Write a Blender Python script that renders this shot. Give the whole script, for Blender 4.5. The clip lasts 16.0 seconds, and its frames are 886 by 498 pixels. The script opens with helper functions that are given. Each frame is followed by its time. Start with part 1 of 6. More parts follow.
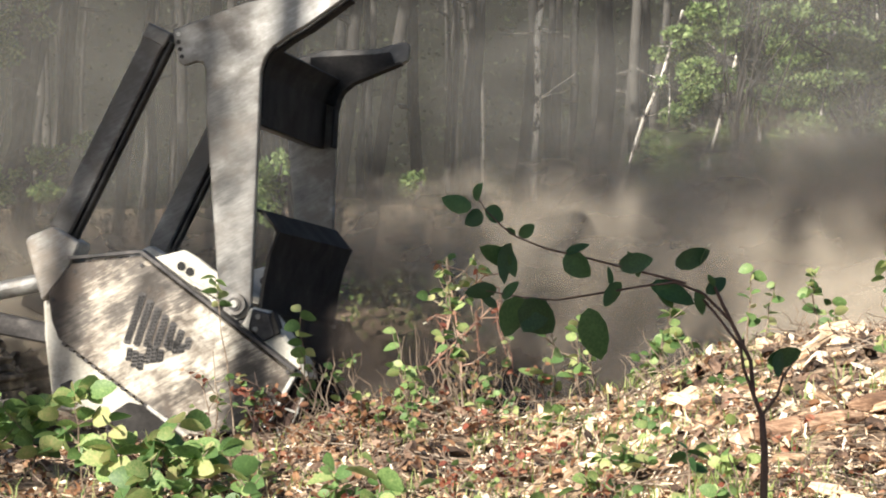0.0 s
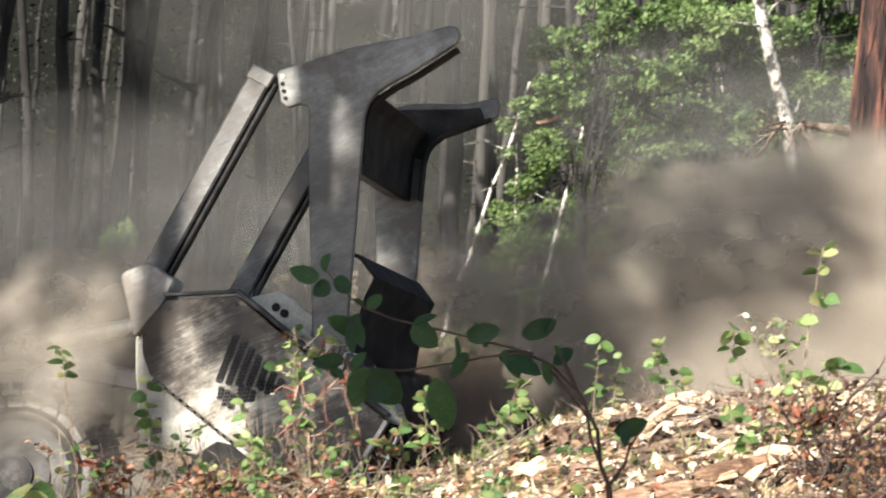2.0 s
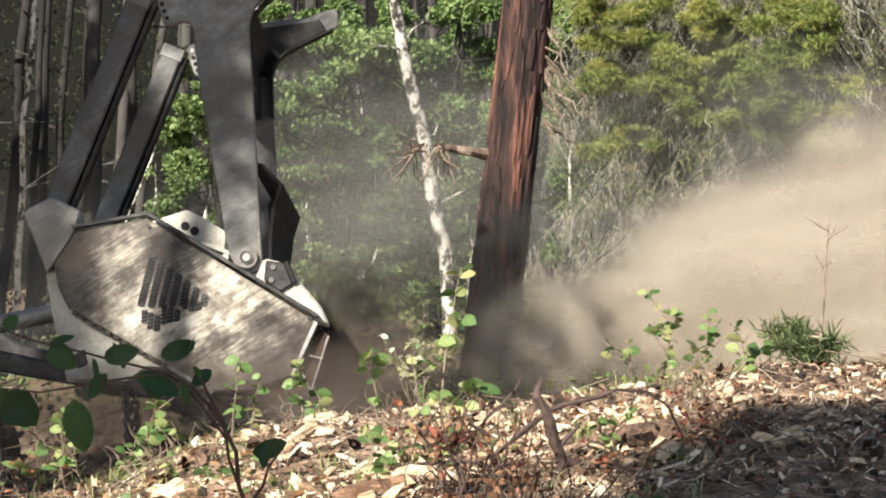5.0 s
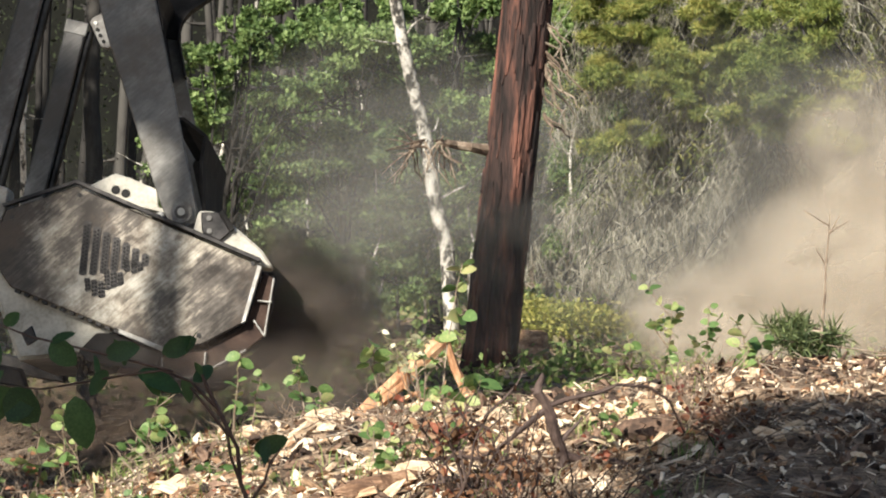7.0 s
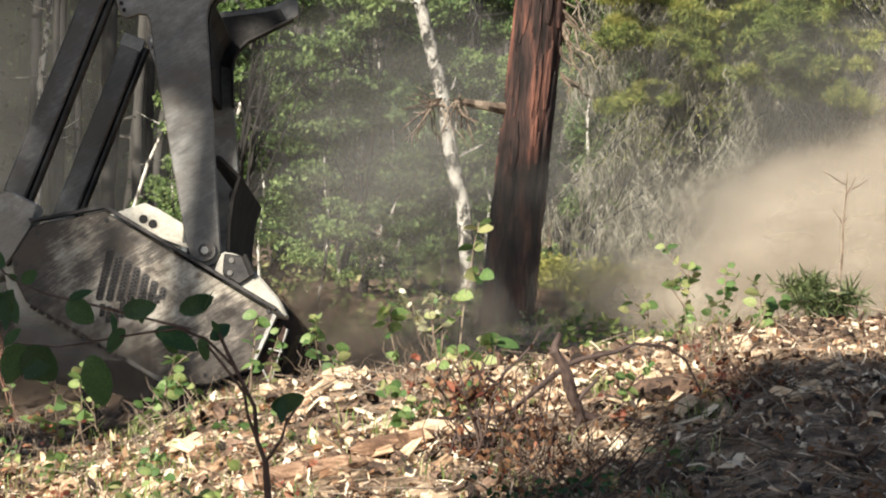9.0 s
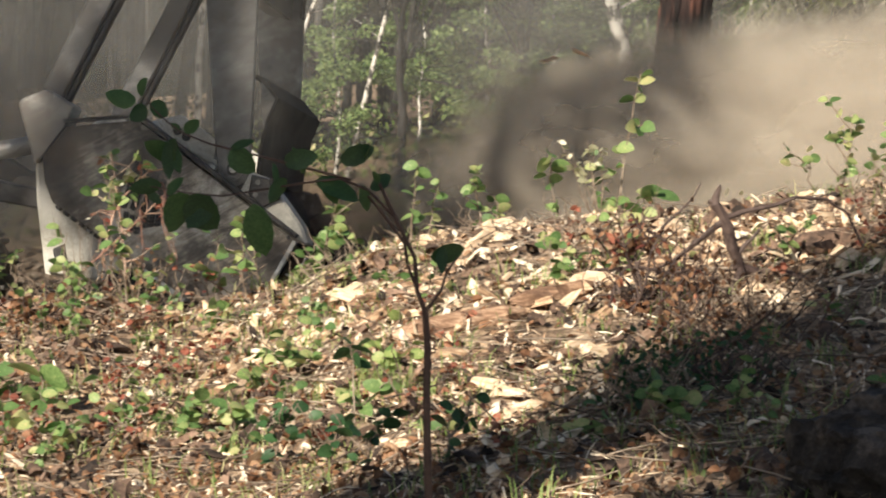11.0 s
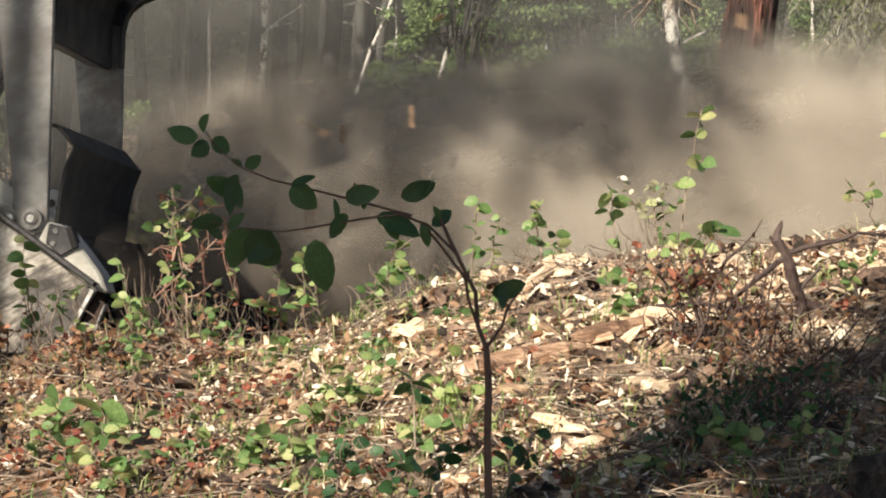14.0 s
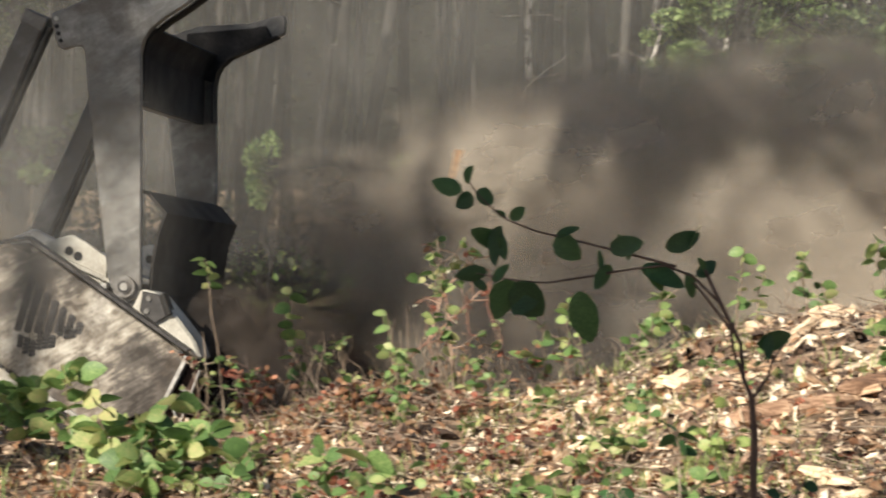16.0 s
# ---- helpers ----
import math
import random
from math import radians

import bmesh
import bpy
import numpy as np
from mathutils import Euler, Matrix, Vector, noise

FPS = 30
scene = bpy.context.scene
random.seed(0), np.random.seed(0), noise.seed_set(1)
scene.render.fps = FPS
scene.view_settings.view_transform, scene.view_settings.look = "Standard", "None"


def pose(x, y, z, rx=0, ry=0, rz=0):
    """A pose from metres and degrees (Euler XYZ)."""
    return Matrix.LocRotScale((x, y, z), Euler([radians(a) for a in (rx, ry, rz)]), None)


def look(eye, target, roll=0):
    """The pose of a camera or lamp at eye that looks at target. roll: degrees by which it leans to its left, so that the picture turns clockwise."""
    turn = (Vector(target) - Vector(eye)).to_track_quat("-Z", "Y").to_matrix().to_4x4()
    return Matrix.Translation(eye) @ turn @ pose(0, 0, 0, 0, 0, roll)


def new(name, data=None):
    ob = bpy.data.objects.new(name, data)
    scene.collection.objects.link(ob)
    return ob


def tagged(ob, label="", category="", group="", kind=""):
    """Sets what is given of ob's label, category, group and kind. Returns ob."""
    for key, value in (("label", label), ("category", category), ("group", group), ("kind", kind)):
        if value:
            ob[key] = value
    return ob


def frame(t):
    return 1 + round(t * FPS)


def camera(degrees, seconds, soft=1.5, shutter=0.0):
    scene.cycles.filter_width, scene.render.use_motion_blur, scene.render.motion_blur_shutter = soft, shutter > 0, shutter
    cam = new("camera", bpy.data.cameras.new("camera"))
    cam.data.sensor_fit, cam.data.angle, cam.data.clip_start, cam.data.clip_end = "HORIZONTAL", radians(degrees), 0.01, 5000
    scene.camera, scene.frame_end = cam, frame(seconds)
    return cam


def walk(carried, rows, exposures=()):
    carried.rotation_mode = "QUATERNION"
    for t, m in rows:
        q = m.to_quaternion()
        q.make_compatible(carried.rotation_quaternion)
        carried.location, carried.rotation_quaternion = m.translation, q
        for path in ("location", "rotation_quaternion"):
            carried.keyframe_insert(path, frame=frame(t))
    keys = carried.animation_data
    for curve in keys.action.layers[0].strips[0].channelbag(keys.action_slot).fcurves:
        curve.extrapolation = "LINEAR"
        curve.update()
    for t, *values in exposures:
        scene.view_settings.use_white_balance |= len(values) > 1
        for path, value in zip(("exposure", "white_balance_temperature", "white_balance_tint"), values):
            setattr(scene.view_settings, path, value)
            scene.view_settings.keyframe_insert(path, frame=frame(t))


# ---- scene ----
# ---- camera: stands still and pans ----
EYE = (0, 0, 1.6)
FOCAL = 5000.0
PAN = [(0.0, 0.0, -2.189, 0.0), (0.5, 0.254, -2.113, 0.078), (1.0, 0.966, -1.804, 0.039), (1.5, 1.697, -1.323, 0.12),
       (2.0, 3.086, -0.756, 0.12), (2.5, 4.449, -0.277, 0.232), (3.0, 6.234, -0.14, 0.377), (3.5, 8.447, -0.053, 0.44),
       (4.0, 9.794, -0.218, 0.47), (4.2, 10.1, -0.266, 0.5), (6.3, 10.507, -0.315, 0.36), (6.5, 10.492, -0.333, 0.313),
       (7.0, 10.373, -0.385, 0.23), (7.5, 10.287, -0.438, 0.23), (8.0, 10.191, -0.458, 0.27), (8.2, 10.152, -0.475, 0.28),
       (10.3, 8.972, -3.797, 0.665), (10.5, 8.375, -4.131, 0.675), (11.0, 6.806, -4.262, 0.582), (11.5, 5.848, -4.094, 0.461),
       (12.0, 5.689, -3.99, 0.488), (12.5, 5.74, -3.903, 0.483), (13.0, 5.793, -3.818, 0.495), (13.5, 5.774, -3.708, 0.484),
       (14.0, 5.561, -3.55, 0.515), (14.5, 5.153, -3.309, 0.49), (15.0, 3.788, -2.886, 0.438), (15.5, 2.439, -2.628, 0.331),
       (16.0, 0.194, -2.542, 0.131)]


def gaze(yaw, pitch, roll):
    y, p = radians(yaw), radians(pitch)
    ahead = Vector((math.sin(y) * math.cos(p), math.cos(y) * math.cos(p), math.sin(p)))
    return look(EYE, Vector(EYE) + ahead * 10, roll)


cam = camera(2 * math.degrees(math.atan(784 / FOCAL)), 16.0, soft=2.0, shutter=0.4)
walk(cam, [(t, gaze(*a)) for t, *a in PAN], exposures=[(0.0, 0.45, 6320, 10), (1.0, 0.48, 6180, 10), (1.5, 0.6, 5970, 10), (2.0, 0.54, 6150, 10), (3.0, 0.58, 6330, 10), (4.2, 0.45, 6300, 10), (6.5, 0.2, 6350, 9), (8.2, 0.2, 6350, 9), (10.5, 0.06, 6650, 10), (16.0, 0.06, 6560, 10)])
scene.cycles.transparent_max_bounces = 96


def spot(b, e, d):
    """The place d metres ahead of the eye, b to the right of due north and e below the level of 250, both in 1/5000 of d."""
    return Vector(((b - 784) / FOCAL * d, d, EYE[2] - (e - 250) / FOCAL * d))


# ---- light: low sun from behind the left shoulder ----
SUN_AZ, SUN_EL = radians(222), radians(33)
world = bpy.data.worlds.new("sky")
scene.world = world
world.use_nodes = True
wn = world.node_tree
sky = wn.nodes.new("ShaderNodeTexSky")
sky.sky_type, sky.sun_disc = "NISHITA", False
sky.sun_elevation, sky.sun_rotation = SUN_EL, SUN_AZ
wn.nodes["Background"].inputs[1].default_value = 0.085
wn.links.new(sky.outputs[0], wn.nodes["Background"].inputs[0])
sun = new("sun", bpy.data.lights.new("sun", "SUN"))
sun.data.energy, sun.data.angle, sun.data.color = 8.4, radians(0.6), (1.0, 0.92, 0.8)
to_sun = Vector((math.sin(SUN_AZ) * math.cos(SUN_EL), math.cos(SUN_AZ) * math.cos(SUN_EL), math.sin(SUN_EL)))
sun.matrix_world = look(to_sun * 60, (0, 0, 0))


# ---- materials ----
def nodes_of(name):
    m = bpy.data.materials.new(name)
    m.use_nodes = True
    return m, m.node_tree.nodes, m.node_tree.links, m.node_tree.nodes["Principled BSDF"]


def ramp_node(n, stops):
    r = n.new("ShaderNodeValToRGB")
    els = r.color_ramp.elements
    while len(els) < len(stops):
        els.new(0.5)
    for el, (p, c) in zip(els, stops):
        el.position = p
        el.color = (*c, 1)
    return r


def noise_node(n, l, coord, scale, detail=5, stretch=None, rough=0.6):
    t = n.new("ShaderNodeTexNoise")
    t.inputs["Scale"].default_value, t.inputs["Detail"].default_value, t.inputs["Roughness"].default_value = scale, detail, rough
    if stretch:
        mp = n.new("ShaderNodeMapping")
        mp.inputs["Scale"].default_value = stretch
        l.new(coord, mp.inputs[0])
        coord = mp.outputs[0]
    l.new(coord, t.inputs["Vector"])
    return t


def mixed(name, stops, scale=4.0, rough=0.8, metal=0.0, fine=40.0, bump=0.4, depth=0.01, stretch=None, per_piece=0.0, per_island=0.0, dirt=None, spec=0.4, translucent=0.0):
    """A surface of two noises: broad stains through a ramp, fine grain, and relief."""
    m, n, l, b = nodes_of(name)
    co = n.new("ShaderNodeTexCoord").outputs["Object"]
    big = noise_node(n, l, co, scale, 6, stretch)
    small = noise_node(n, l, co, fine, 4, stretch)
    add = n.new("ShaderNodeMath")
    add.operation = "MULTIPLY_ADD"
    add.inputs[1].default_value = 0.35
    l.new(small.outputs[0], add.inputs[0])
    l.new(big.outputs[0], add.inputs[2])
    sub = n.new("ShaderNodeMath")
    sub.operation = "SUBTRACT"
    sub.inputs[1].default_value = 0.175
    l.new(add.outputs[0], sub.inputs[0])
    value = sub.outputs[0]
    for amount, node, sock in ((per_piece, "ShaderNodeObjectInfo", "Random"), (per_island, "ShaderNodeNewGeometry", "Random Per Island")):
        if amount:
            src = n.new(node)
            k = n.new("ShaderNodeMath")
            k.operation = "MULTIPLY_ADD"
            k.inputs[1].default_value = amount
            l.new(src.outputs[sock], k.inputs[0])
            s2 = n.new("ShaderNodeMath")
            s2.operation = "ADD"
            k.inputs[2].default_value = -amount / 2
            l.new(value, s2.inputs[0])
            l.new(k.outputs[0], s2.inputs[1])
            value = s2.outputs[0]
    r = ramp_node(n, stops)
    l.new(value, r.inputs[0])
    colour = r.outputs[0]
    if dirt:
        dn = noise_node(n, l, co, dirt[1], 7, None, 0.7)
        dr = ramp_node(n, [(dirt[2], (0, 0, 0)), (dirt[2] + 0.12, (1, 1, 1))])
        l.new(dn.outputs[0], dr.inputs[0])
        mx = n.new("ShaderNodeMix")
        mx.data_type = "RGBA"
        l.new(dr.outputs[0], mx.inputs[0])
        l.new(colour, mx.inputs[6])
        mx.inputs[7].default_value = (*dirt[0], 1)
        colour = mx.outputs[2]
    l.new(colour, b.inputs["Base Color"])
    b.inputs["Roughness"].default_value, b.inputs["Metallic"].default_value = rough, metal
    b.inputs["Specular IOR Level"].default_value = spec
    bp = n.new("ShaderNodeBump")
    bp.inputs["Strength"].default_value, bp.inputs["Distance"].default_value = bump, depth
    l.new(sub.outputs[0], bp.inputs["Height"])
    l.new(bp.outputs[0], b.inputs["Normal"])
    if translucent:
        tr = n.new("ShaderNodeBsdfTranslucent")
        l.new(colour, tr.inputs[0])
        ms = n.new("ShaderNodeMixShader")
        ms.inputs[0].default_value = translucent
        l.new(b.outputs[0], ms.inputs[1])
        l.new(tr.outputs[0], ms.inputs[2])
        l.new(ms.outputs[0], n["Material Output"].inputs[0])
    return m


def scuffed_plate(name, tones, dirt_colour):
    """Bare plate: broad stains, slanting smears, and fine bright scratches."""
    m, n, l, b = nodes_of(name)
    co = n.new("ShaderNodeTexCoord").outputs["Object"]
    mp = n.new("ShaderNodeMapping")
    mp.inputs["Rotation"].default_value = (0, radians(28), 0)
    l.new(co, mp.inputs[0])
    slant = mp.outputs[0]
    stain = noise_node(n, l, co, 1.5, 5, None, 0.55)
    smear = noise_node(n, l, slant, 3.2, 7, (0.9, 1, 2.0), 0.72)
    scratch = noise_node(n, l, slant, 16, 3, (0.5, 1, 9), 0.5)
    total = None
    for tex, k in ((stain, 0.95), (smear, 0.66), (scratch, 0.18)):
        mu = n.new("ShaderNodeMath")
        mu.operation = "MULTIPLY_ADD"
        mu.inputs[1].default_value = k
        mu.inputs[2].default_value = -k / 2
        l.new(tex.outputs[0], mu.inputs[0])
        if total is not None:
            l.new(total, mu.inputs[2])
            ofs = n.new("ShaderNodeMath")
            ofs.operation = "ADD"
            ofs.inputs[1].default_value = -k / 2
            l.new(mu.outputs[0], ofs.inputs[0])
            total = ofs.outputs[0]
        else:
            total = mu.outputs[0]
    mid = n.new("ShaderNodeMath")
    mid.operation = "ADD"
    mid.inputs[1].default_value = 0.5
    l.new(total, mid.inputs[0])
    r = ramp_node(n, tones)
    l.new(mid.outputs[0], r.inputs[0])
    grime = noise_node(n, l, co, 2.3, 8, None, 0.75)
    gr = ramp_node(n, [(0.47, (0, 0, 0)), (0.6, (0.85, 0.85, 0.85))])
    l.new(grime.outputs[0], gr.inputs[0])
    mx = n.new("ShaderNodeMix")
    mx.data_type = "RGBA"
    l.new(gr.outputs[0], mx.inputs[0])
    l.new(r.outputs[0], mx.inputs[6])
    mx.inputs[7].default_value = (*dirt_colour, 1)
    l.new(mx.outputs[2], b.inputs["Base Color"])
    rr = ramp_node(n, [(0.4, (0.3, 0.3, 0.3)), (0.62, (0.62, 0.62, 0.62))])
    l.new(smear.outputs[0], rr.inputs[0])
    l.new(rr.outputs[0], b.inputs["Roughness"])
    b.inputs["Metallic"].default_value = 0.3
    bp = n.new("ShaderNodeBump")
    bp.inputs["Strength"].default_value, bp.inputs["Distance"].default_value = 0.3, 0.004
    l.new(mid.outputs[0], bp.inputs["Height"])
    l.new(bp.outputs[0], b.inputs["Normal"])
    return m


PANEL = scuffed_plate("scuffed_plate", [(0.38, (0.045, 0.038, 0.032)), (0.47, (0.115, 0.1, 0.085)), (0.53, (0.3, 0.265, 0.215)), (0.59, (0.48, 0.445, 0.375)), (0.68, (0.7, 0.665, 0.59))], (0.085, 0.062, 0.045))
SCRAPED = scuffed_plate("scraped_pale_steel", [(0.36, (0.16, 0.15, 0.135)), (0.47, (0.36, 0.345, 0.315)), (0.55, (0.56, 0.54, 0.5)), (0.66, (0.76, 0.74, 0.7))], (0.26, 0.22, 0.18))
MIDSTEEL = scuffed_plate("grey_steel", [(0.36, (0.04, 0.039, 0.038)), (0.48, (0.085, 0.082, 0.078)), (0.58, (0.14, 0.136, 0.13)), (0.7, (0.26, 0.255, 0.245))], (0.07, 0.062, 0.054))
STEEL = scuffed_plate("worn_steel", [(0.34, (0.075, 0.072, 0.07)), (0.46, (0.15, 0.145, 0.135)), (0.56, (0.23, 0.225, 0.21)), (0.68, (0.38, 0.375, 0.36))], (0.11, 0.095, 0.08))
CREAM = mixed("dusty_cream_paint", [(0.35, (0.31, 0.285, 0.235)), (0.5, (0.5, 0.475, 0.405)), (0.65, (0.64, 0.615, 0.545))], 3.5, 0.55, 0, 50, 0.15, 0.003, dirt=((0.34, 0.28, 0.21), 3.0, 0.6))
# near-black steel, also used where shade is put into a part's colour
BLACKSHADESTEEL = mixed("black_and_shaded_steel", [(0.35, (0.012, 0.011, 0.011)), (0.6, (0.032, 0.03, 0.028)), (0.75, (0.055, 0.05, 0.046))], 5, 0.85, 0.0, 50, 0.35, 0.006, spec=0.2)
DARKSTEEL = mixed("dark_steel", [(0.35, (0.025, 0.024, 0.024)), (0.55, (0.065, 0.06, 0.058)), (0.7, (0.14, 0.13, 0.12))], 5, 0.5, 0.4, 50, 0.25, 0.004, dirt=((0.16, 0.13, 0.1), 2.6, 0.6))
# black for discs that imitate the shade inside holes
HOLESHADE = mixed("hole_shade_black", [(0.4, (0.006, 0.006, 0.006)), (0.6, (0.015, 0.014, 0.013))], 8, 0.8)
CHROME = mixed("polished_rod", [(0.4, (0.28, 0.28, 0.27)), (0.6, (0.5, 0.49, 0.47))], 6, 0.25, 0.9, 60, 0.05)
BLACKTUBE = mixed("black_glossy_tube", [(0.4, (0.02, 0.02, 0.021)), (0.6, (0.05, 0.049, 0.048))], 6, 0.28, 0.7, 60, 0.05)
RUST = mixed("rusty_steel", [(0.35, (0.0234, 0.0125, 0.00915)), (0.55, (0.0519, 0.0292, 0.0209)), (0.7, (0.0784, 0.0515, 0.0381))], 9, 0.8, 0.2, 60, 0.4)
BRIGHTEDGE = mixed("ground_bright_edge", [(0.4, (0.413, 0.398, 0.36)), (0.6, (0.6, 0.585, 0.547))], 10, 0.35, 0.5)
RUBBER = mixed("dusty_track", [(0.35, (0.03, 0.028, 0.026)), (0.55, (0.1, 0.09, 0.08)), (0.7, (0.25, 0.22, 0.18))], 6, 0.7, 0.3)
SOIL = mixed("forest_litter", [(0.3, (0.04, 0.028, 0.019)), (0.44, (0.15, 0.102, 0.066)), (0.55, (0.34, 0.24, 0.155)), (0.7, (0.58, 0.44, 0.31))], 9, 0.9, 0, 70, 1.0, 0.03)
CHIP = mixed("fresh_wood_chips", [(0.18, (0.06, 0.036, 0.022)), (0.32, (0.24, 0.145, 0.085)), (0.44, (0.5, 0.33, 0.2)), (0.58, (0.68, 0.52, 0.35)), (0.8, (0.82, 0.71, 0.55))], 14, 0.8, 0, 120, 0.4, 0.003, (1, 6, 6), per_island=0.8)
DRYLEAF = mixed("dry_leaf", [(0.25, (0.0688, 0.0328, 0.0184)), (0.45, (0.206, 0.0981, 0.0477)), (0.6, (0.321, 0.163, 0.0837)), (0.75, (0.386, 0.242, 0.141))], 14, 0.8, 0, 90, 0.2, 0.003, per_island=0.45, per_piece=0.45, translucent=0.3)
REDLEAF = mixed("red_dry_leaf", [(0.25, (0.12, 0.035, 0.025)), (0.45, (0.3, 0.085, 0.05)), (0.6, (0.42, 0.15, 0.09)), (0.78, (0.5, 0.28, 0.17))], 14, 0.75, 0, 90, 0.2, 0.003, per_piece=0.6, translucent=0.35)
BARKBIT = mixed("dark_bark_bits", [(0.25, (0.02, 0.014, 0.011)), (0.45, (0.07, 0.045, 0.032)), (0.62, (0.16, 0.1, 0.068)), (0.8, (0.3, 0.2, 0.14))], 16, 0.9, 0, 110, 0.6, 0.004, per_island=0.5)
LOGBARK = mixed("peeling_red_brown_log", [(0.3, (0.07, 0.04, 0.026)), (0.44, (0.22, 0.125, 0.075)), (0.55, (0.42, 0.27, 0.17)), (0.68, (0.62, 0.47, 0.33))], 8, 0.85, 0, 60, 0.8, 0.012, (0.5, 2.2, 2.2))
TORN = mixed("torn_orange_wood", [(0.3, (0.2, 0.09, 0.045)), (0.48, (0.48, 0.25, 0.13)), (0.62, (0.68, 0.44, 0.26)), (0.75, (0.8, 0.62, 0.42))], 9, 0.8, 0, 70, 0.7, 0.01, (2.5, 2.5, 0.5))
REDTWIG = mixed("pinkish_dry_twig", [(0.3, (0.16, 0.07, 0.05)), (0.5, (0.32, 0.17, 0.12)), (0.7, (0.5, 0.34, 0.25))], 14, 0.8, 0, 80, 0.3, 0.003, per_piece=0.4)
PALELEAF = mixed("bleached_pale_leaf", [(0.3, (0.4, 0.4, 0.22)), (0.5, (0.66, 0.64, 0.43)), (0.7, (0.8, 0.77, 0.6))], 12, 0.55, 0, 90, 0.2, 0.002, per_piece=0.5, translucent=0.35)
FLOWERING = mixed("yellow_green_shrub_leaf", [(0.25, (0.16, 0.2, 0.045)), (0.5, (0.36, 0.37, 0.085)), (0.75, (0.56, 0.52, 0.15))], 3, 0.6, 0, 40, 0.1, 0.002, per_island=0.5, translucent=0.35)
TWIG = mixed("grey_brown_twig", [(0.3, (0.08, 0.055, 0.04)), (0.5, (0.19, 0.14, 0.1)), (0.7, (0.36, 0.29, 0.22))], 12, 0.85, 0, 80, 0.4, 0.004, per_island=0.4)
DARKBARK = mixed("dark_sapling_bark", [(0.35, (0.0375, 0.0225, 0.0188)), (0.6, (0.09, 0.06, 0.0488))], 20, 0.7, 0, 120, 0.3, 0.002)
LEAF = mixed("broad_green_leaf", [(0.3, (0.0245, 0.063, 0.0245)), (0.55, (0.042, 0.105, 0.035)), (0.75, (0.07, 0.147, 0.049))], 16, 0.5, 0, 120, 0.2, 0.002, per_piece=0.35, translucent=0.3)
FRESH = mixed("fresh_green_leaf", [(0.2, (0.09, 0.168, 0.054)), (0.45, (0.168, 0.282, 0.09)), (0.65, (0.3, 0.408, 0.144)), (0.82, (0.48, 0.492, 0.216)), (0.95, (0.552, 0.48, 0.24))], 12, 0.5, 0, 90, 0.2, 0.002, per_piece=0.7, translucent=0.4)
GRASS = mixed("grass", [(0.3, (0.12, 0.2, 0.05)), (0.6, (0.3, 0.38, 0.12)), (0.8, (0.5, 0.45, 0.24))], 9, 0.6, 0, 60, 0.1, 0.002, per_island=0.6, translucent=0.3)
CROWN = mixed("aspen_leaves", [(0.25, (0.055, 0.1, 0.03)), (0.5, (0.155, 0.24, 0.075)), (0.75, (0.34, 0.44, 0.17))], 0.8, 0.55, 0, 30, 0.1, 0.002, per_island=0.5, translucent=0.4)
NEEDLE = mixed("pine_needles", [(0.25, (0.08, 0.12, 0.028)), (0.5, (0.23, 0.28, 0.07)), (0.75, (0.46, 0.43, 0.13))], 1.1, 0.65, 0, 30, 0.1, 0.002, per_island=0.4, translucent=0.25)
DARKNEEDLE = mixed("dark_pine_needles", [(0.3, (0.035, 0.055, 0.02)), (0.5, (0.08, 0.11, 0.038)), (0.7, (0.15, 0.18, 0.07))], 5, 0.65, 0, 40, 0.1, 0.002, per_island=0.5, translucent=0.15)
LICHEN = mixed("lichen_hung_twigs", [(0.3, (0.12, 0.112, 0.085)), (0.5, (0.29, 0.275, 0.21)), (0.7, (0.52, 0.495, 0.4))], 1.5, 0.9, 0, 40, 0.3, 0.004, per_island=0.5)
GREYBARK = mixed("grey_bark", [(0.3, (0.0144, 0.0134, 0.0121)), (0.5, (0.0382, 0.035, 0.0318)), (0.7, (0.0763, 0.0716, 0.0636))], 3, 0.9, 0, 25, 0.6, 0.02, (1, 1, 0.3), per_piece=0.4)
BIRCH = mixed("birch_bark", [(0.42, (0.03, 0.027, 0.023)), (0.475, (0.14, 0.13, 0.11)), (0.51, (0.5, 0.47, 0.41)), (0.6, (0.7, 0.67, 0.6)), (0.75, (0.78, 0.76, 0.7))], 6, 0.75, 0, 26, 0.3, 0.008, (1.3, 1.3, 1.0))
PINE = mixed("red_pine_bark", [(0.36, (0.012, 0.008, 0.007)), (0.48, (0.042, 0.024, 0.02)), (0.58, (0.11, 0.05, 0.036)), (0.7, (0.2, 0.085, 0.058)), (0.8, (0.22, 0.13, 0.1))], 7, 0.9, 0, 40, 1.0, 0.05, (1, 1, 0.14), per_piece=0.14)
DARKWOOD = mixed("near_black_wood", [(0.35, (0.012, 0.01, 0.009)), (0.52, (0.045, 0.038, 0.033)), (0.66, (0.12, 0.1, 0.085))], 9, 0.9, 0, 60, 1.0, 0.03)
# near-black colour stands for the deep shade between the far trees
FARSHADE = mixed("shade_dark_distance", [(0.3, (0.0014, 0.00175, 0.00105)), (0.5, (0.00315, 0.00385, 0.0021)), (0.7, (0.007, 0.0084, 0.0042))], 0.4, 1.0, 0, 3, 0.3, 0.2)
# leaf colour darkened to hold the shade inside the wood
SHADEWOOD = mixed("shade_dark_leaves", [(0.3, (0.00924, 0.0123, 0.00616)), (0.5, (0.0231, 0.0308, 0.0139)), (0.7, (0.0462, 0.0539, 0.0271))], 0.35, 1.0, 0, 3, 0.3, 0.2)


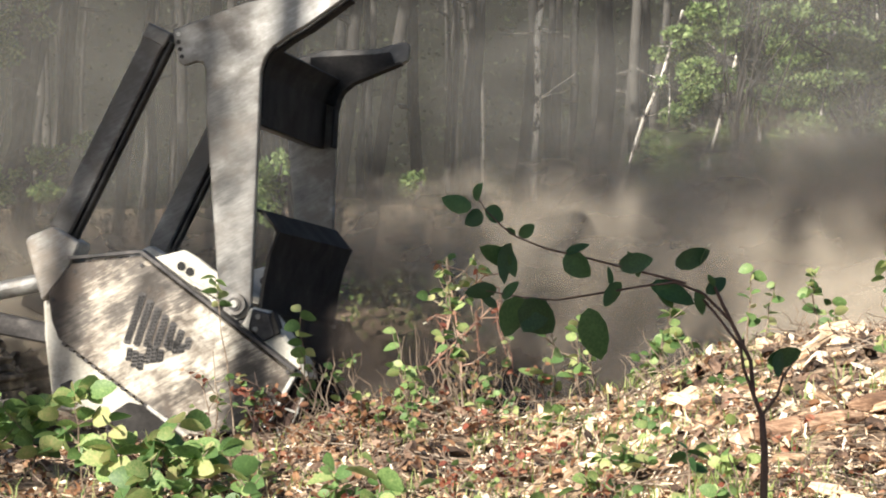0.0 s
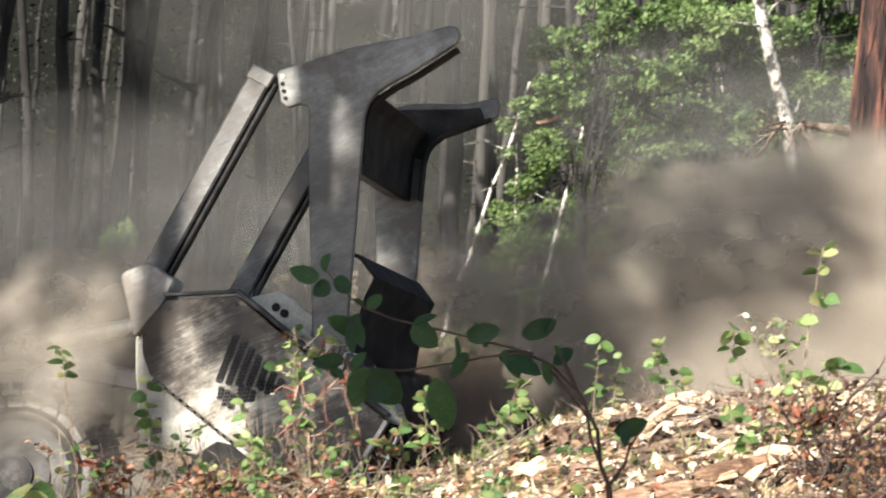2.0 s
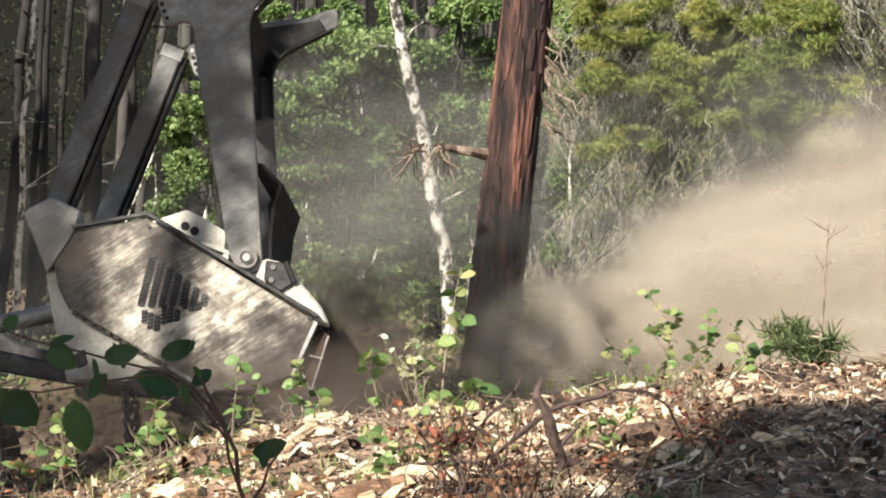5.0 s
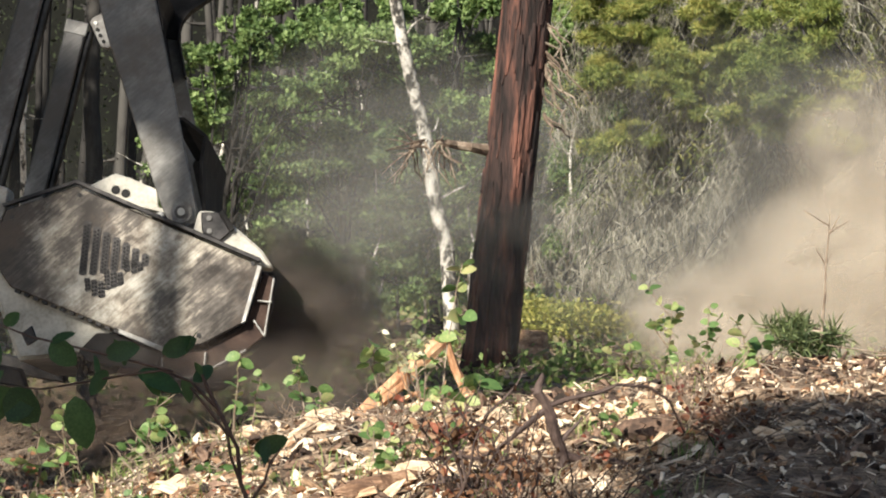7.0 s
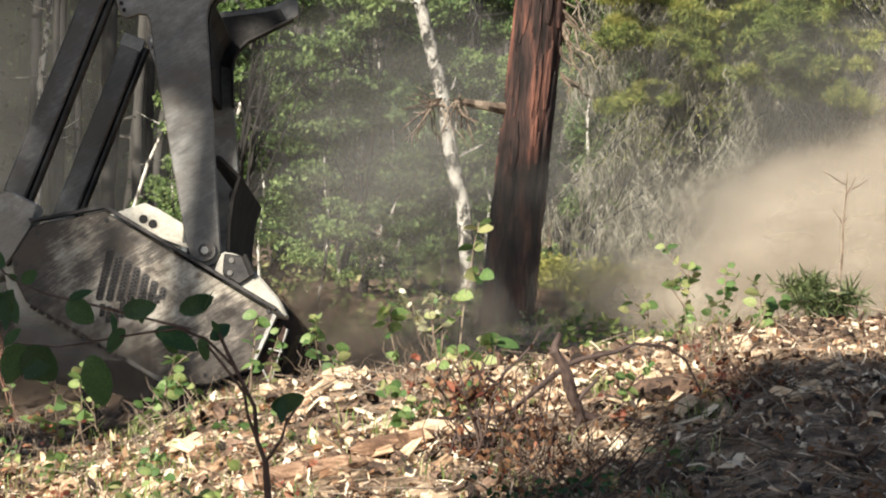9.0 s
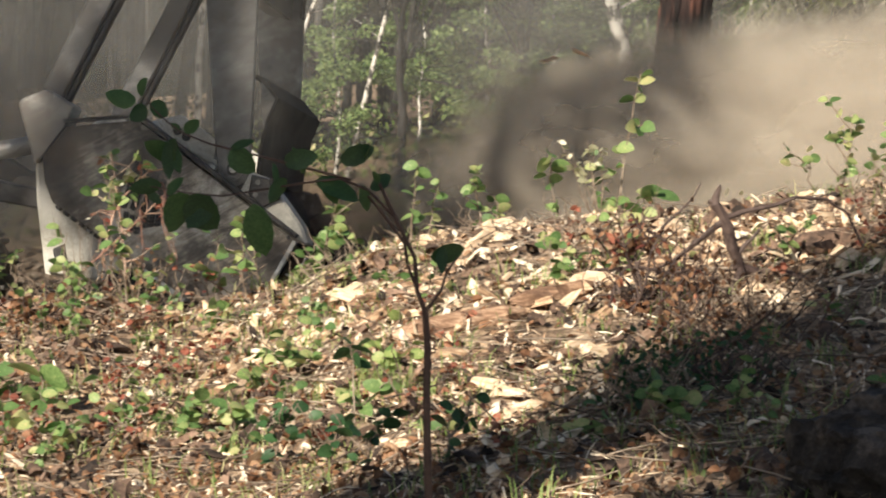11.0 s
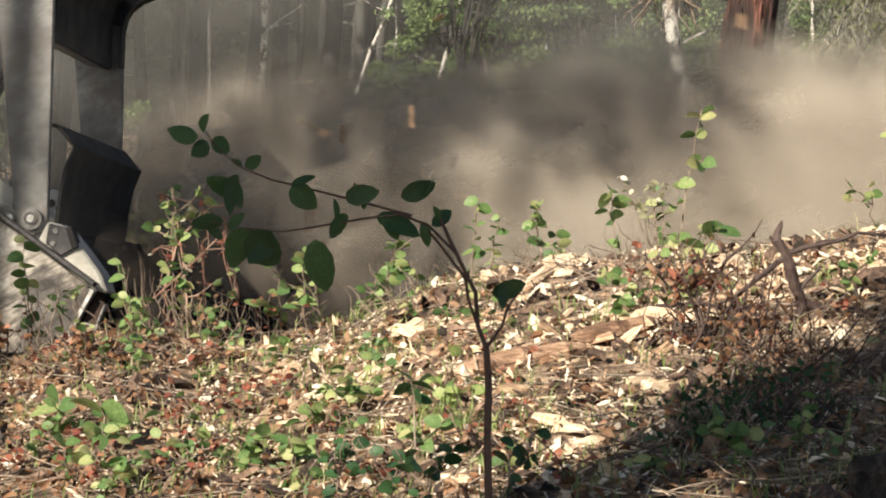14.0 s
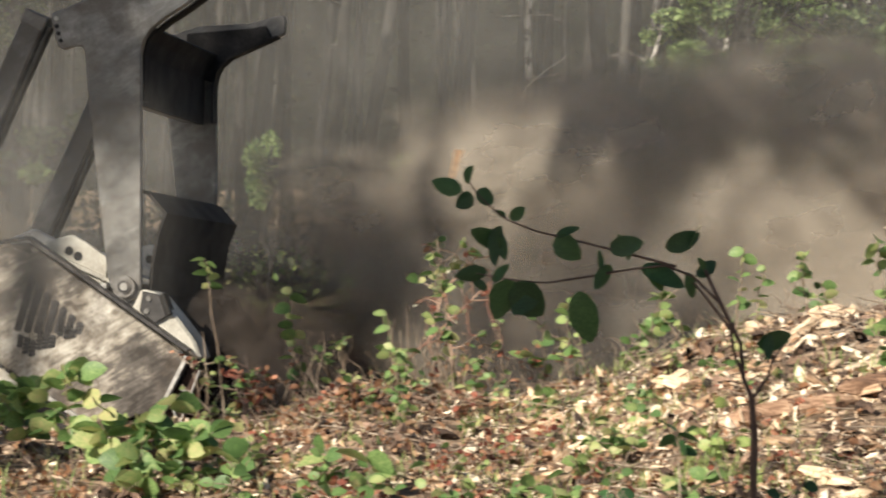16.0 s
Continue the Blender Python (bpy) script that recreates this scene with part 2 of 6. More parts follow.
def dust_material(name, light, dark, thick):
    """Thin dust: opacity falls off from the middle of a puff to its rim and is broken up by noise."""
    m, n, l, b = nodes_of(name)
    tc = n.new("ShaderNodeTexCoord")
    at = n.new("ShaderNodeAttribute")
    at.attribute_name = "rim"
    ns = noise_node(n, l, tc.outputs["Object"], 1.7, 6, None, 0.62)
    nr = ramp_node(n, [(0.3, (0.5, 0.5, 0.5)), (0.66, (1, 1, 1))])
    l.new(ns.outputs[0], nr.inputs[0])
    mu = n.new("ShaderNodeMath")
    mu.operation = "MULTIPLY"
    l.new(at.outputs["Fac"], mu.inputs[0])
    l.new(nr.outputs[0], mu.inputs[1])
    m2 = n.new("ShaderNodeMath")
    m2.operation = "MULTIPLY"
    m2.inputs[1].default_value = thick
    l.new(mu.outputs[0], m2.inputs[0])
    cr = ramp_node(n, [(0.35, dark), (0.65, light)])
    l.new(ns.outputs[0], cr.inputs[0])
    df, tr, ts = n.new("ShaderNodeBsdfDiffuse"), n.new("ShaderNodeBsdfTranslucent"), n.new("ShaderNodeBsdfTransparent")
    l.new(cr.outputs[0], df.inputs[0])
    l.new(cr.outputs[0], tr.inputs[0])
    a = n.new("ShaderNodeMixShader")
    a.inputs[0].default_value = 0.4
    l.new(df.outputs[0], a.inputs[1])
    l.new(tr.outputs[0], a.inputs[2])
    o = n.new("ShaderNodeMixShader")
    l.new(m2.outputs[0], o.inputs[0])
    l.new(ts.outputs[0], o.inputs[1])
    l.new(a.outputs[0], o.inputs[2])
    l.new(o.outputs[0], n["Material Output"].inputs[0])
    n.remove(b)
    return m


DUST = dust_material("brown_dust", (0.58, 0.515, 0.42), (0.45, 0.39, 0.315), 0.5)
# soil-laden dust, coloured darker to stand for the shade by the rotor
SHADESOILDUST = dust_material("shade_darkened_soil_dust", (0.17, 0.142, 0.12), (0.12, 0.1, 0.085), 0.42)
HAZE = dust_material("thin_grey_dust", (0.385, 0.375, 0.35), (0.29, 0.285, 0.265), 0.13)


# ---- building helpers ----
def mesh_ob(name, bm, material, parent=None, label="", smooth=False):
    me = bpy.data.meshes.new(name)
    bm.to_mesh(me)
    bm.free()
    me.materials.append(material)
    if smooth:
        for p in me.polygons:
            p.use_smooth = True
    ob = new(name, me)
    ob.parent = parent
    if label:
        tagged(ob, label)
    return ob


def part(name, bm, material, parent, label="", smooth=False):
    return mesh_ob(name, bm, material, parent, label, smooth)


def data_ob(name, verts, faces, material, parent=None, smooth=False):
    me = bpy.data.meshes.new(name)
    me.from_pydata([tuple(v) for v in verts], [], [tuple(f) for f in faces])
    me.materials.append(material)
    if smooth:
        for p in me.polygons:
            p.use_smooth = True
    ob = new(name, me)
    ob.parent = parent
    return ob


def empty(name, m=None):
    ob = new(name)
    ob.empty_display_size = 0.2
    if m is not None:
        ob.matrix_world = m
    return ob


def slab(outline, y0, y1, bevel=0.004, scale=1.0):
    """A plate: an outline in x and z, drawn out from y0 to y1, with eased edges."""
    bm = bmesh.new()
    vs = [bm.verts.new((x * scale, y0, z * scale)) for x, z in outline]
    f = bm.faces.new(vs)
    ext = bmesh.ops.extrude_face_region(bm, geom=[f])
    bmesh.ops.translate(bm, vec=(0, y1 - y0, 0), verts=[g for g in ext["geom"] if isinstance(g, bmesh.types.BMVert)])
    bmesh.ops.recalc_face_normals(bm, faces=bm.faces)
    if bevel:
        bmesh.ops.bevel(bm, geom=list(bm.edges), offset=bevel, segments=1, affect="EDGES", clamp_overlap=True)
    return bm


def strip(line, y0, y1, thick, scale=1.0):
    """Sheet metal bent along a line in x and z, of even thickness."""
    pts = [Vector((x * scale, z * scale)) for x, z in line]
    side = []
    for i, p in enumerate(pts):
        t = (pts[min(i + 1, len(pts) - 1)] - pts[max(i - 1, 0)]).normalized()
        side.append(p + Vector((-t.y, t.x)) * thick)
    return slab([tuple(p) for p in pts] + [tuple(p) for p in reversed(side)], y0, y1, 0)


def rod(p, q, r0, r1=None, sides=10, bm=None):
    """A round bar from p to q."""
    bm = bm or bmesh.new()
    p, q = Vector(p), Vector(q)
    m = Matrix.Translation((p + q) / 2) @ (q - p).to_track_quat("Z", "Y").to_matrix().to_4x4()
    bmesh.ops.create_cone(bm, cap_ends=True, segments=sides, radius1=r0, radius2=r0 if r1 is None else r1, depth=(q - p).length, matrix=m)
    return bm


def box(centre, size, turn=None, bm=None, bevel=0.0):
    own = bmesh.new()
    m = Matrix.Translation(centre) @ (turn or Matrix()) @ Matrix.Diagonal((*size, 1))
    bmesh.ops.create_cube(own, size=1, matrix=m)
    if bevel:
        bmesh.ops.bevel(own, geom=list(own.edges), offset=bevel, segments=1, affect="EDGES", clamp_overlap=True)
    if bm is None:
        return own
    me = bpy.data.meshes.new("tmp")
    own.to_mesh(me)
    own.free()
    bm.from_mesh(me)
    bpy.data.meshes.remove(me)
    return bm


def tube_data(path, radii, sides=6, lumps=0.0, seed=0):
    """Vertices and faces of a round limb along a path."""
    rng = random.Random(seed)
    pts = [Vector(p) for p in path]
    vs, fs = [], []
    for i, p in enumerate(pts):
        t = (pts[min(i + 1, len(pts) - 1)] - pts[max(i - 1, 0)]).normalized()
        a = t.cross(Vector((0.31, 0.95, 0.05))).normalized()
        b = t.cross(a)
        for s in range(sides):
            w = 2 * math.pi * s / sides
            r = radii[i] * (1 + lumps * (rng.random() - 0.5))
            vs.append(p + a * math.cos(w) * r + b * math.sin(w) * r)
    for i in range(len(pts) - 1):
        for s in range(sides):
            n = (s + 1) % sides
            fs.append((i * sides + s, i * sides + n, (i + 1) * sides + n, (i + 1) * sides + s))
    return vs, fs


class Pile:
    """Many loose pieces gathered into one mesh."""
    def __init__(self):
        self.v, self.f = [], []

    def add(self, vs, fs):
        k = len(self.v)
        self.v += [tuple(v) for v in vs]
        self.f += [tuple(i + k for i in f) for f in fs]

    def limb(self, path, radii, sides=5, lumps=0.0, seed=0):
        self.add(*tube_data(path, radii, sides, lumps, seed))

    def ob(self, name, material, parent=None, smooth=False):
        return data_ob(name, self.v, self.f, material, parent, smooth)


def leaf_shape(length, width, fold=0.25, droop=0.15):
    """A leaf that lies along +x, folded along its rib."""
    st = [(0, 0), (0.1, 0.6), (0.34, 1.0), (0.62, 0.95), (0.86, 0.56), (1, 0)]
    rib = [Vector((length * a, 0, -droop * length * a * a)) for a, w in st]
    vs, fs = list(rib), []
    up = len(vs)
    for side in (1, -1):
        for i in range(1, 5):
            a, w = st[i]
            vs.append(rib[i] + Vector((0, side * w * width / 2, fold * w * width / 2)))
    for k in range(2):
        o = up + 4 * k - 1
        row = [0] + [o + i for i in range(1, 5)] + [5]
        for i in range(5):
            q = [i, i + 1, row[i + 1], row[i]]
            q = list(dict.fromkeys(q))
            fs.append(q if k == 0 else q[::-1])
    return vs, fs


def scatter_leaves(name, places, size, material, parent=None, seed=1, thin=0.55, droop=0.0):
    """One mesh of small folded leaves at the given places (an array n x 3)."""
    rng = np.random.default_rng(seed)
    n = len(places)
    d = rng.normal(size=(n, 3))
    d[:, 2] -= droop
    d /= np.linalg.norm(d, axis=1)[:, None]
    s = rng.normal(size=(n, 3))
    s = np.cross(d, s)
    s /= np.linalg.norm(s, axis=1)[:, None]
    k = size * rng.uniform(0.6, 1.3, n)[:, None]
    nn = np.cross(d, s)
    c = np.asarray(places)
    v = np.stack([c, c + d * k * 0.5 + s * k * thin / 2 + nn * k * 0.08, c + d * k, c + d * k * 0.5 - s * k * thin / 2 + nn * k * 0.08], 1).reshape(-1, 3)
    i = np.arange(n)[:, None] * 4
    f = np.concatenate([i + [0, 1, 2], i + [0, 2, 3]], 1).reshape(-1, 3)
    return data_ob(name, v.tolist(), f.tolist(), material, parent)


def sweep(knots, x):
    """Smooth reading between knots (x, value)."""
    if x <= knots[0][0]:
        return knots[0][1]
    for (a, va), (b, vb) in zip(knots, knots[1:]):
        if x <= b:
            t = (x - a) / (b - a)
            t = t * t * (3 - 2 * t)
            return va + (vb - va) * t
    return knots[-1][1]


# ---- ground ----
CREST = [(-1.6, 0.2), (-0.9, 0.25), (-0.2, 0.42), (0.3, 0.34), (0.8, 0.46), (1.3, 0.67), (1.8, 0.75), (2.55, 0.8), (3.1, 0.86), (3.8, 0.97), (6, 1.15)]
BASE = [(-2.0, -0.42), (0.0, -0.3), (2.0, 0.1), (4.4, 0.55), (8, 0.75), (16, 0.9)]


def height(x, y):
    near = sweep(CREST, x * 12.5 / max(y, 6.0)) * sweep([(4.5, 0.0), (8.5, 0.45), (12.5, 1.0)], y)
    low = sweep(BASE, x) if y < 30 else sweep(BASE, x * 30 / y)
    k = sweep([(12.5, 0.0), (14.6, 1.0)], y)
    z = near * (1 - k) + low * k
    if 3 < y < 40:
        z += 0.04 * noise.noise((x * 2.1, y * 2.1, 0)) + 0.026 * noise.noise((x * 5, y * 5, 3))
    return z


def build_ground():
    xs = sorted({round(v, 3) for v in [*np.arange(-5, 9, 0.1), *[9 + 1.3 ** k for k in range(0, 25)], *[-5 - 1.3 ** k for k in range(0, 25)]]})
    ys = sorted({round(v, 3) for v in [*np.arange(2, 30, 0.1), *[30 + 1.25 ** k for k in range(0, 29)], *[2 - 1.3 ** k for k in range(0, 25)]]})
    vs = [(x, y, height(x, y)) for y in ys for x in xs]
    w = len(xs)
    fs = [(j * w + i, j * w + i + 1, (j + 1) * w + i + 1, (j + 1) * w + i) for j in range(len(ys) - 1) for i in range(w - 1)]
    return tagged(data_ob("ground", vs, fs, SOIL, None, True), "brown forest ground covered in litter and wood chips", "ground", kind="structure")


build_ground()

# ---- the mulching head with its push frame ----
K = 0.00326
WIDE = 1.9


def turned(points, degrees):
    c, s = math.cos(radians(degrees)), math.sin(radians(degrees))
    return [(x * c + z * s, -x * s + z * c) for x, z in points]


FRAME = [(-129, 484), (-124, 491), (-114, 494), (5, 536), (110, 558), (181, 581), (193, 577), (199, 564), (194, 549), (116, 495), (80, 474), (56, 456), (42, 438), (35, 412),
         (32, 230), (27, -5), (20, -21), (0, -30), (-18, -23), (-28, -5), (-34, 30), (-48, 180), (-62, 330), (-66, 415), (-71, 428), (-84, 431), (-106, 424), (-118, 432)]
FAR_FRAME = [(-129, 484), (-124, 491), (-114, 494), (5, 525), (110, 527), (160, 540), (173, 541), (178, 530), (176, 505), (165, 499), (110, 478), (70, 462), (50, 446), (41, 430), (35, 405)] + FRAME[14:]
SIDE = [(-296, 68), (-168, 82), (112, -122), (118, -132), (63, -216), (-11, -236), (-79, -230), (-317, -66), (-332, -30), (-338, 12)]


def build_mulcher():
    """Head of a forestry mulcher: hood, side plates, rotor, push frame and two braces. Origin at the near hinge pin, front along +x, far side +y."""
    top = empty("mulching_head")
    far = WIDE + 0.1
    # hood
    hood = [(-12, 2), (-30, 8), (-165, 72), (-285, 66), (-336, 20), (-350, -2), (-346, -60), (-328, -188), (-225, -202), (-200, -170)]
    hd = part("hood", strip(hood, -0.06, far - 0.04, -0.02, K), CREAM, top, "dusty cream-painted steel hood", False)
    cheek = [(30, -4), (59, -12), (96, -58), (124, -96), (130, -112), (136, -130), (120, -128), (90, -108), (10, -44)]
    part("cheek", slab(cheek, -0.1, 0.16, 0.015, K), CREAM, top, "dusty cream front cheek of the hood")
    # same cheek on the far side, blackened to stand for shade
    part("cheek", slab(cheek, far - 0.16, far - 0.02, 0.015, K), BLACKSHADESTEEL, top, "far front cheek of the hood, coloured black for shade")
    wall = [(-340, 8), (-350, -2), (-346, -60), (-328, -188), (-225, -202), (-190, -178), (-146, -186), (-79, -222), (40, -200), (90, -110), (-160, 70), (-285, 60)]
    part("hood_wall", slab(wall, -0.1, -0.062, 0.004, K), CREAM, top, "dusty cream side wall of the hood")
    part("hood_wall", slab(wall, far - 0.04, far - 0.015, 0.004, K), CREAM, top)
    # black plate and two added black sheets imitate the shade inside and under the hood
    part("inner_plate", slab([(30, -10), (50, -40), (70, -110), (40, -120), (0, -60)], 0.0, far - 0.1, 0.01, K), BLACKSHADESTEEL, top, "plate over the rotor, coloured black for shade")
    part("inner_shade_sheet", slab(wall, 0.22, 0.25, 0.004, K), BLACKSHADESTEEL, top, "added black sheet for the shade inside the hood")
    part("hood_under_shade", slab([(-226, -200), (-190, -176), (-146, -184), (-79, -226), (-100, -262), (-150, -248), (-215, -222)], -0.11, -0.05, 0.006, K), BLACKSHADESTEEL, top, "added black sheet for the shade under the hood")
    # side plates, near and far
    for y0, y1, word in ((-0.16, -0.115, "near"), (far - 0.01, far + 0.035, "far")):
        sp = part("side_plate", slab(SIDE, y0, y1, 0.006, K), PANEL, top, "scuffed grey steel side plate with perforated vent")
        if word == "near":
            face = y0
            plate = sp
        for i in range(len(SIDE)):
            x, z = SIDE[i]
            if i in (1, 2, 5, 9, 0):
                x, z = x * 0.965 - 4, z * 0.9 - 8
                yy = y0 - 0.006 if word == "near" else y1 + 0.006
                part("bolt", rod((x * K, yy, z * K), (x * K, yy + (0.012 if word == "near" else -0.012), z * K), 0.014, sides=8), DARKSTEEL, sp)
    # ledge along the slanting edge
    e0, e1 = Vector((-170, 88)), Vector((116, -118))
    d = (e1 - e0).normalized()
    nrm = Vector((-d.y, d.x))
    part("ledge", slab([tuple(e0), tuple(e1), tuple(e1 + nrm * 7), tuple(e0 + nrm * 7)], -0.19, -0.08, 0.003, K), DARKSTEEL, top, "dark edge strip")
    part("ledge", slab([(-300, 74), (-168, 87), (-168, 93), (-302, 80)], -0.18, -0.1, 0.002, K), DARKSTEEL, top)
    # lower toothed edge of the side plate
    lo = [(-317, -66), (-79, -230)]
    a, b = Vector(lo[0]), Vector(lo[1])
    dd = (b - a).normalized()
    for i in range(16):
        p = a + dd * (12 + i * 17)
        bm = box((p.x * K, -0.13, (p.y - 3) * K), (0.034, 0.05, 0.02), Matrix.Rotation(math.atan2(-dd.y, dd.x), 4, "Y"), bevel=0.003)
        part("edge_tooth", bm, DARKSTEEL, plate)
    part("bright_edge", slab([(-150, -186), (-79, -236), (-72, -231), (-148, -179)], -0.175, -0.11, 0.002, K), BRIGHTEDGE, plate, "bright scraped steel edge")
    part("bright_edge", slab([(112, -122), (118, -127), (70, -214), (62, -216)], -0.17, -0.11, 0.002, K), BRIGHTEDGE, plate)
    # perforated vent: slanting rows of round holes, black discs coloured like their inner shade
    for col in range(7):
        hgt = (88, 78, 66, 52, 40, 27, 14)[col]
        x0, z0 = -163 + col * 14.5, 14 - col * 13.0
        lean = Vector((-0.3, -0.95)).normalized()
        e = Vector((x0, z0)) + lean * hgt
        sd = Vector((lean.y, -lean.x)) * 6.5
        o = Vector((x0, z0))
        ring = [o + sd * 0.5 - lean * 4, o + sd - lean, e + sd + lean, e + sd * 0.5 + lean * 4, e - sd * 0.5 + lean * 4, e - sd + lean, o - sd - lean, o - sd * 0.5 - lean * 4]
        vent = part("vent_slot", slab([tuple(q) for q in ring], face - 0.005, face + 0.004, 0.0, K), DARKSTEEL, plate, "dark perforated vent slot")
        for i in range(int(hgt / 6.5)):
            for s in (-1, 1):
                c = Vector((x0, z0)) + lean * (3 + i * 6.5 + (3 if s > 0 else 0)) + Vector((lean.y, -lean.x)) * 2.6 * s
                part("vent_hole", rod((c.x * K, face - 0.0085, c.y * K), (c.x * K, face - 0.005, c.y * K), 0.0074, sides=6), HOLESHADE, vent)
    for ox, oz, cols in ((-186, -84, (3, 4, 4)), (-150, -76, (5, 4, 3)), (-112, -66, (3, 3, 2))):
        for q, n in enumerate(cols):
            lo = Vector((ox + q * 11, oz - q * 5))
            grille = part("vent_slot", slab([(lo.x - 5, lo.y - n * 6.5), (lo.x + 5, lo.y - n * 6.5 + 2), (lo.x + 7, lo.y + 3), (lo.x - 3, lo.y + 5)], face - 0.005, face + 0.004, 0.0, K), DARKSTEEL, plate)
            for r in range(n):
                for sd in (-1, 1):
                    cx, cz = lo.x + sd * 2.6 + 1.6 - r * 1.4, lo.y - 2 - r * 6.5
                    part("vent_hole", rod((cx * K, face - 0.0085, cz * K), (cx * K, face - 0.005, cz * K), 0.0074, sides=6), HOLESHADE, grille)
    # bracket with two holes, and hinge lugs
    brk = [(-166, 80), (-101, 96), (-76, 82), (-34, 51), (-40, 12), (-60, 2)]
    for y in (-0.02, WIDE - 0.05):
        bk = part("hinge_bracket", slab(brk, y, y + 0.045, 0.006, K), CREAM, top, "pale grey steel bracket with two holes")
        for x, z in ((-106, 67), (-90, 57)):
            part("bracket_hole", rod((x * K, y - 0.004, z * K), (x * K, y + 0.002, z * K), 0.026, sides=14), HOLESHADE, bk)
        part("hinge_lug", slab([(-45, 5), (-30, -30), (45, -62), (70, -50), (62, -18), (34, -6), (0, 6)], y - 0.035, y + 0.11, 0.006, K), DARKSTEEL, top, "dark hinge block")
        part("stop_block", slab([(34, -8), (28, -44), (56, -66), (78, -54), (66, -16)], y - 0.108, y + 0.0, 0.008, K), DARKSTEEL, top, "dark grey stop block with two bolts")
        part("stop_edge", slab([(66, -16), (78, -54), (86, -50), (73, -12)], y - 0.112, y + 0.0, 0.004, K), BLACKSHADESTEEL, top)
        part("bolt", rod((-37 * K, y - 0.1, 3 * K), (-37 * K, y, 3 * K), 0.02, sides=10), BRIGHTEDGE, top, "bright bolt head")
        for z in (-22, -44):
            part("bolt", rod(((46 + (z + 22) * 0.2) * K, y - 0.118, z * K), ((46 + (z + 22) * 0.2) * K, y - 0.1, z * K), 0.016, sides=8), STEEL, top)
    # push frame
    for y in (-0.03, WIDE):
        fp = part("frame_plate", slab(FRAME if y < 0.5 else FAR_FRAME, y - 0.04, y + 0.01, 0.007, K), STEEL, top, "tall worn grey steel post with forward horn")
        for i, (x, z) in enumerate(((-118, 480), (-117, 466), (-114, 453), (-110, 440))):
            part("pin_hole", rod((x * K, y - 0.046, z * K), (x * K, y - 0.036, z * K), 0.013, sides=10), BRIGHTEDGE if i == 0 else HOLESHADE, fp)
        boss = part("hinge_pin", rod((0, y - 0.075, 0), (0, y + 0.05, 0), 0.062, sides=24), STEEL, fp, "round hinge pin cap")
        part("pin_collar", rod((0, y - 0.085, 0), (0, y - 0.07, 0), 0.038, sides=20), DARKSTEEL, boss)
        part("pin_screw", rod((0, y - 0.094, 0), (0, y - 0.083, 0), 0.022, sides=12), BRIGHTEDGE, boss)
    # the beam's shade under the horns is put into its colour
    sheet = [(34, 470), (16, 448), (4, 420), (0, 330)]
    part("cross_beam", strip(sheet, -0.02, WIDE - 0.04, 0.03, K), BLACKSHADESTEEL, top, "curved cross plate between the posts, coloured dark for shade")
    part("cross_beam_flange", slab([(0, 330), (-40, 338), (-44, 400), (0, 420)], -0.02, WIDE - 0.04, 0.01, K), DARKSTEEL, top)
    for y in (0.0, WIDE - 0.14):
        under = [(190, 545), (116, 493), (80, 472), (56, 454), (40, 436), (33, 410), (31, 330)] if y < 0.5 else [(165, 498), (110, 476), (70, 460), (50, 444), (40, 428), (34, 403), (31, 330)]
        part("horn_flange", strip(under, y - 0.01, y + 0.11, 0.014, K), BLACKSHADESTEEL, top, "dark flange under the horn")
    # black sheet added to darken the inner face of the far horn like shade
    part("horn_shade_sheet", slab([(-20, 430), (-20, 510), (60, 514), (110, 516), (140, 520), (150, 497), (110, 480), (70, 464), (50, 448), (36, 410)], WIDE - 0.075, WIDE - 0.043, 0.003, K), BLACKSHADESTEEL, top, "added black sheet for the shade inside the far horn")
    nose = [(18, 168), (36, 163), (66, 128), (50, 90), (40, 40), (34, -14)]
    part("lower_cross_plate", strip(nose, -0.0, WIDE - 0.04, 0.02, K), BLACKSHADESTEEL, top, "dark bent cross plate at the foot of the posts")
    part("lower_cross_plate", slab([(18, 170), (36, 164), (66, 128), (50, 90), (40, 40), (30, -14), (10, 0), (10, 160)], WIDE - 0.06, WIDE - 0.045, 0.004, K), BLACKSHADESTEEL, top)
    # braces from the posts to the rear of the head
    p, q = Vector((-140, 470)), Vector((-312, 118))
    d = (q - p).normalized()
    s = Vector((-d.y, d.x))
    for y in (-0.04, WIDE):
        quad = [tuple(p + s * 2), tuple(q + s * 2), tuple(q - s * 40), tuple(p - s * 40)]
        br = part("brace", slab(quad, y - 0.05, y + 0.09, 0.012, K), MIDSTEEL, top, "dark grey steel box brace")
        m0, m1 = (p + s * 9) * K, (q + s * 9) * K
        part("brace_tube", rod((m0.x, y, m0.y), (m1.x, y, m1.y), 0.027, sides=14), BLACKTUBE, br, "glossy black tube")
        part("brace_end", slab([tuple(p - s * 42 - d * 14), tuple(p + s * 4 - d * 14), tuple(p + s * 4 + d * 14), tuple(p - s * 42 + d * 14)], y - 0.055, y + 0.095, 0.008, K), STEEL, br)
        part("brace_foot", slab([(-385, 107), (-378, 116), (-335, 134), (-322, 128), (-284, 104), (-299, 64), (-340, 10), (-352, 0)], y - 0.11, y + 0.12, 0.012, K), SCRAPED, top, "scraped pale steel brace foot")
    # rotor and skids
    drum = part("rotor", rod((-40 * K, 0.05, -150 * K), (-40 * K, far - 0.1, -150 * K), 0.24, sides=24), RUST, top, "rusty toothed rotor drum")
    rng = random.Random(4)
    for i in range(34):
        w = i * 2.4
        y = 0.1 + i * (far - 0.3) / 34
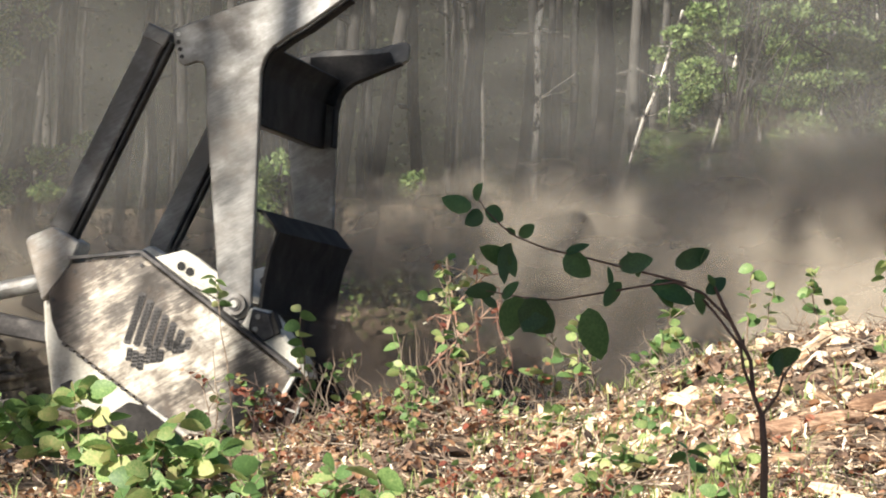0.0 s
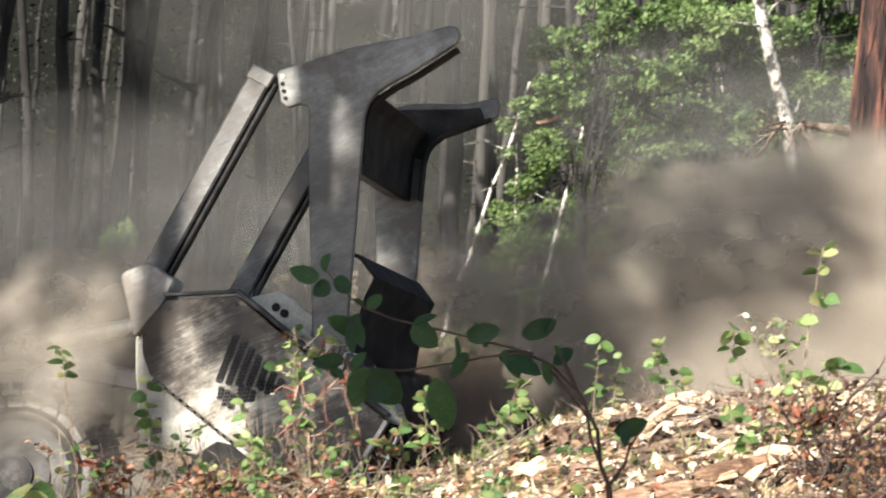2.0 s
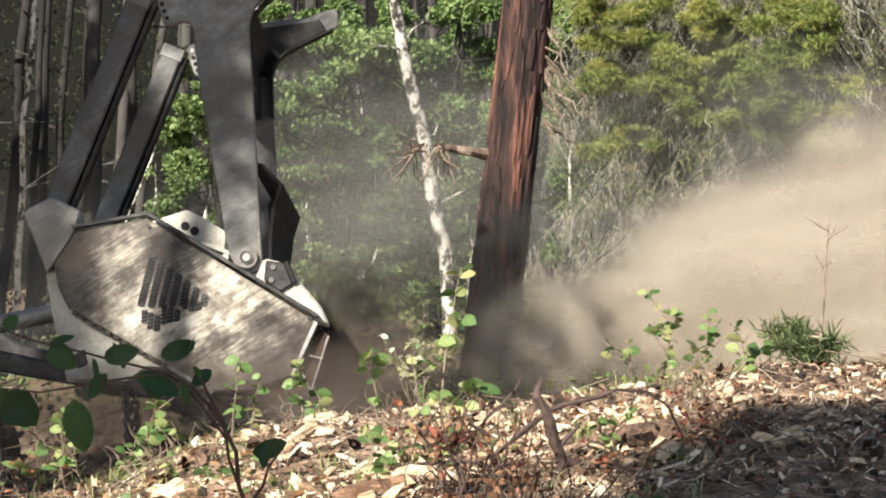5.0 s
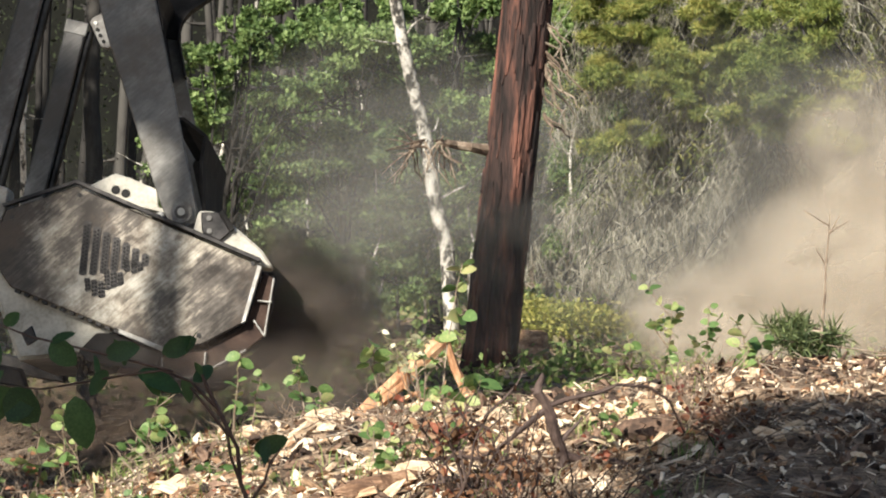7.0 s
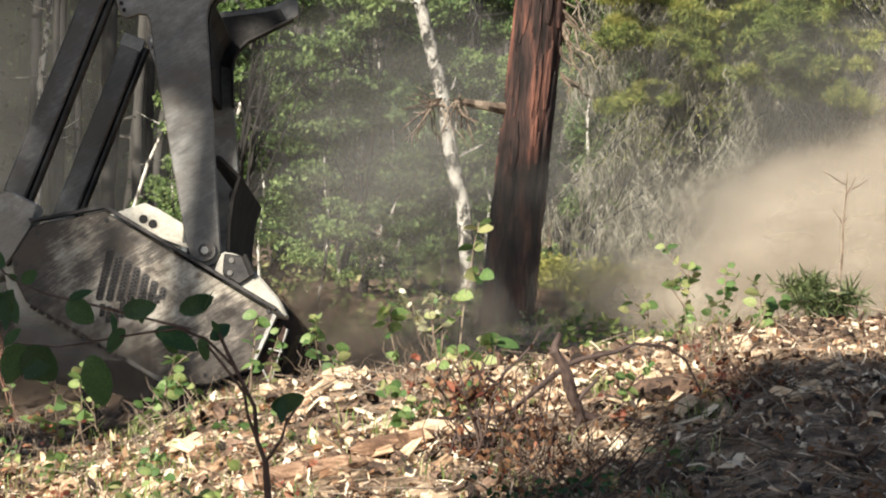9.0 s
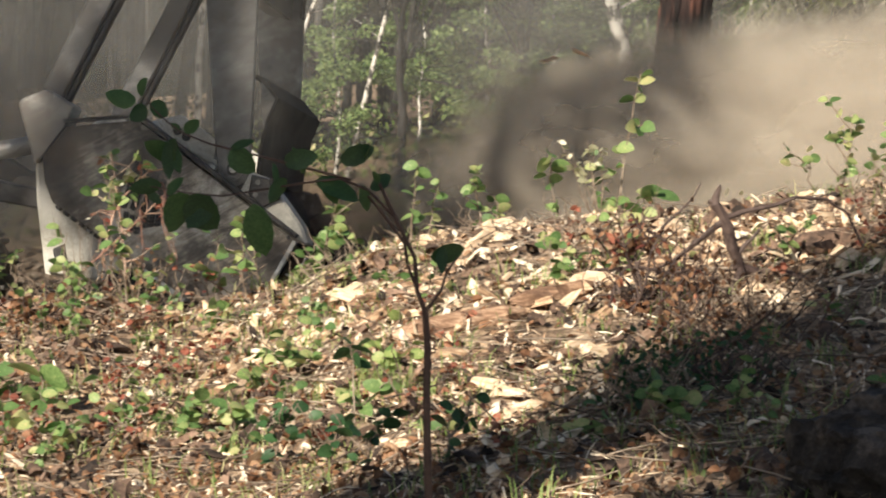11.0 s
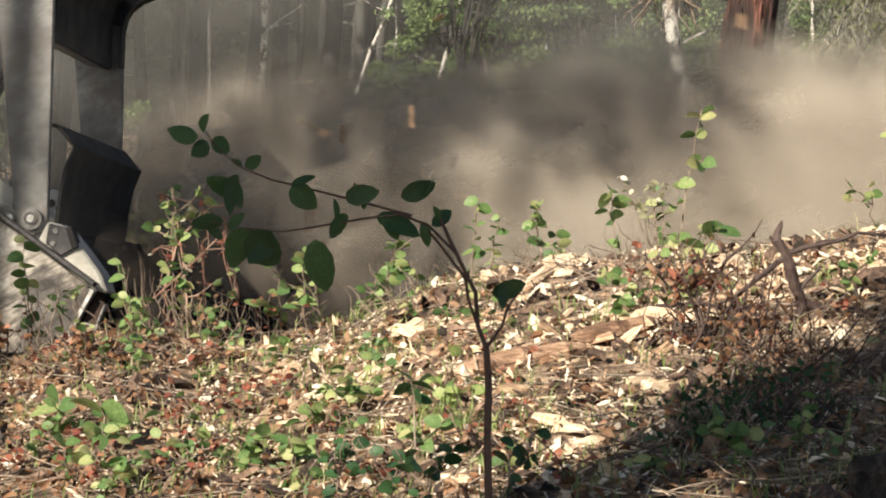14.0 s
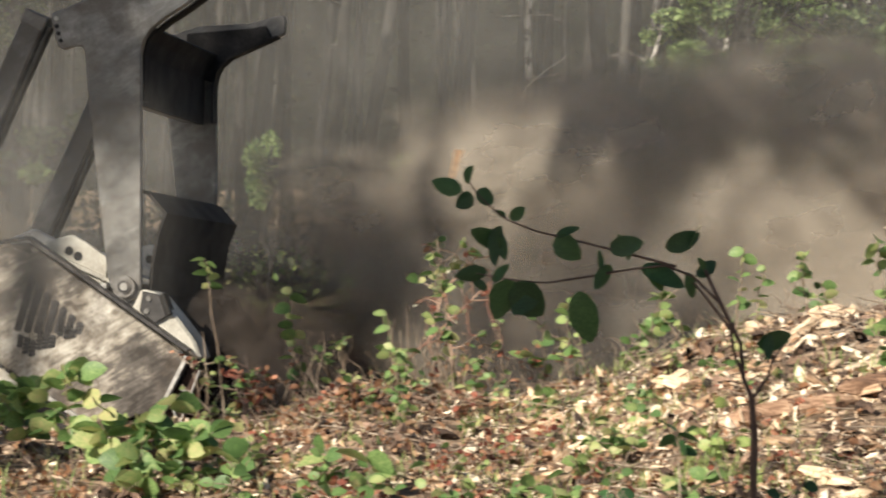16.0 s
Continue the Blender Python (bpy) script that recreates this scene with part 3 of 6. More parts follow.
        c = Vector((-40 * K + math.cos(w) * 0.27, y, -150 * K + math.sin(w) * 0.27))
        part("rotor_tooth", box(c, (0.1, 0.06, 0.06), Matrix.Rotation(-w, 4, "Y"), bevel=0.008), DARKSTEEL, drum)
    for y in (-0.1, far - 0.06):
        sk = [(120, -135), (134, -150), (122, -196), (96, -245), (60, -262), (-30, -285), (-110, -282), (-170, -250), (-120, -225), (-70, -238), (-10, -246), (62, -222), (92, -180)]
        # the far skid is black to stand for shade
        part("skid", slab(sk, y, y + 0.04, 0.004, K), RUST if y < 0 else BLACKSHADESTEEL, top, "brown steel skid plate with bright worn edges")
        if y > 0:
            continue
        for a_, b_ in (((134, -150), (96, -245)), ((96, -245), (84, -214)), ((122, -190), (98, -182)), ((60, -262), (-30, -287)), ((-30, -287), (-110, -284)), ((-20, -284), (-10, -250)), ((-96, -282), (-86, -244))):
            u, v = Vector(a_), Vector(b_)
            t = (v - u).normalized()
            w = Vector((-t.y, t.x)) * 1.4
            part("skid_edge", slab([tuple(u - w), tuple(v - w), tuple(v + w), tuple(u + w)], y - 0.03, y + 0.05, 0.002, K), BRIGHTEDGE, top, "bright worn steel edge")
    # rear clasp and hanging chains
    part("clasp", slab([(-318, -148), (-296, -138), (-292, -166), (-312, -172)], -0.11, -0.04, 0.006, K), DARKSTEEL, top, "dark steel clasp")
    for cx, cy in ((-235, 0.0), (-222, 0.16), (-244, 0.4)):
        chain = empty("chain")
        chain.parent = top
        for i in range(9):
            bm = bmesh.new()
            ring = [(math.cos(a) * 0.02, math.sin(a) * 0.032) for a in np.linspace(0, 2 * math.pi, 11)[:-1]]
            path = [Vector((x, 0, z)) if i % 2 else Vector((0, x, z)) for x, z in ring]
            path = [pt + Vector((cx * K, cy, -200 * K - 0.045 * i)) for pt in path]
            vs, fs = tube_data(path + path[:2], [0.007] * 12, 5)
            link = data_ob("chain_link", vs, fs, DARKSTEEL, chain)
            bm.free()
        chain["label"] = "dark hanging steel chain"
    return tagged(top, "worn grey forestry mulching head with tall push frame", "mulcher head")


def build_carrier():
    """Tracked carrier behind the head. Same origin as the head."""
    top = empty("tracked_carrier")
    cz, r = -228 * K, 0.47
    for y in (-0.1, WIDE - 0.35):
        cx = -625 * K if y < 0 else -760 * K
        wheel = part("idler_wheel", rod((cx, y, cz), (cx, y + 0.3, cz), 0.36, sides=40), PANEL, top, "dusty pale idler wheel")
        for rr, mat in ((0.345, DARKSTEEL), (0.31, STEEL), (0.2, MIDSTEEL), (0.1, DARKSTEEL)):
            part("wheel_ring", rod((cx, y - 0.012 - (0.36 - rr) * 0.12, cz), (cx, y + 0.02, cz), rr, sides=36), mat, wheel)
        pts = [(cx + math.sin(a) * r, cz + math.cos(a) * r, a) for a in np.linspace(0, math.pi, 13)]
        pts += [(cx - 0.125 * i, cz + r, 0) for i in range(1, 17)] + [(cx - 0.125 * i, cz - r, math.pi) for i in range(1, 17)]
        for x, z, a in pts:
            pad = part("track_pad", box((x, y + 0.15, z), (0.115, 0.46, 0.035), Matrix.Rotation(a, 4, "Y"), bevel=0.006), RUBBER, top)
            part("grouser", box((x + math.sin(a) * 0.035, y + 0.15, z + math.cos(a) * 0.035), (0.025, 0.46, 0.05), Matrix.Rotation(a, 4, "Y"), bevel=0.005), RUBBER, pad)
            part("track_link", box((x - math.sin(a) * 0.05, y + 0.02, z - math.cos(a) * 0.05), (0.1, 0.04, 0.07), Matrix.Rotation(a, 4, "Y"), bevel=0.008), BRIGHTEDGE, pad)
        part("track_frame", box((cx - 1.1, y + 0.15, cz), (1.7, 0.24, 0.4), bevel=0.03), CREAM, top, "dusty cream track frame")
        for i in range(4):
            part("track_roller", rod((cx - 0.5 - i * 0.4, y, cz - 0.32), (cx - 0.5 - i * 0.4, y + 0.28, cz - 0.32), 0.12, sides=20), DARKSTEEL, top)
    part("lift_arm", slab([(-620, 30), (-540, -25), (-345, -75), (-335, -110), (-560, -60), (-640, -20)], 0.1, 0.24, 0.012, K), DARKSTEEL, top, "dark dusty lift arm")
    part("lift_arm", slab([(-620, 30), (-540, -25), (-345, -75), (-335, -110), (-560, -60), (-640, -20)], 1.55, 1.69, 0.012, K), DARKSTEEL, top)
    cyl = part("lift_cylinder", rod((-720 * K, 0.2, -20 * K), (-400 * K, 0.2, 28 * K), 0.055, sides=20), STEEL, top, "grey steel hydraulic cylinder")
    part("cylinder_rod", rod((-400 * K, 0.2, 28 * K), (-345 * K, 0.2, 36 * K), 0.034, sides=16), CHROME, cyl)
    part("chassis", box((cx - 1.3, WIDE / 2, cz + 0.35), (2.0, 1.2, 0.5), bevel=0.06), CREAM, top, "dusty cream chassis")
    return tagged(top, "cream tracked carrier machine with dusty steel tracks", "tracked vehicle")


mulcher = build_mulcher()
carrier = build_carrier()


# ---- trees ----
def bent(p, q, steps, wob, seed):
    rng = random.Random(seed)
    p, q = Vector(p), Vector(q)
    out = []
    for i in range(steps + 1):
        t = i / steps
        o = Vector((rng.uniform(-1, 1), rng.uniform(-1, 1), 0)) * wob * (0 if i in (0, steps) else 1)
        out.append(p.lerp(q, t) + o)
    return out


def trunk_line(b0, e0, b1, e1, d, extend=2.5):
    """Foot and top of a leaning trunk that passes two directions at one distance."""
    lo, hi = spot(b0, e0, d), spot(b1, e1, d)
    g = height(lo.x, d) - 0.2
    s = (hi - lo) / (hi.z - lo.z)
    foot = lo + s * (g - lo.z)
    return foot, hi + s * extend


def cloud(blobs, n, seed, shell=0.35):
    """Places for leaves: in lumpy blobs (centre, radii), denser to their skins."""
    rng = np.random.default_rng(seed)
    w = np.array([r[0] * r[1] * r[2] for c, r in blobs]) ** 0.7
    pick = rng.choice(len(blobs), n, p=w / w.sum())
    v = rng.normal(size=(n, 3))
    v /= np.linalg.norm(v, axis=1)[:, None]
    rad = rng.uniform(shell, 1, n)[:, None] ** 0.6
    c = np.array([tuple(b[0]) for b in blobs])[pick]
    r = np.array([b[1] for b in blobs])[pick]
    return c + v * rad * r


def tree(name, label, foot, top, r0, r1, bark, leaf=None, blobs=(), n=0, size=0.07, seed=1, limbs=6, sides=10, wob=0.04, reach=0.9, category="tree"):
    ob = empty(name)
    path = bent(foot, top, 9, wob, seed)
    rad = [r0 + (r1 - r0) * (i / 9) ** 0.8 for i in range(10)]
    rad[0] *= 1.25
    vs, fs = tube_data(path, rad, sides, 0.12, seed)
    data_ob("trunk", vs, fs, bark, ob, True)
    rng = random.Random(seed + 7)
    pile = Pile()
    for i in range(limbs):
        k = rng.uniform(2.5, 9)
        a = path[int(k)].lerp(path[min(int(k) + 1, 9)], k % 1)
        if blobs and i < len(blobs):
            end = Vector(blobs[i][0])
        else:
            w = rng.uniform(0, 6.28)
            end = a + Vector((math.cos(w), math.sin(w) * 0.7, rng.uniform(-0.2, 0.5))) * reach * rng.uniform(0.5, 1.2)
        pts = bent(a, end, 5, 0.05, seed + i)
        pile.limb(pts, [r1 * 0.7 * (1 - j / 6.5) + 0.004 for j in range(6)], 5)
        for j in range(3):
            c = pts[2 + j]
            e2 = c + Vector((rng.uniform(-1, 1), rng.uniform(-1, 1), rng.uniform(-0.6, 0.6))) * 0.4
            pile.limb(bent(c, e2, 3, 0.03, seed + i * 5 + j), [0.008, 0.006, 0.004, 0.002], 4)
    if limbs:
        tagged(pile.ob("branching", bark, ob), kind="stuff")
    if n:
        scatter_leaves("crown", cloud(blobs, n, seed + 3), size, leaf, ob, seed, 0.1 if leaf is NEEDLE else 0.6)
    return tagged(ob, label, category)


def blobs_of(rows, d, depth=0.6):
    """Leaf clumps from (bearing, drop, half width, half height) rows at the distance d."""
    rng = random.Random(len(rows) + int(d * 10))
    out = []
    for b, e, w, h in rows:
        k = d / FOCAL
        if w < 30:
            out.append((spot(b, e, d + rng.uniform(-depth, depth)), (w * k, max(w, h) * k * 0.8, h * k)))
            continue
        for _ in range(7):
            s = rng.uniform(0.22, 0.5)
            c = spot(b + rng.uniform(-1, 1) * w, e + rng.uniform(-1, 1) * h, d + rng.uniform(-depth, depth))
            out.append((c, (w * k * s, max(w, h) * k * s, h * k * s * 0.8)))
    return out


# the red pine
def build_pine():
    d = 21
    foot, top = trunk_line(1785, 485, 1852, -155, d, 2.2)
    ob = empty("pine_tree")
    path = [foot.lerp(top, i / 14) for i in range(15)]
    rad = [0.205 - 0.045 * i / 14 + (0.05 if i == 0 else 0) for i in range(15)]
    data_ob("trunk", *tube_data(path, rad, 28, 0.06, 5), PINE, ob, True)
    # long bark plates, each raised from the trunk
    rng = random.Random(11)
    ax = (top - foot).normalized()
    L = (top - foot).length
    for i in range(300):
        w, h = rng.uniform(0, 2 * math.pi), rng.uniform(0.0, L)
        r = 0.205 - 0.045 * h / L
        ln, wd = rng.uniform(0.12, 0.5), rng.uniform(0.014, 0.036)
        vs, fs = [], []
        for j in range(4):
            t = h + ln * (j / 3 - 0.5)
            taper = (0.35, 1, 0.9, 0.25)[j]
            for s, up in ((-1, 0.0), (-0.5, 0.013), (0.5, 0.016), (1, 0.0)):
                a = w + s * wd * taper / r + 0.03 * math.sin(t * 3 + i)
                q = foot + ax * t + Vector((math.cos(a), math.sin(a), 0)) * (r + up - 0.002)
                vs.append(q)
        for j in range(3):
            for s in range(3):
                fs.append((j * 4 + s, j * 4 + s + 1, j * 4 + s + 5, j * 4 + s + 4))
        data_ob("bark_plate", vs, fs, PINE, ob)
    pile = Pile()
    a = spot(1782, 105, d)
    pile.limb(bent(a, spot(1690, 92, d - 0.2), 5, 0.02, 3), [0.045, 0.04, 0.034, 0.03, 0.028, 0.02], 8, 0.3)
    for i in range(26):
        s = spot(rng.uniform(1640, 1705), rng.uniform(80, 110), d - 0.2)
        e = s + Vector((rng.uniform(-0.35, 0.25), rng.uniform(-0.2, 0.2), rng.uniform(-0.4, 0.12)))
        pile.limb(bent(s, e, 4, 0.03, i), [0.008, 0.006, 0.005, 0.004, 0.002], 4)
    for i in range(16):
        s = spot(1885 + rng.uniform(-5, 5), rng.uniform(-150, 60), d - 0.1)
        e = s + Vector((rng.uniform(0.05, 0.35), rng.uniform(-0.2, 0.2), rng.uniform(-0.5, 0.0)))
        pile.limb(bent(s, e, 5, 0.04, 70 + i), [0.012, 0.01, 0.008, 0.006, 0.004, 0.002], 4)
    tagged(pile.ob("deadwood", TWIG, ob), kind="stuff")
    tagged(ob, "tall pine with furrowed reddish-brown bark and dead branches", "tree")


build_pine()
bow = [spot(1716, 420, 25.6) - Vector((0, 0, 0.5)), spot(1714, 390, 25.6), spot(1706, 280, 25.6), spot(1684, 200, 25.6), spot(1668, 90, 25.6), spot(1645, 0, 25.6), spot(1625, -80, 25.6), spot(1611, -160, 25.6), spot(1600, -300, 25.6), spot(1590, -500, 25.6)]


def build_birch(bow, r, label, seed):
    ob = empty("birch_tree")
    data_ob("trunk", *tube_data(bow, [r * (1.1 - 0.04 * i) for i in range(len(bow))], 12, 0.08, seed), BIRCH, ob, True)
    rng = random.Random(seed)
    pile = Pile()
    for i in range(10):
        a = bow[rng.randrange(2, len(bow) - 1)]
        e = a + Vector((rng.uniform(-1, 1), rng.uniform(-0.6, 0.6), rng.uniform(-0.1, 0.7))) * (0.25 + r * 5)
        pile.limb(bent(a, e, 4, 0.04, i), [g * (0.004 + r * 0.16) for g in (1, 0.8, 0.6, 0.4, 0.2)], 5)
    tagged(pile.ob("branching", BIRCH, ob), kind="stuff")
    return tagged(ob, label, "tree")


build_birch(bow, 0.068, "slender white birch trunk with black patches", 2)
for k, (b0, e0, b1, e1, d, r) in enumerate(((1305, 70, 1356, -155, 27, 0.022), (952, 130, 960, -40, 34, 0.04), (1905, 330, 1960, -160, 30, 0.055), (1560, 420, 1548, 60, 31, 0.02), (1925, 400, 1938, 150, 29, 0.02), (1500, 350, 1480, 100, 33, 0.025), (1105, 320, 1180, 100, 31, 0.022))):
    foot, top = trunk_line(b0, e0, b1, e1, d, 2.5 if e1 < 0 else 0.5)
    build_birch(bent(foot, top, 8, 0.05, k), r, "thin pale birch stem in the wood", 20 + k)

# grey trunks of the dark wood
rng = random.Random(3)
known = [(640, 0, 590, 400, 36, 0.09), (722, 0, 652, 400, 36, 0.1), (105, 0, 60, 150, 40, 0.1), (68, 70, 40, 300, 33, 0.06), (1075, 0, 1070, 200, 38, 0.13), (990, 0, 985, 200, 44, 0.1), (530, 20, 500, 300, 40, 0.1), (270, 0, 215, 330, 38, 0.09), (1240, -60, 1235, 300, 40, 0.1), (1460, -160, 1440, 300, 38, 0.11), (1400, -160, 1402, 250, 42, 0.12), (1130, -50, 1120, 300, 45, 0.1)]
rows = known + [(b := rng.uniform(-420, 2500), 0, b + rng.uniform(-30, 10), 300, rng.uniform(38, 66), rng.uniform(0.03, 0.13)) for _ in range(120)]
for k, (b1, e1, b0, e0, d, r) in enumerate(rows):
    foot, top = trunk_line(b0, e0, b1, e1, d, 4)
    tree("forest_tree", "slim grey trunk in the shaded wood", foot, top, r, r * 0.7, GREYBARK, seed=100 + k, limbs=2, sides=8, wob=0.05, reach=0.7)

# leafy trees in the sun
rng = random.Random(61)
def spread(lo, hi, top_, low_, n):
    """Loose clumps all over a stretch of the wood's edge."""
    return [(rng.uniform(lo, hi), rng.uniform(top_, low_), rng.uniform(20, 29), rng.uniform(12, 24)) for _ in range(n)]


LEAFY = [
    (28, spread(1370, 1620, -160, 330, 60), 16000),
    (30, spread(1580, 1790, -160, 340, 60), 16000),
    (29.5, spread(1880, 2040, -160, 330, 40), 10000),
    (33, spread(1150, 1420, -120, 330, 40), 6000),
    (27, [(1500, -60, 110, 60), (1420, 30, 90, 50), (1560, 60, 100, 70), (1480, 150, 100, 60), (1600, 170, 70, 60), (1540, 260, 80, 60), (1430, 230, 60, 50)], 15000),
    (29, [(1700, -100, 100, 70), (1760, 20, 80, 70), (1740, 160, 70, 80), (1650, 60, 70, 90), (1720, 290, 70, 70)], 11000),
    (32, [(1950, -60, 100, 110), (1990, 100, 80, 80), (1930, 190, 60, 90), (2030, 220, 70, 70), (1900, 60, 60, 100)], 11000),
    (26, [(1310, -100, 45, 35), (1370, -70, 50, 30), (1390, -10, 60, 35), (1300, -40, 40, 30), (1260, 60, 40, 40), (1200, 100, 40, 40), (1340, 50, 60, 40), (1230, 140, 35, 40)], 6500),
    (25, [(478, 350, 24, 50), (466, 310, 18, 28), (497, 290, 14, 24)], 600),
    (30, [(725, 328, 20, 22), (738, 318, 14, 14)], 160),
    (31, [(20, 60, 60, 60), (-60, 40, 90, 70), (-120, 150, 60, 60)], 3000),
    (31, [(110, 290, 60, 40), (40, 310, 60, 40), (-60, 320, 70, 50)], 2500),
    (33, [(1560, 380, 200, 40), (1350, 330, 120, 60), (1800, 380, 120, 40), (1160, 300, 60, 60)], 6000),
    (36, [(2100, -100, 130, 80), (2250, -60, 150, 90), (2400, 60, 120, 120), (2150, 120, 100, 90)], 9000)]
for k, (d, rws, n) in enumerate(LEAFY):
    bl = blobs_of(rws, d)
    cx = sum(b[0].x for b in bl) / len(bl)
    foot = Vector((cx, d, height(cx, d) - 0.1))
    hi = max(b[0].z for b in bl)
    tree("leafy_tree" if n > 3100 else "leafy_shrub", "sunlit aspen with loose green foliage" if n > 3100 else "small sunlit green shrub at the wood's edge", foot, Vector((cx + 0.1, d, hi)), 0.05 if n > 3100 else 0.02, 0.012, GREYBARK, CROWN, bl, int(n * 2.3), 0.06, 40 + k, min(len(bl), 24), 8, 0.06, category="tree" if n > 3100 else "shrub")


def build_edge_sapling(b, d, top, seed):
    """A thin pale stem with small sprays of light green leaves."""
    rng = random.Random(seed)
    ob = empty("aspen_sapling")
    foot = spot(b, 400, d)
    foot.z = height(foot.x, d) - 0.1
    tip = spot(b + rng.uniform(-25, 35), top, d)
    path = bent(foot, tip, 8, 0.05, seed)
    data_ob("trunk", *tube_data(path, [0.02 - 0.0018 * i for i in range(9)], 7, 0.1, seed), BIRCH, ob, True)
    twigs, bl = Pile(), []
    for i in range(22):
        a = path[rng.randrange(2, 8)]
        e = a + Vector((rng.uniform(-0.42, 0.42), rng.uniform(-0.4, 0.2), rng.uniform(-0.15, 0.28)))
        twigs.limb(bent(a, e, 3, 0.03, seed + i), [0.006, 0.005, 0.004, 0.002], 4)
        bl.append((a.lerp(e, 0.8), (rng.uniform(0.1, 0.2), 0.14, rng.uniform(0.05, 0.11))))
    tagged(twigs.ob("branching", GREYBARK, ob), kind="stuff")
    scatter_leaves("crown", cloud(bl, 1700, seed, 0.1), 0.05, CROWN, ob, seed, 0.62)
    tagged(ob, "thin young aspen with loose light green leaves", "tree", group="young aspens at the wood's edge")


for k, (b, d, e) in enumerate(((1190, 26.4, 130), (1335, 26.8, 90), (1452, 26.2, 110), (1530, 27.4, 20), (1590, 26.6, 130), (1660, 27.2, 60), (1750, 26.9, 90), (1480, 27.8, -60), (1620, 28.0, -80))):
    build_edge_sapling(b, d, e, 1500 + k * 13)


# conifers hung with lichen
def build_conifer(b, d, hgt, seed, spread, n_limb=40):
    rng = random.Random(seed)
    ob = empty("lichen_pine")
    foot = spot(b, 330, d)
    foot.z = height(foot.x, d) - 0.2
    top = foot + Vector((0.1, 0, hgt))
    data_ob("trunk", *tube_data([foot.lerp(top, i / 8) for i in range(9)], [0.13 - 0.01 * i for i in range(9)], 9, 0.1, seed), GREYBARK, ob, True)
    dead, places, hang = Pile(), [], Pile()
    for i in range(n_limb):
        z = rng.uniform(0.9, hgt)
        w = rng.uniform(math.pi * 0.75, math.pi * 2.25)
        ln = spread * rng.uniform(0.55, 1.1)
        a = foot + Vector((0, 0, z))
        e = a + Vector((math.cos(w) * ln, math.sin(w) * ln * 0.8, -0.45 * ln - rng.uniform(0.1, 0.75)))
        pts = bent(a, e, 6, 0.07, seed * 9 + i)
        dead.limb(pts, [0.028, 0.024, 0.02, 0.016, 0.012, 0.008, 0.004], 5)
        green = z > 2.3 and rng.random() < 0.75
        for j in range(36):
            c = pts[rng.randrange(1, 7)] + Vector((rng.uniform(-0.12, 0.12), rng.uniform(-0.12, 0.12), 0))
            if green and j < 10:
                for q in range(26):
                    places.append(c + Vector((rng.gauss(0, 0.13), rng.gauss(0, 0.13), rng.gauss(0.05, 0.07))))
            else:
                e2 = c + Vector((rng.uniform(-0.22, 0.22), rng.uniform(-0.15, 0.15), -rng.uniform(0.08, 0.42)))
                hang.limb(bent(c, e2, 4, 0.03, seed + i * 31 + j), [0.0042, 0.0038, 0.0032, 0.0026, 0.0012], 4)
                for q in range(5):
                    e3 = c.lerp(e2, rng.uniform(0.3, 0.9))
                    hang.limb(bent(e3, e3 + Vector((rng.uniform(-0.12, 0.12), rng.uniform(-0.1, 0.1), -rng.uniform(0.05, 0.22))), 2, 0.015, q + j), [0.0034, 0.0028, 0.0014], 3)
    tagged(dead.ob("branching", GREYBARK, ob), kind="stuff")
    tagged(hang.ob("lichen", LICHEN, ob), kind="stuff")
    if places:
        scatter_leaves("needles", np.array([tuple(p) for p in places]), 0.075, NEEDLE, ob, seed, 0.09)
    return tagged(ob, "pine with olive needles and drooping grey lichen-hung dead twigs", "tree")


for k, (b, d, hgt, sp) in enumerate(((2110, 26, 4.4, 1.2), (2330, 24.5, 4.4, 1.3), (2470, 26, 4.6, 1.4), (2230, 27, 4.8, 1.3), (2030, 30, 4.6, 1.0))):
    build_conifer(b, d, hgt, 300 + k, sp, 64)
rng = random.Random(52)
for k, (d, lo, hi, n) in enumerate(((25, 1960, 2240, 46000), (23.5, 2230, 2460, 36000))):
    rws = [(rng.uniform(lo, hi), rng.uniform(-165, 60) + 40 * math.sin(i), rng.uniform(22, 46), rng.uniform(8, 18)) for i in range(44)]
    bl = blobs_of(rws, d, 1.0)
    cx = spot(hi - 60, 0, d).x
    n = int(n * 1.9)
    tree("olive_pine", "pine with sunlit olive-green needles on drooping sprays", Vector((cx, d + 0.9, height(cx, d) - 0.1)), Vector((cx, d + 0.9, 4.4)), 0.1, 0.03, GREYBARK, NEEDLE, bl, n, 0.075, 500 + k, 20, 8)

# undergrowth at the foot of the wood, and the wood beyond coloured for its shade
rng = np.random.default_rng(8)
pts = []
for i in range(9000):
    x, y = rng.uniform(-8, 16), rng.uniform(24, 40)
    pts.append((x, y, height(x, y) + abs(rng.normal(0, 0.22))))
tagged(scatter_leaves("undergrowth", np.array(pts), 0.09, GRASS, None, 5), "yellow-green low undergrowth at the wood's edge", "undergrowth", kind="stuff")
# these ferns and the far leaves carry forest shade in their colour
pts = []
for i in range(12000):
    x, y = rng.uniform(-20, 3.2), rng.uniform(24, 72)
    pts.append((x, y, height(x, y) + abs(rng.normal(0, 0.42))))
tagged(scatter_leaves("shaded_ferns", np.array(pts), 0.12, SHADEWOOD, None, 7), "ferns and low growth coloured dark for the shade of the forest floor", "undergrowth", kind="stuff")
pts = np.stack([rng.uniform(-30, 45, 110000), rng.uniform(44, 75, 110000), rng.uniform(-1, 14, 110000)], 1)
tagged(scatter_leaves("far_wood", pts, 0.11, SHADEWOOD, None, 6), "green depth of the wood with shade put into its leaf colour", "woods", kind="stuff")
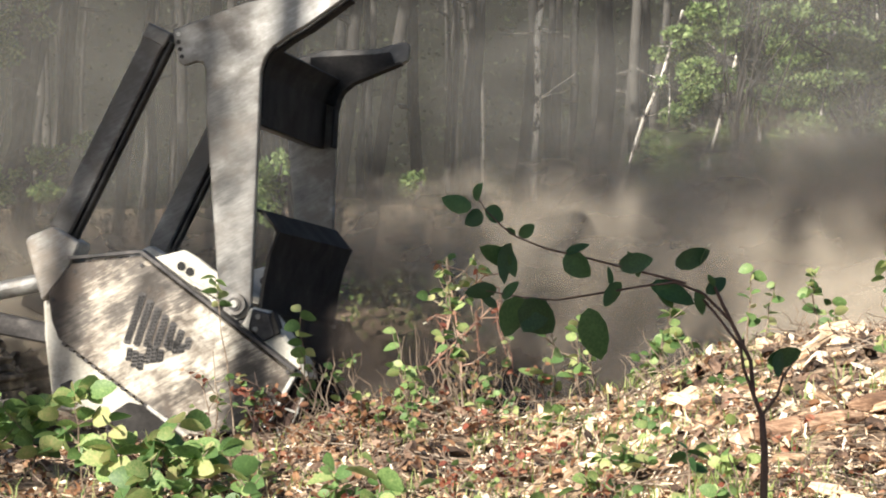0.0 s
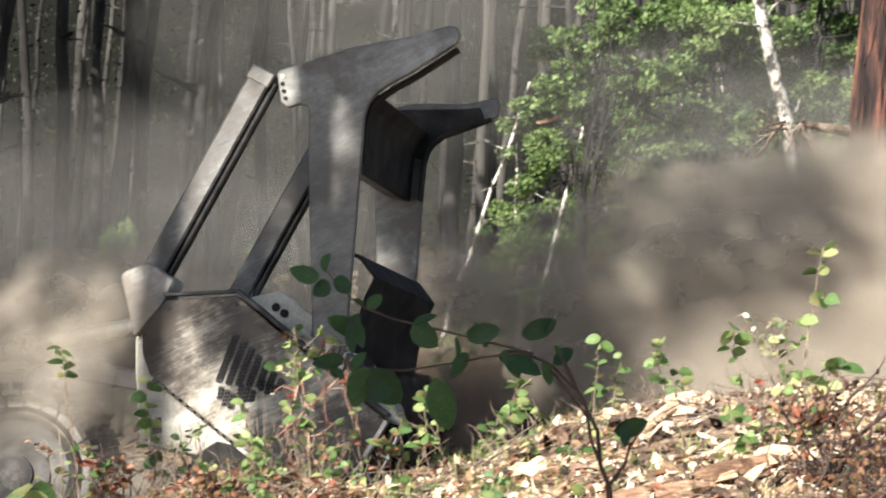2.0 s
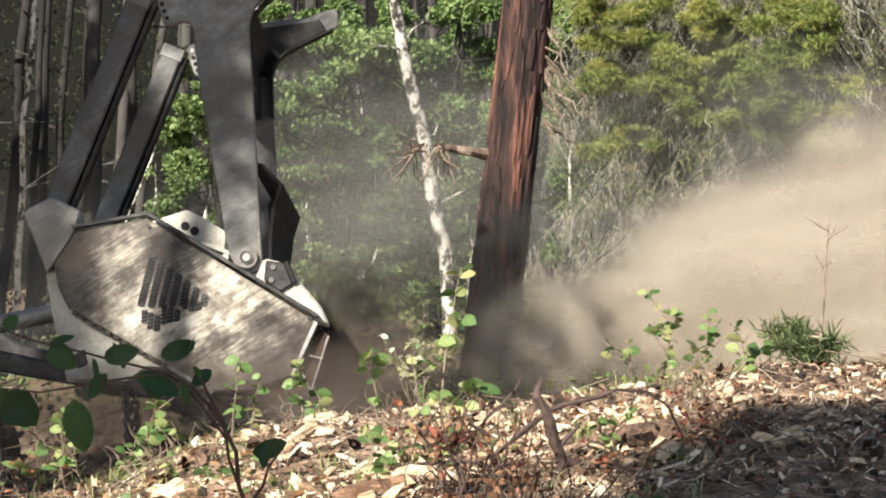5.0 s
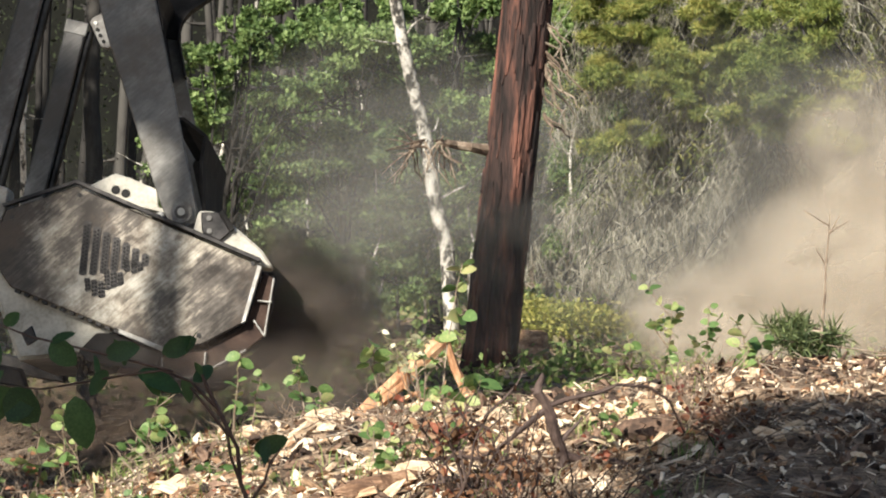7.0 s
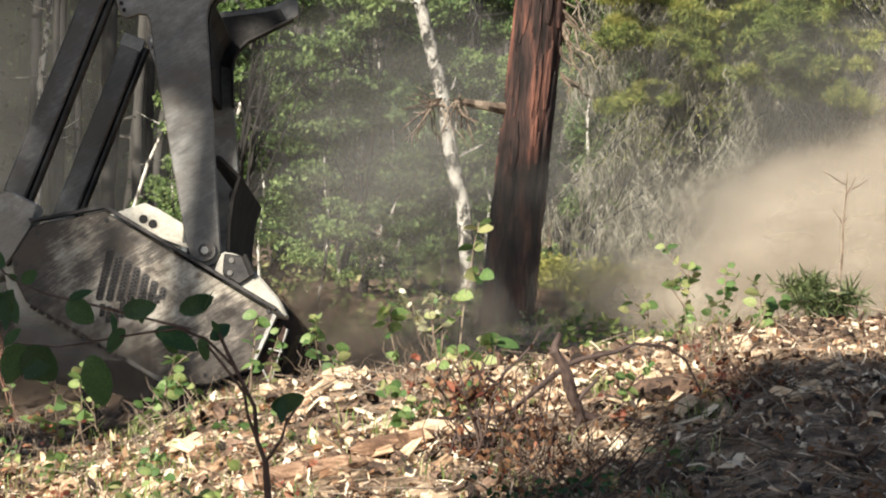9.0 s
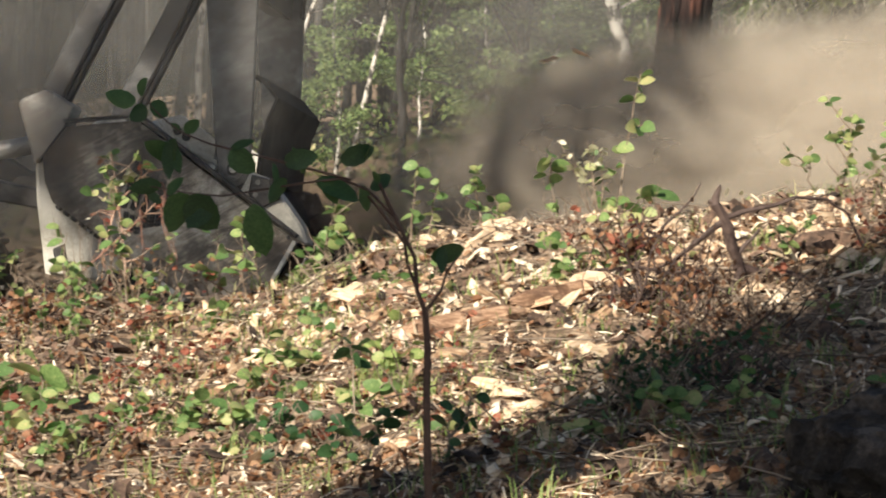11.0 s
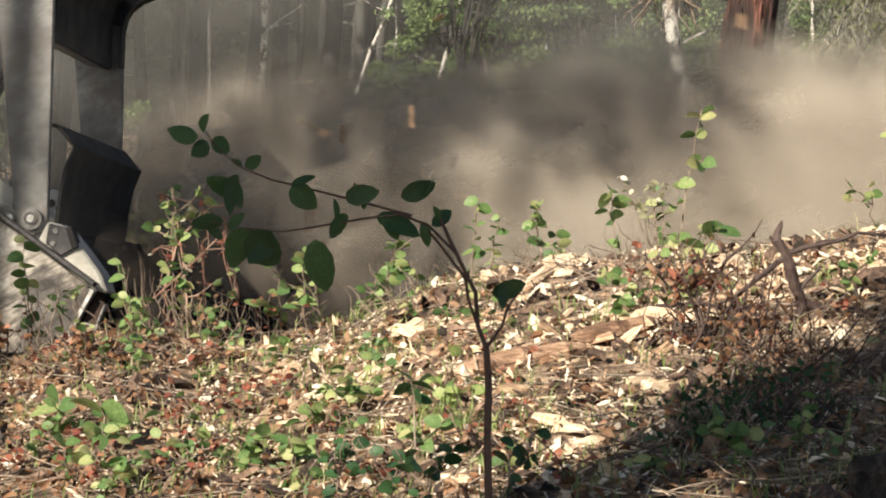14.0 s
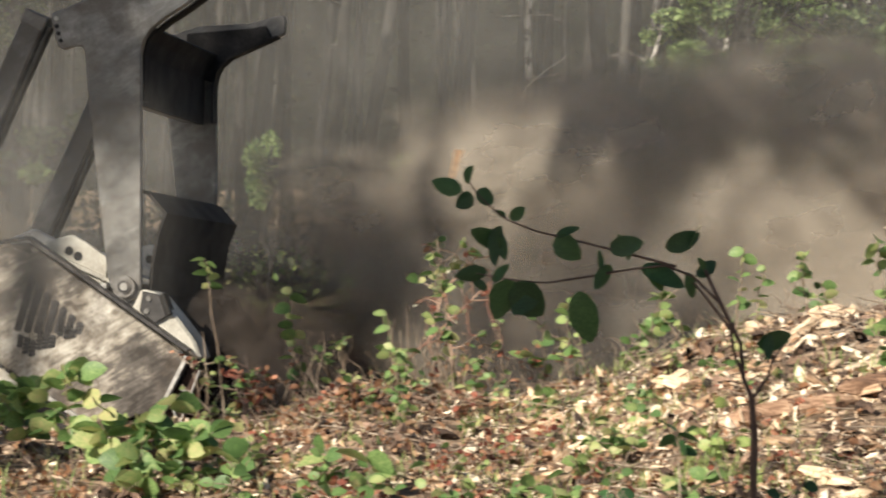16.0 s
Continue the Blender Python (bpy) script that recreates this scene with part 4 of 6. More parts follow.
# curved sheet added behind the wood, with its shade in the colour
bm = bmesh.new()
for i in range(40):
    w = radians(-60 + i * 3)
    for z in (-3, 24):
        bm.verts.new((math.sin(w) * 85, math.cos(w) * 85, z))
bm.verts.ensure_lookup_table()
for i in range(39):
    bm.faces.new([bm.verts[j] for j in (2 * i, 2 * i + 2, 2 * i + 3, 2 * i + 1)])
tagged(mesh_ob("backdrop", bm, FARSHADE), "backdrop sheet coloured near black for the forest's deep shade", "backdrop", kind="structure")

# unseen crowns overhead and unseen trees outside the view, added to cast shade
def canopy(name, label, centre, radii, n, size, seed, trunk=True):
    ob = empty(name)
    c = Vector(centre)
    if trunk:
        data_ob("trunk", *tube_data([Vector((c.x, c.y, height(c.x, c.y) - 0.2)).lerp(c, i / 5) for i in range(6)], [0.16, 0.15, 0.14, 0.12, 0.1, 0.06], 10, 0.1, seed), GREYBARK, ob, True)
    rng = np.random.default_rng(seed)
    bl = [(c + Vector(rng.uniform(-0.6, 0.6, 3)) * Vector(radii).length * 0.5, tuple(np.array(radii) * rng.uniform(0.35, 0.6))) for _ in range(9)]
    scatter_leaves("crown", cloud(bl, n, seed, 0.1), size, CROWN, ob, seed)
    return tagged(ob, label, "tree", group="trees that shade the clearing")


rng = random.Random(77)
for k in range(44):
    x, y = rng.uniform(-26, -4.5), rng.uniform(24, 44)
    canopy("forest_tree", "added tree whose unseen crown shades the wood", (x, y, rng.uniform(7.5, 11)), (2.6, 2.6, 2.4), 1500, 0.42, 800 + k)


def shade_over(x, y, z, h):
    """The place at height h that throws its shadow on the point."""
    s = (h - z) / to_sun.z
    return (x + to_sun.x * s, y + to_sun.y * s, h)


# each row adds an out-of-view canopy that keeps the sun off one spot
SHADES = (((3.2, 9.2, 0.4), 6.5, (1.3, 1.5, 1.1), 7000), ((3.9, 8.0, 0.2), 7.5, (1.6, 1.4, 1.1), 7000), ((2.6, 7.8, 0.2), 6.0, (1.0, 1.0, 0.8), 3600), ((3.2, 10.75, 0.6), 6.6, (0.4, 0.3, 0.3), 1300), ((4.27, 21.0, 1.0), 9.0, (0.5, 0.45, 0.72), 2800), ((4.2, 10.2, 0.4), 7.0, (1.0, 1.0, 0.8), 3600), ((3.05, 10.3, 0.55), 6.2, (0.45, 0.45, 0.45), 1600),
          ((0.35, 5.0, 1.15), 4.6, (0.75, 0.9, 0.8), 1800), ((1.7, 16.5, 2.7), 9.5, (1.1, 1.3, 1.1), 1700), ((0.75, 16.4, 2.4), 10.5, (0.6, 0.6, 0.5), 800), ((0.3, 16.3, 1.2), 11.5, (1.0, 1.0, 1.2), 1100),
          ((-0.2, 18.6, 0.8), 11.0, (1.5, 1.2, 1.5), 2500), ((0.9, 18.3, 1.9), 10.5, (1.0, 0.9, 1.0), 2200), ((-1.6, 18.6, 1.0), 11.0, (2.0, 1.2, 1.6), 2300),
          ((1.1, 14.8, 0.5), 10.0, (1.3, 0.8, 0.7), 3600), ((3.8, 10.9, 0.7), 7.0, (0.8, 0.55, 0.5), 2600))
for k, (tgt, h, radii, n) in enumerate(SHADES):
    canopy("shade_tree", "unseen leafy tree added to cast shade on one spot", shade_over(*tgt, h), radii, n, 0.2, 900 + k)

# ---- forest floor: chips, leaves, twigs, plants ----
def floor_spot(b, e, lo=6.0, hi=12.9):
    """Where the line of sight in this direction meets the near ground."""
    d = lo
    while d < hi:
        p = spot(b, e, d)
        if p.z <= height(p.x, p.y):
            return p
        d += 0.02
    p = spot(b, e, hi)
    p.z = height(p.x, p.y)
    return p


def slope_at(x, y):
    return Vector((height(x - 0.05, y) - height(x + 0.05, y), height(x, y - 0.05) - height(x, y + 0.05), 0.1)).normalized()


def chip_data(rng, ln, wd, th):
    """A split sliver of wood: a wedge with ragged ends."""
    a = [(-ln / 2, -wd / 2, 0), (ln / 2 * rng.uniform(0.7, 1), -wd / 2 * rng.uniform(0.3, 1), 0), (ln / 2, wd / 2 * rng.uniform(0.2, 0.8), 0), (-ln / 2 * rng.uniform(0.7, 1), wd / 2, 0)]
    b = [(x * 0.94, y * 0.8, th * rng.uniform(0.5, 1)) for x, y, z in a]
    vs = [Vector(v) for v in a + b]
    fs = [(4, 5, 6, 7), (0, 1, 5, 4), (1, 2, 6, 5), (2, 3, 7, 6), (3, 0, 4, 7), (3, 2, 1, 0)]
    return vs, fs


def lay(rng, x, y, tilt=0.5, lift=0.0):
    m = slope_at(x, y).to_track_quat("Z", "Y").to_matrix().to_4x4()
    return Matrix.Translation((x, y, height(x, y) + lift)) @ m @ Euler((rng.gauss(0, tilt), rng.gauss(0, tilt), rng.uniform(0, 6.28))).to_matrix().to_4x4()


def floor_place(rng):
    y = rng.uniform(6.5, 13.8)
    return rng.uniform(-0.2 * y + 0.1, 0.36 * y), y


def flake_data(rng, ln, wd, th):
    """A torn flake of wood: uneven outline, raised middle, ragged rim."""
    n = 6
    ring = []
    for i in range(n):
        w = 2 * math.pi * (i + rng.uniform(-0.3, 0.3)) / n
        k = rng.uniform(0.65, 1.15)
        ring.append(Vector((math.cos(w) * ln / 2 * k, math.sin(w) * wd / 2 * k, rng.uniform(-0.3, 0.5) * th)))
    vs = ring + [Vector((v.x * 0.7, v.y * 0.65, v.z + th * rng.uniform(0.5, 1.2))) for v in ring]
    fs = [(i, (i + 1) % n, n + (i + 1) % n, n + i) for i in range(n)] + [(6, 7, 8, 9), (6, 9, 10, 11)]
    return vs, fs


def build_litter():
    rng = random.Random(12)
    chips = Pile()
    for i in range(24000):
        x, y = floor_place(rng)
        keep = sweep([(-0.6, 0.4), (0.3, 0.75), (1.0, 1.0)], x) * sweep([(8.4, 0.4), (10.2, 1.0)], y + 0.25 * x)
        keep *= 0.62 + 1.3 * noise.noise((x * 2.3, y * 2.3, 9))
        if x / y > 0.185:
            keep *= sweep([(10.2, 0.22), (11.2, 0.8)], y)
        if rng.random() > keep:
            continue
        ln = min(0.014 + rng.expovariate(1 / 0.026), 0.11)
        if rng.random() < 0.35:
            vs, fs = chip_data(rng, ln * rng.uniform(1.0, 1.8), max(0.005, ln * rng.uniform(0.06, 0.25)), rng.uniform(0.004, 0.012))
        else:
            vs, fs = flake_data(rng, ln * rng.uniform(0.8, 1.4), max(0.01, ln * rng.uniform(0.3, 0.8)), rng.uniform(0.005, 0.018))
        m = lay(rng, x, y, 0.5, rng.uniform(0.0, 0.025))
        chips.add([m @ v for v in vs], fs)
    tagged(chips.ob("wood_chips", CHIP), "pale fresh splintered wood chips strewn on the ground", "wood chips", kind="stuff")
    bits = Pile()
    for i in range(6500):
        x, y = floor_place(rng)
        if rng.random() > 0.55 - 1.1 * noise.noise((x * 2.3, y * 2.3, 9)):
            continue
        ln = min(0.02 + rng.expovariate(1 / 0.03), 0.14)
        vs, fs = flake_data(rng, ln * rng.uniform(0.9, 1.6), ln * rng.uniform(0.3, 0.8), rng.uniform(0.008, 0.026))
        m = lay(rng, x, y, 0.5, rng.uniform(0.004, 0.035))
        bits.add([m @ v for v in vs], fs)
    tagged(bits.ob("bark_bits", BARKBIT), "dark brown bark bits and crumbled soil among the chips", "bark litter", kind="stuff")
    shreds = Pile()
    for i in range(13000):
        x, y = floor_place(rng)
        if rng.random() > sweep([(-0.6, 0.35), (1.0, 1.0)], x) * (0.6 + noise.noise((x * 1.3, y * 1.3, 4))):
            continue
        ln, wd = rng.uniform(0.03, 0.13), rng.uniform(0.0015, 0.004)
        m = lay(rng, x, y, 0.35, rng.uniform(0.005, 0.035))
        bow_ = rng.uniform(-0.15, 0.15) * ln
        q = [(-ln / 2, -wd, 0), (0, bow_ - wd, ln * 0.05), (ln / 2, 0, 0), (0, bow_ + wd, ln * 0.05 + 0.002), (-ln / 2, wd, 0.002)]
        shreds.add([m @ Vector(v) for v in q], [(0, 1, 3, 4), (1, 2, 3)])
    tagged(shreds.ob("wood_shreds", CHIP), "fine pale wood shreds and straw on the ground", "wood shreds", kind="stuff")
    leaves = Pile()
    shape = leaf_shape(1, 0.62, 0.5, 0.5)
    for i in range(9500):
        x, y = floor_place(rng)
        if x > 1.2 and y > 9.5 and rng.random() < 0.75:
            continue
        k = rng.uniform(0.015, 0.055)
        m = lay(rng, x, y, 0.7, rng.uniform(0.004, 0.04)) @ Matrix.Scale(k, 4)
        leaves.add([m @ v for v in shape[0]], shape[1])
    tagged(leaves.ob("dead_leaves", DRYLEAF), "curled rust-brown dead leaves on the ground", "leaf litter", kind="stuff")
    twigs = Pile()
    for i in range(3200):
        x, y = floor_place(rng)
        ln = rng.uniform(0.06, 0.4)
        w = rng.uniform(0, 6.28)
        p = Vector((x, y, height(x, y) + rng.uniform(0, 0.03)))
        q = p + Vector((math.cos(w) * ln, math.sin(w) * ln, 0))
        q.z = height(q.x, q.y) + rng.uniform(0, 0.1)
        r = rng.uniform(0.0012, 0.004)
        twigs.limb(bent(p, q, 4, ln * 0.05, i), [r, r, r * 0.9, r * 0.8, r * 0.5], 4)
    tagged(twigs.ob("twigs", TWIG), "thin grey-brown twigs lying on the litter", "twigs", kind="stuff")
    grass = Pile()
    for i in range(800):
        x, y = floor_place(rng)
        if x > 0.3 * y - 0.2 or (x > 1.3 and y > 11.3 and rng.random() < 0.6):
            continue
        for j in range(rng.randint(4, 11)):
            bx, by = x + rng.gauss(0, 0.035), y + rng.gauss(0, 0.035)
            h, w = rng.uniform(0.03, 0.13), rng.uniform(0, 6.28)
            b = Vector((bx, by, height(bx, by) - 0.005))
            lean = Vector((math.cos(w), math.sin(w), 0))
            s = Vector((-lean.y, lean.x, 0)) * 0.0026
            mid, tip = b + lean * h * 0.25 + Vector((0, 0, h * 0.7)), b + lean * h * 0.75 + Vector((0, 0, h * 0.95))
            grass.add([b - s, b + s, mid + s * 0.8, mid - s * 0.8, tip], [(0, 1, 2, 3), (3, 2, 4)])
    tagged(grass.ob("grass", GRASS), "sparse yellow-green grass tufts", "grass", kind="stuff")
    # larger pieces, each on its own
    for b, e, ln, wd, turn in ((1098, 760, 0.22, 0.05, 25), (1435, 822, 0.3, 0.045, -4), (1850, 645, 0.24, 0.04, -12), (1180, 830, 0.16, 0.05, 10), (1300, 905, 0.14, 0.03, -25), (1560, 690, 0.2, 0.04, 5), (1640, 655, 0.18, 0.05, 20),
                               (1470, 720, 0.17, 0.04, -30), (1540, 735, 0.2, 0.04, 15), (1700, 700, 0.16, 0.05, -10), (1250, 760, 0.18, 0.05, 30), (990, 800, 0.16, 0.035, 20), (1380, 690, 0.18, 0.045, -15), (1760, 660, 0.2, 0.05, 5), (1830, 930, 0.34, 0.07, 14), (1310, 1000, 0.14, 0.04, -30), (1660, 760, 0.15, 0.05, 40), (1600, 620, 0.16, 0.05, 0), (1440, 650, 0.14, 0.05, 25)):
        p = floor_spot(b, e)
        vs, fs = chip_data(rng, ln, wd, 0.035)
        ob = data_ob("wood_chunk", vs, fs, CHIP)
        ob.matrix_world = Matrix.Translation(p + Vector((0, 0, 0.005))) @ Euler((rng.uniform(-0.2, 0.5), radians(-turn), rng.uniform(-0.3, 0.3))).to_matrix().to_4x4()
        tagged(ob, "pale split wood chunk lying on the chips", "wood chunk", group="wood chunks on the ground")
    for k in range(240):
        x, y = rng.uniform(0.3, 3.6), rng.choice((rng.uniform(9.0, 13.0), rng.uniform(10.6, 13.0)))
        if y < 10.6 and x > 1.8 or noise.noise((x * 2.3, y * 2.3, 9)) < -0.18:
            continue
        ln = rng.uniform(0.05, 0.15)
        vs, fs = flake_data(rng, ln * 1.5, ln * rng.uniform(0.2, 0.5), rng.uniform(0.015, 0.045))
        ob = data_ob("wood_chunk", vs, fs, CHIP)
        ob.matrix_world = lay(rng, x, y, 0.4, 0.012)
        tagged(ob, "pale split wood chunk lying on the chips", "wood chunk", group="wood chunks on the ground")


LEAF_MESH = {}


def leaf_mesh(material, ratio):
    key = (material.name, ratio)
    if key not in LEAF_MESH:
        vs, fs = leaf_shape(1, ratio, 0.22, 0.22)
        me = bpy.data.meshes.new("leaf")
        me.from_pydata([tuple(v) for v in vs], [], [tuple(f) for f in fs])
        me.materials.append(material)
        for p in me.polygons:
            p.use_smooth = True
        LEAF_MESH[key] = me
    return LEAF_MESH[key]


def put_leaf(parent, at, aim, size, material, ratio=0.62, twist=0.0):
    ob = new("leaf", leaf_mesh(material, ratio))
    ob.parent = parent
    q = Vector(aim).to_track_quat("X", "Z").to_matrix().to_4x4()
    ob.matrix_basis = Matrix.Translation(at) @ q @ Matrix.Rotation(twist, 4, "X") @ Matrix.Scale(size, 4)
    return ob


def build_plant(b0, e0, b1, e1, n, size, material, seed, label, name="seedling", bare=0.25, ratio=0.74, stem_mat=None, twiggy=0):
    rng = random.Random(seed)
    foot = floor_spot(b0, e0)
    d = foot.y
    size *= 1.3 if b0 < 345 else 1.0
    n = int(n * 1.5)
    top = spot(b1, e1, d)
    ob = empty(name)
    pts = bent(foot - Vector((0, 0, 0.01)), top, 6, 0.012, seed)
    bark = stem_mat or TWIG
    data_ob("stem", *tube_data(pts, [0.0048, 0.0044, 0.004, 0.0036, 0.003, 0.0026, 0.002], 5), bark, ob)
    if material is REDLEAF:
        size *= 0.62
    ends = []
    for i in range(twiggy):
        k = rng.randint(2, 5)
        e = pts[k] + Vector((rng.uniform(-0.14, 0.14), rng.uniform(-0.1, 0.1), rng.uniform(0.0, 0.16)))
        data_ob("twig", *tube_data(bent(pts[k], e, 4, 0.012, seed + i), [0.003, 0.0027, 0.0024, 0.002, 0.0014], 4), bark, ob)
        ends.append((pts[k], e))
    for i in range(n):
        if ends and rng.random() < 0.7:
            a, e = rng.choice(ends)
            at = a.lerp(e, rng.uniform(0.3, 1))
        else:
            k = bare + (1 - bare) * (i + 0.7) / n
            k = min(k, 0.999) * 6
            at = pts[int(k)].lerp(pts[int(k) + 1], k % 1)
        w = i * 2.4 + rng.uniform(-0.5, 0.5)
        aim = Vector((math.cos(w), math.sin(w), rng.uniform(-0.35, 0.65)))
        put_leaf(ob, at, aim, size * rng.uniform(0.75, 1.35), material, ratio, rng.choice((-1, 1)) * rng.uniform(0.3, 1.3))
    return tagged(ob, label, "plant", group="young plants on the clearing")


def build_sapling():
    """The dark-leaved sapling close to the eye, with one long arching limb."""
    d = 5.0
    ob = empty("sapling")
    S = lambda b, e, o=0.0: spot(b, e, d + o)
    foot = S(1362, 1180)
    foot.z = height(foot.x, foot.y) - 0.01
    lines = {"stem": ([foot, S(1364, 1180), S(1358, 1040), S(1354, 900), S(1355, 800), S(1350, 738)], 0.0085, 0.006),
             "limb": ([S(1350, 738), S(1335, 700), S(1330, 640), S(1305, 590), S(1280, 540), S(1266, 508)], 0.0045, 0.003),
             "limb.a": ([S(1350, 738), S(1378, 700), S(1388, 665), S(1408, 640)], 0.0035, 0.0016),
             "limb.b": ([S(1335, 700), S(1318, 655), S(1312, 615), S(1270, 560), S(1245, 530)], 0.0032, 0.0022),
             "limb.c": ([S(1290, 565), S(1245, 520), S(1195, 500), S(1130, 508), S(1060, 520), S(985, 532), S(920, 526), S(860, 515)], 0.0028, 0.0011),
             "limb.d": ([S(1215, 502), S(1150, 485), S(1090, 470), S(1030, 455), S(965, 440), S(915, 420), S(890, 402), S(862, 375), S(845, 350)], 0.0026, 0.001)}
    for nm, (pts, r0, r1) in lines.items():
        n = len(pts)
        vs, fs = tube_data(pts, [r0 + (r1 - r0) * i / (n - 1) for i in range(n)], 8, 0.12, 4)
        data_ob(nm.split(".")[0], vs, fs, DARKBARK, ob, True)
    # where each leaf joins, where its tip lies, how wide
    rows = [(835, 368, 785, 355, .6), (842, 356, 848, 322, .75), (858, 372, 896, 388, .95), (852, 374, 828, 398, .9), (918, 418, 950, 398, .7), (912, 416, 895, 402, .6), (1000, 450, 1040, 488, .75), (1000, 450, 1042, 428, .4),
            (1095, 472, 1150, 460, .6), (1130, 492, 1118, 440, .6), (1195, 470, 1258, 445, .55), (1240, 470, 1248, 430, .5), (880, 512, 820, 518, .62), (905, 470, 850, 432, .6), (905, 430, 880, 500, .55), (885, 436, 922, 490, .55), (930, 530, 885, 588, .9),
            (925, 532, 975, 590, .9), (965, 530, 930, 585, .7), (1100, 500, 1062, 545, .55), (1080, 508, 1082, 470, .5), (1150, 505, 1238, 530, .55), (1160, 500, 1200, 545, .6), (1042, 545, 1062, 645, .55), (1250, 520, 1290, 490, .5), (1235, 512, 1245, 560, .5), (1265, 508, 1255, 485, .5),
            (1358, 640, 1420, 628, .55), (1385, 622, 1372, 668, .6), (890, 530, 912, 500, .6), (880, 545, 850, 520, .5)]
    rng = random.Random(6)
    for b0, e0, b1, e1, w in rows:
        a, e = S(b0, e0), S(b1, e1, rng.uniform(-0.02, 0.02))
        put_leaf(ob, a, e - a, (e - a).length * rng.uniform(0.9, 1.08), LEAF, round(w * 2, 1) / 2 * rng.choice((0.85, 1.0)), radians(90 + rng.uniform(-35, 35)) if abs(e1 - e0) < abs(b1 - b0) else rng.uniform(-0.5, 0.5) + radians(75))
    return tagged(ob, "young sapling with dark green oval leaves in shade", "sapling")


def build_snag():
    ob = empty("broken_snag")
    foot = floor_spot(1900, 690)
    d = foot.y
    S = lambda b, e: spot(b, e, d)
    data_ob("stub", *tube_data([S(1918, 712), S(1921, 684), S(1922, 657), S(1908, 625), S(1899, 585), S(1888, 562), S(1874, 544), S(1877, 530), S(1882, 516), S(1884, 508)], [0.03, 0.026, 0.02, 0.024, 0.023, 0.017, 0.02, 0.013, 0.009, 0.003], 10, 0.5, 2), DARKBARK, ob)
    for pts, r in (([(1886, 572), (1930, 556), (1985, 545), (2025, 530), (2080, 534), (2120, 560), (2150, 620)], 0.011), ([(1890, 574), (1862, 596), (1834, 619), (1800, 646), (1770, 660)], 0.014), ([(1776, 588), (1815, 552), (1835, 530), (1848, 506)], 0.006),
                   ([(1912, 655), (1960, 668), (2025, 670), (2070, 690)], 0.02), ([(1916, 640), (1930, 618), (1946, 604), (1958, 588)], 0.011), ([(1656, 663), (1740, 658), (1820, 672), (1903, 698)], 0.008), ([(1547, 787), (1595, 807), (1650, 806), (1697, 814), (1738, 831)], 0.012),
                   ([(1750, 590), (1785, 610), (1795, 640), (1800, 690)], 0.008), ([(1720, 560), (1760, 620), (1770, 680)], 0.006), ([(1690, 770), (1720, 690), (1740, 640)], 0.007), ([(1874, 544), (1868, 540), (1862, 538)], 0.014)):
        p = [S(*q) for q in pts]
        data_ob("branch", *tube_data(p, [r * (1 - 0.75 * i / len(p)) for i in range(len(p))], 7, 0.25, 3), DARKBARK, ob)
    tagged(ob, "dark broken snag with bare forked branches", "dead branch")


def build_log(b0, e0, b1, e1, r, material, seed, label):
    """A broken length of branch lying on the ground, with a torn end."""
    p = bent(floor_spot(b0, e0) + Vector((0, 0, r * 0.5)), floor_spot(b1, e1) + Vector((0, 0, r * 0.6)), 6, 0.012, seed)
    ob = data_ob("broken_branch", *tube_data(p, [r * 0.5, r, r * 0.95, r * 1.05, r * 0.9, r * 0.8, r * 0.3], 9, 0.4, seed), material)
    tagged(ob, label, "branch")


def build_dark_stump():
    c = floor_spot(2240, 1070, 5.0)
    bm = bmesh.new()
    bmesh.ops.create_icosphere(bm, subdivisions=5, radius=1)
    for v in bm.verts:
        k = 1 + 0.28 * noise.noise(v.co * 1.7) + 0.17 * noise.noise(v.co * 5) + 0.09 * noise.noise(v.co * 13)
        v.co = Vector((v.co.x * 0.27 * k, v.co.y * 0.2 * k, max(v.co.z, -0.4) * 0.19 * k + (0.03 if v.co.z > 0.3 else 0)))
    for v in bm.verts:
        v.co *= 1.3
    ob = mesh_ob("old_stump", bm, DARKWOOD)
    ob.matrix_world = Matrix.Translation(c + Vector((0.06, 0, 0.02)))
    tagged(ob, "dark old stump in the shade", "stump")


def build_brush(b, e, w, h, n, seed, label, mat=TWIG, leaf=None):
    """A heap of bare twigs."""
    rng = random.Random(seed)
    ob = empty("brush_heap")
    c = floor_spot(b, e)
    k = c.y / FOCAL
    for i in range(n):
        x, y = c.x + rng.gauss(0, w * k * 0.6), c.y + rng.gauss(0, w * k * 0.5)
        a = Vector((x, y, height(x, y)))
        t = a + Vector((rng.uniform(-1, 1) * w * k, rng.uniform(-1, 1) * w * k * 0.6, rng.uniform(0.2, 1) * h * k))
        r = rng.uniform(0.0015, 0.004)
        data_ob("twig", *tube_data(bent(a, t, 5, 0.02, seed * 50 + i), [r, r, r * 0.9, r * 0.8, r * 0.6, r * 0.3], 4), mat, ob)
    if leaf:
        pl = np.array([(c.x + rng.gauss(0, w * k * 0.7), c.y + rng.gauss(0, w * k * 0.5), 0) for _ in range(n * 4)])
        for q in pl:
            q[2] = height(q[0], q[1]) + rng.random() ** 2 * h * k
        scatter_leaves("foliage", pl, 0.035, leaf, ob, seed)
    return tagged(ob, label, "brush")


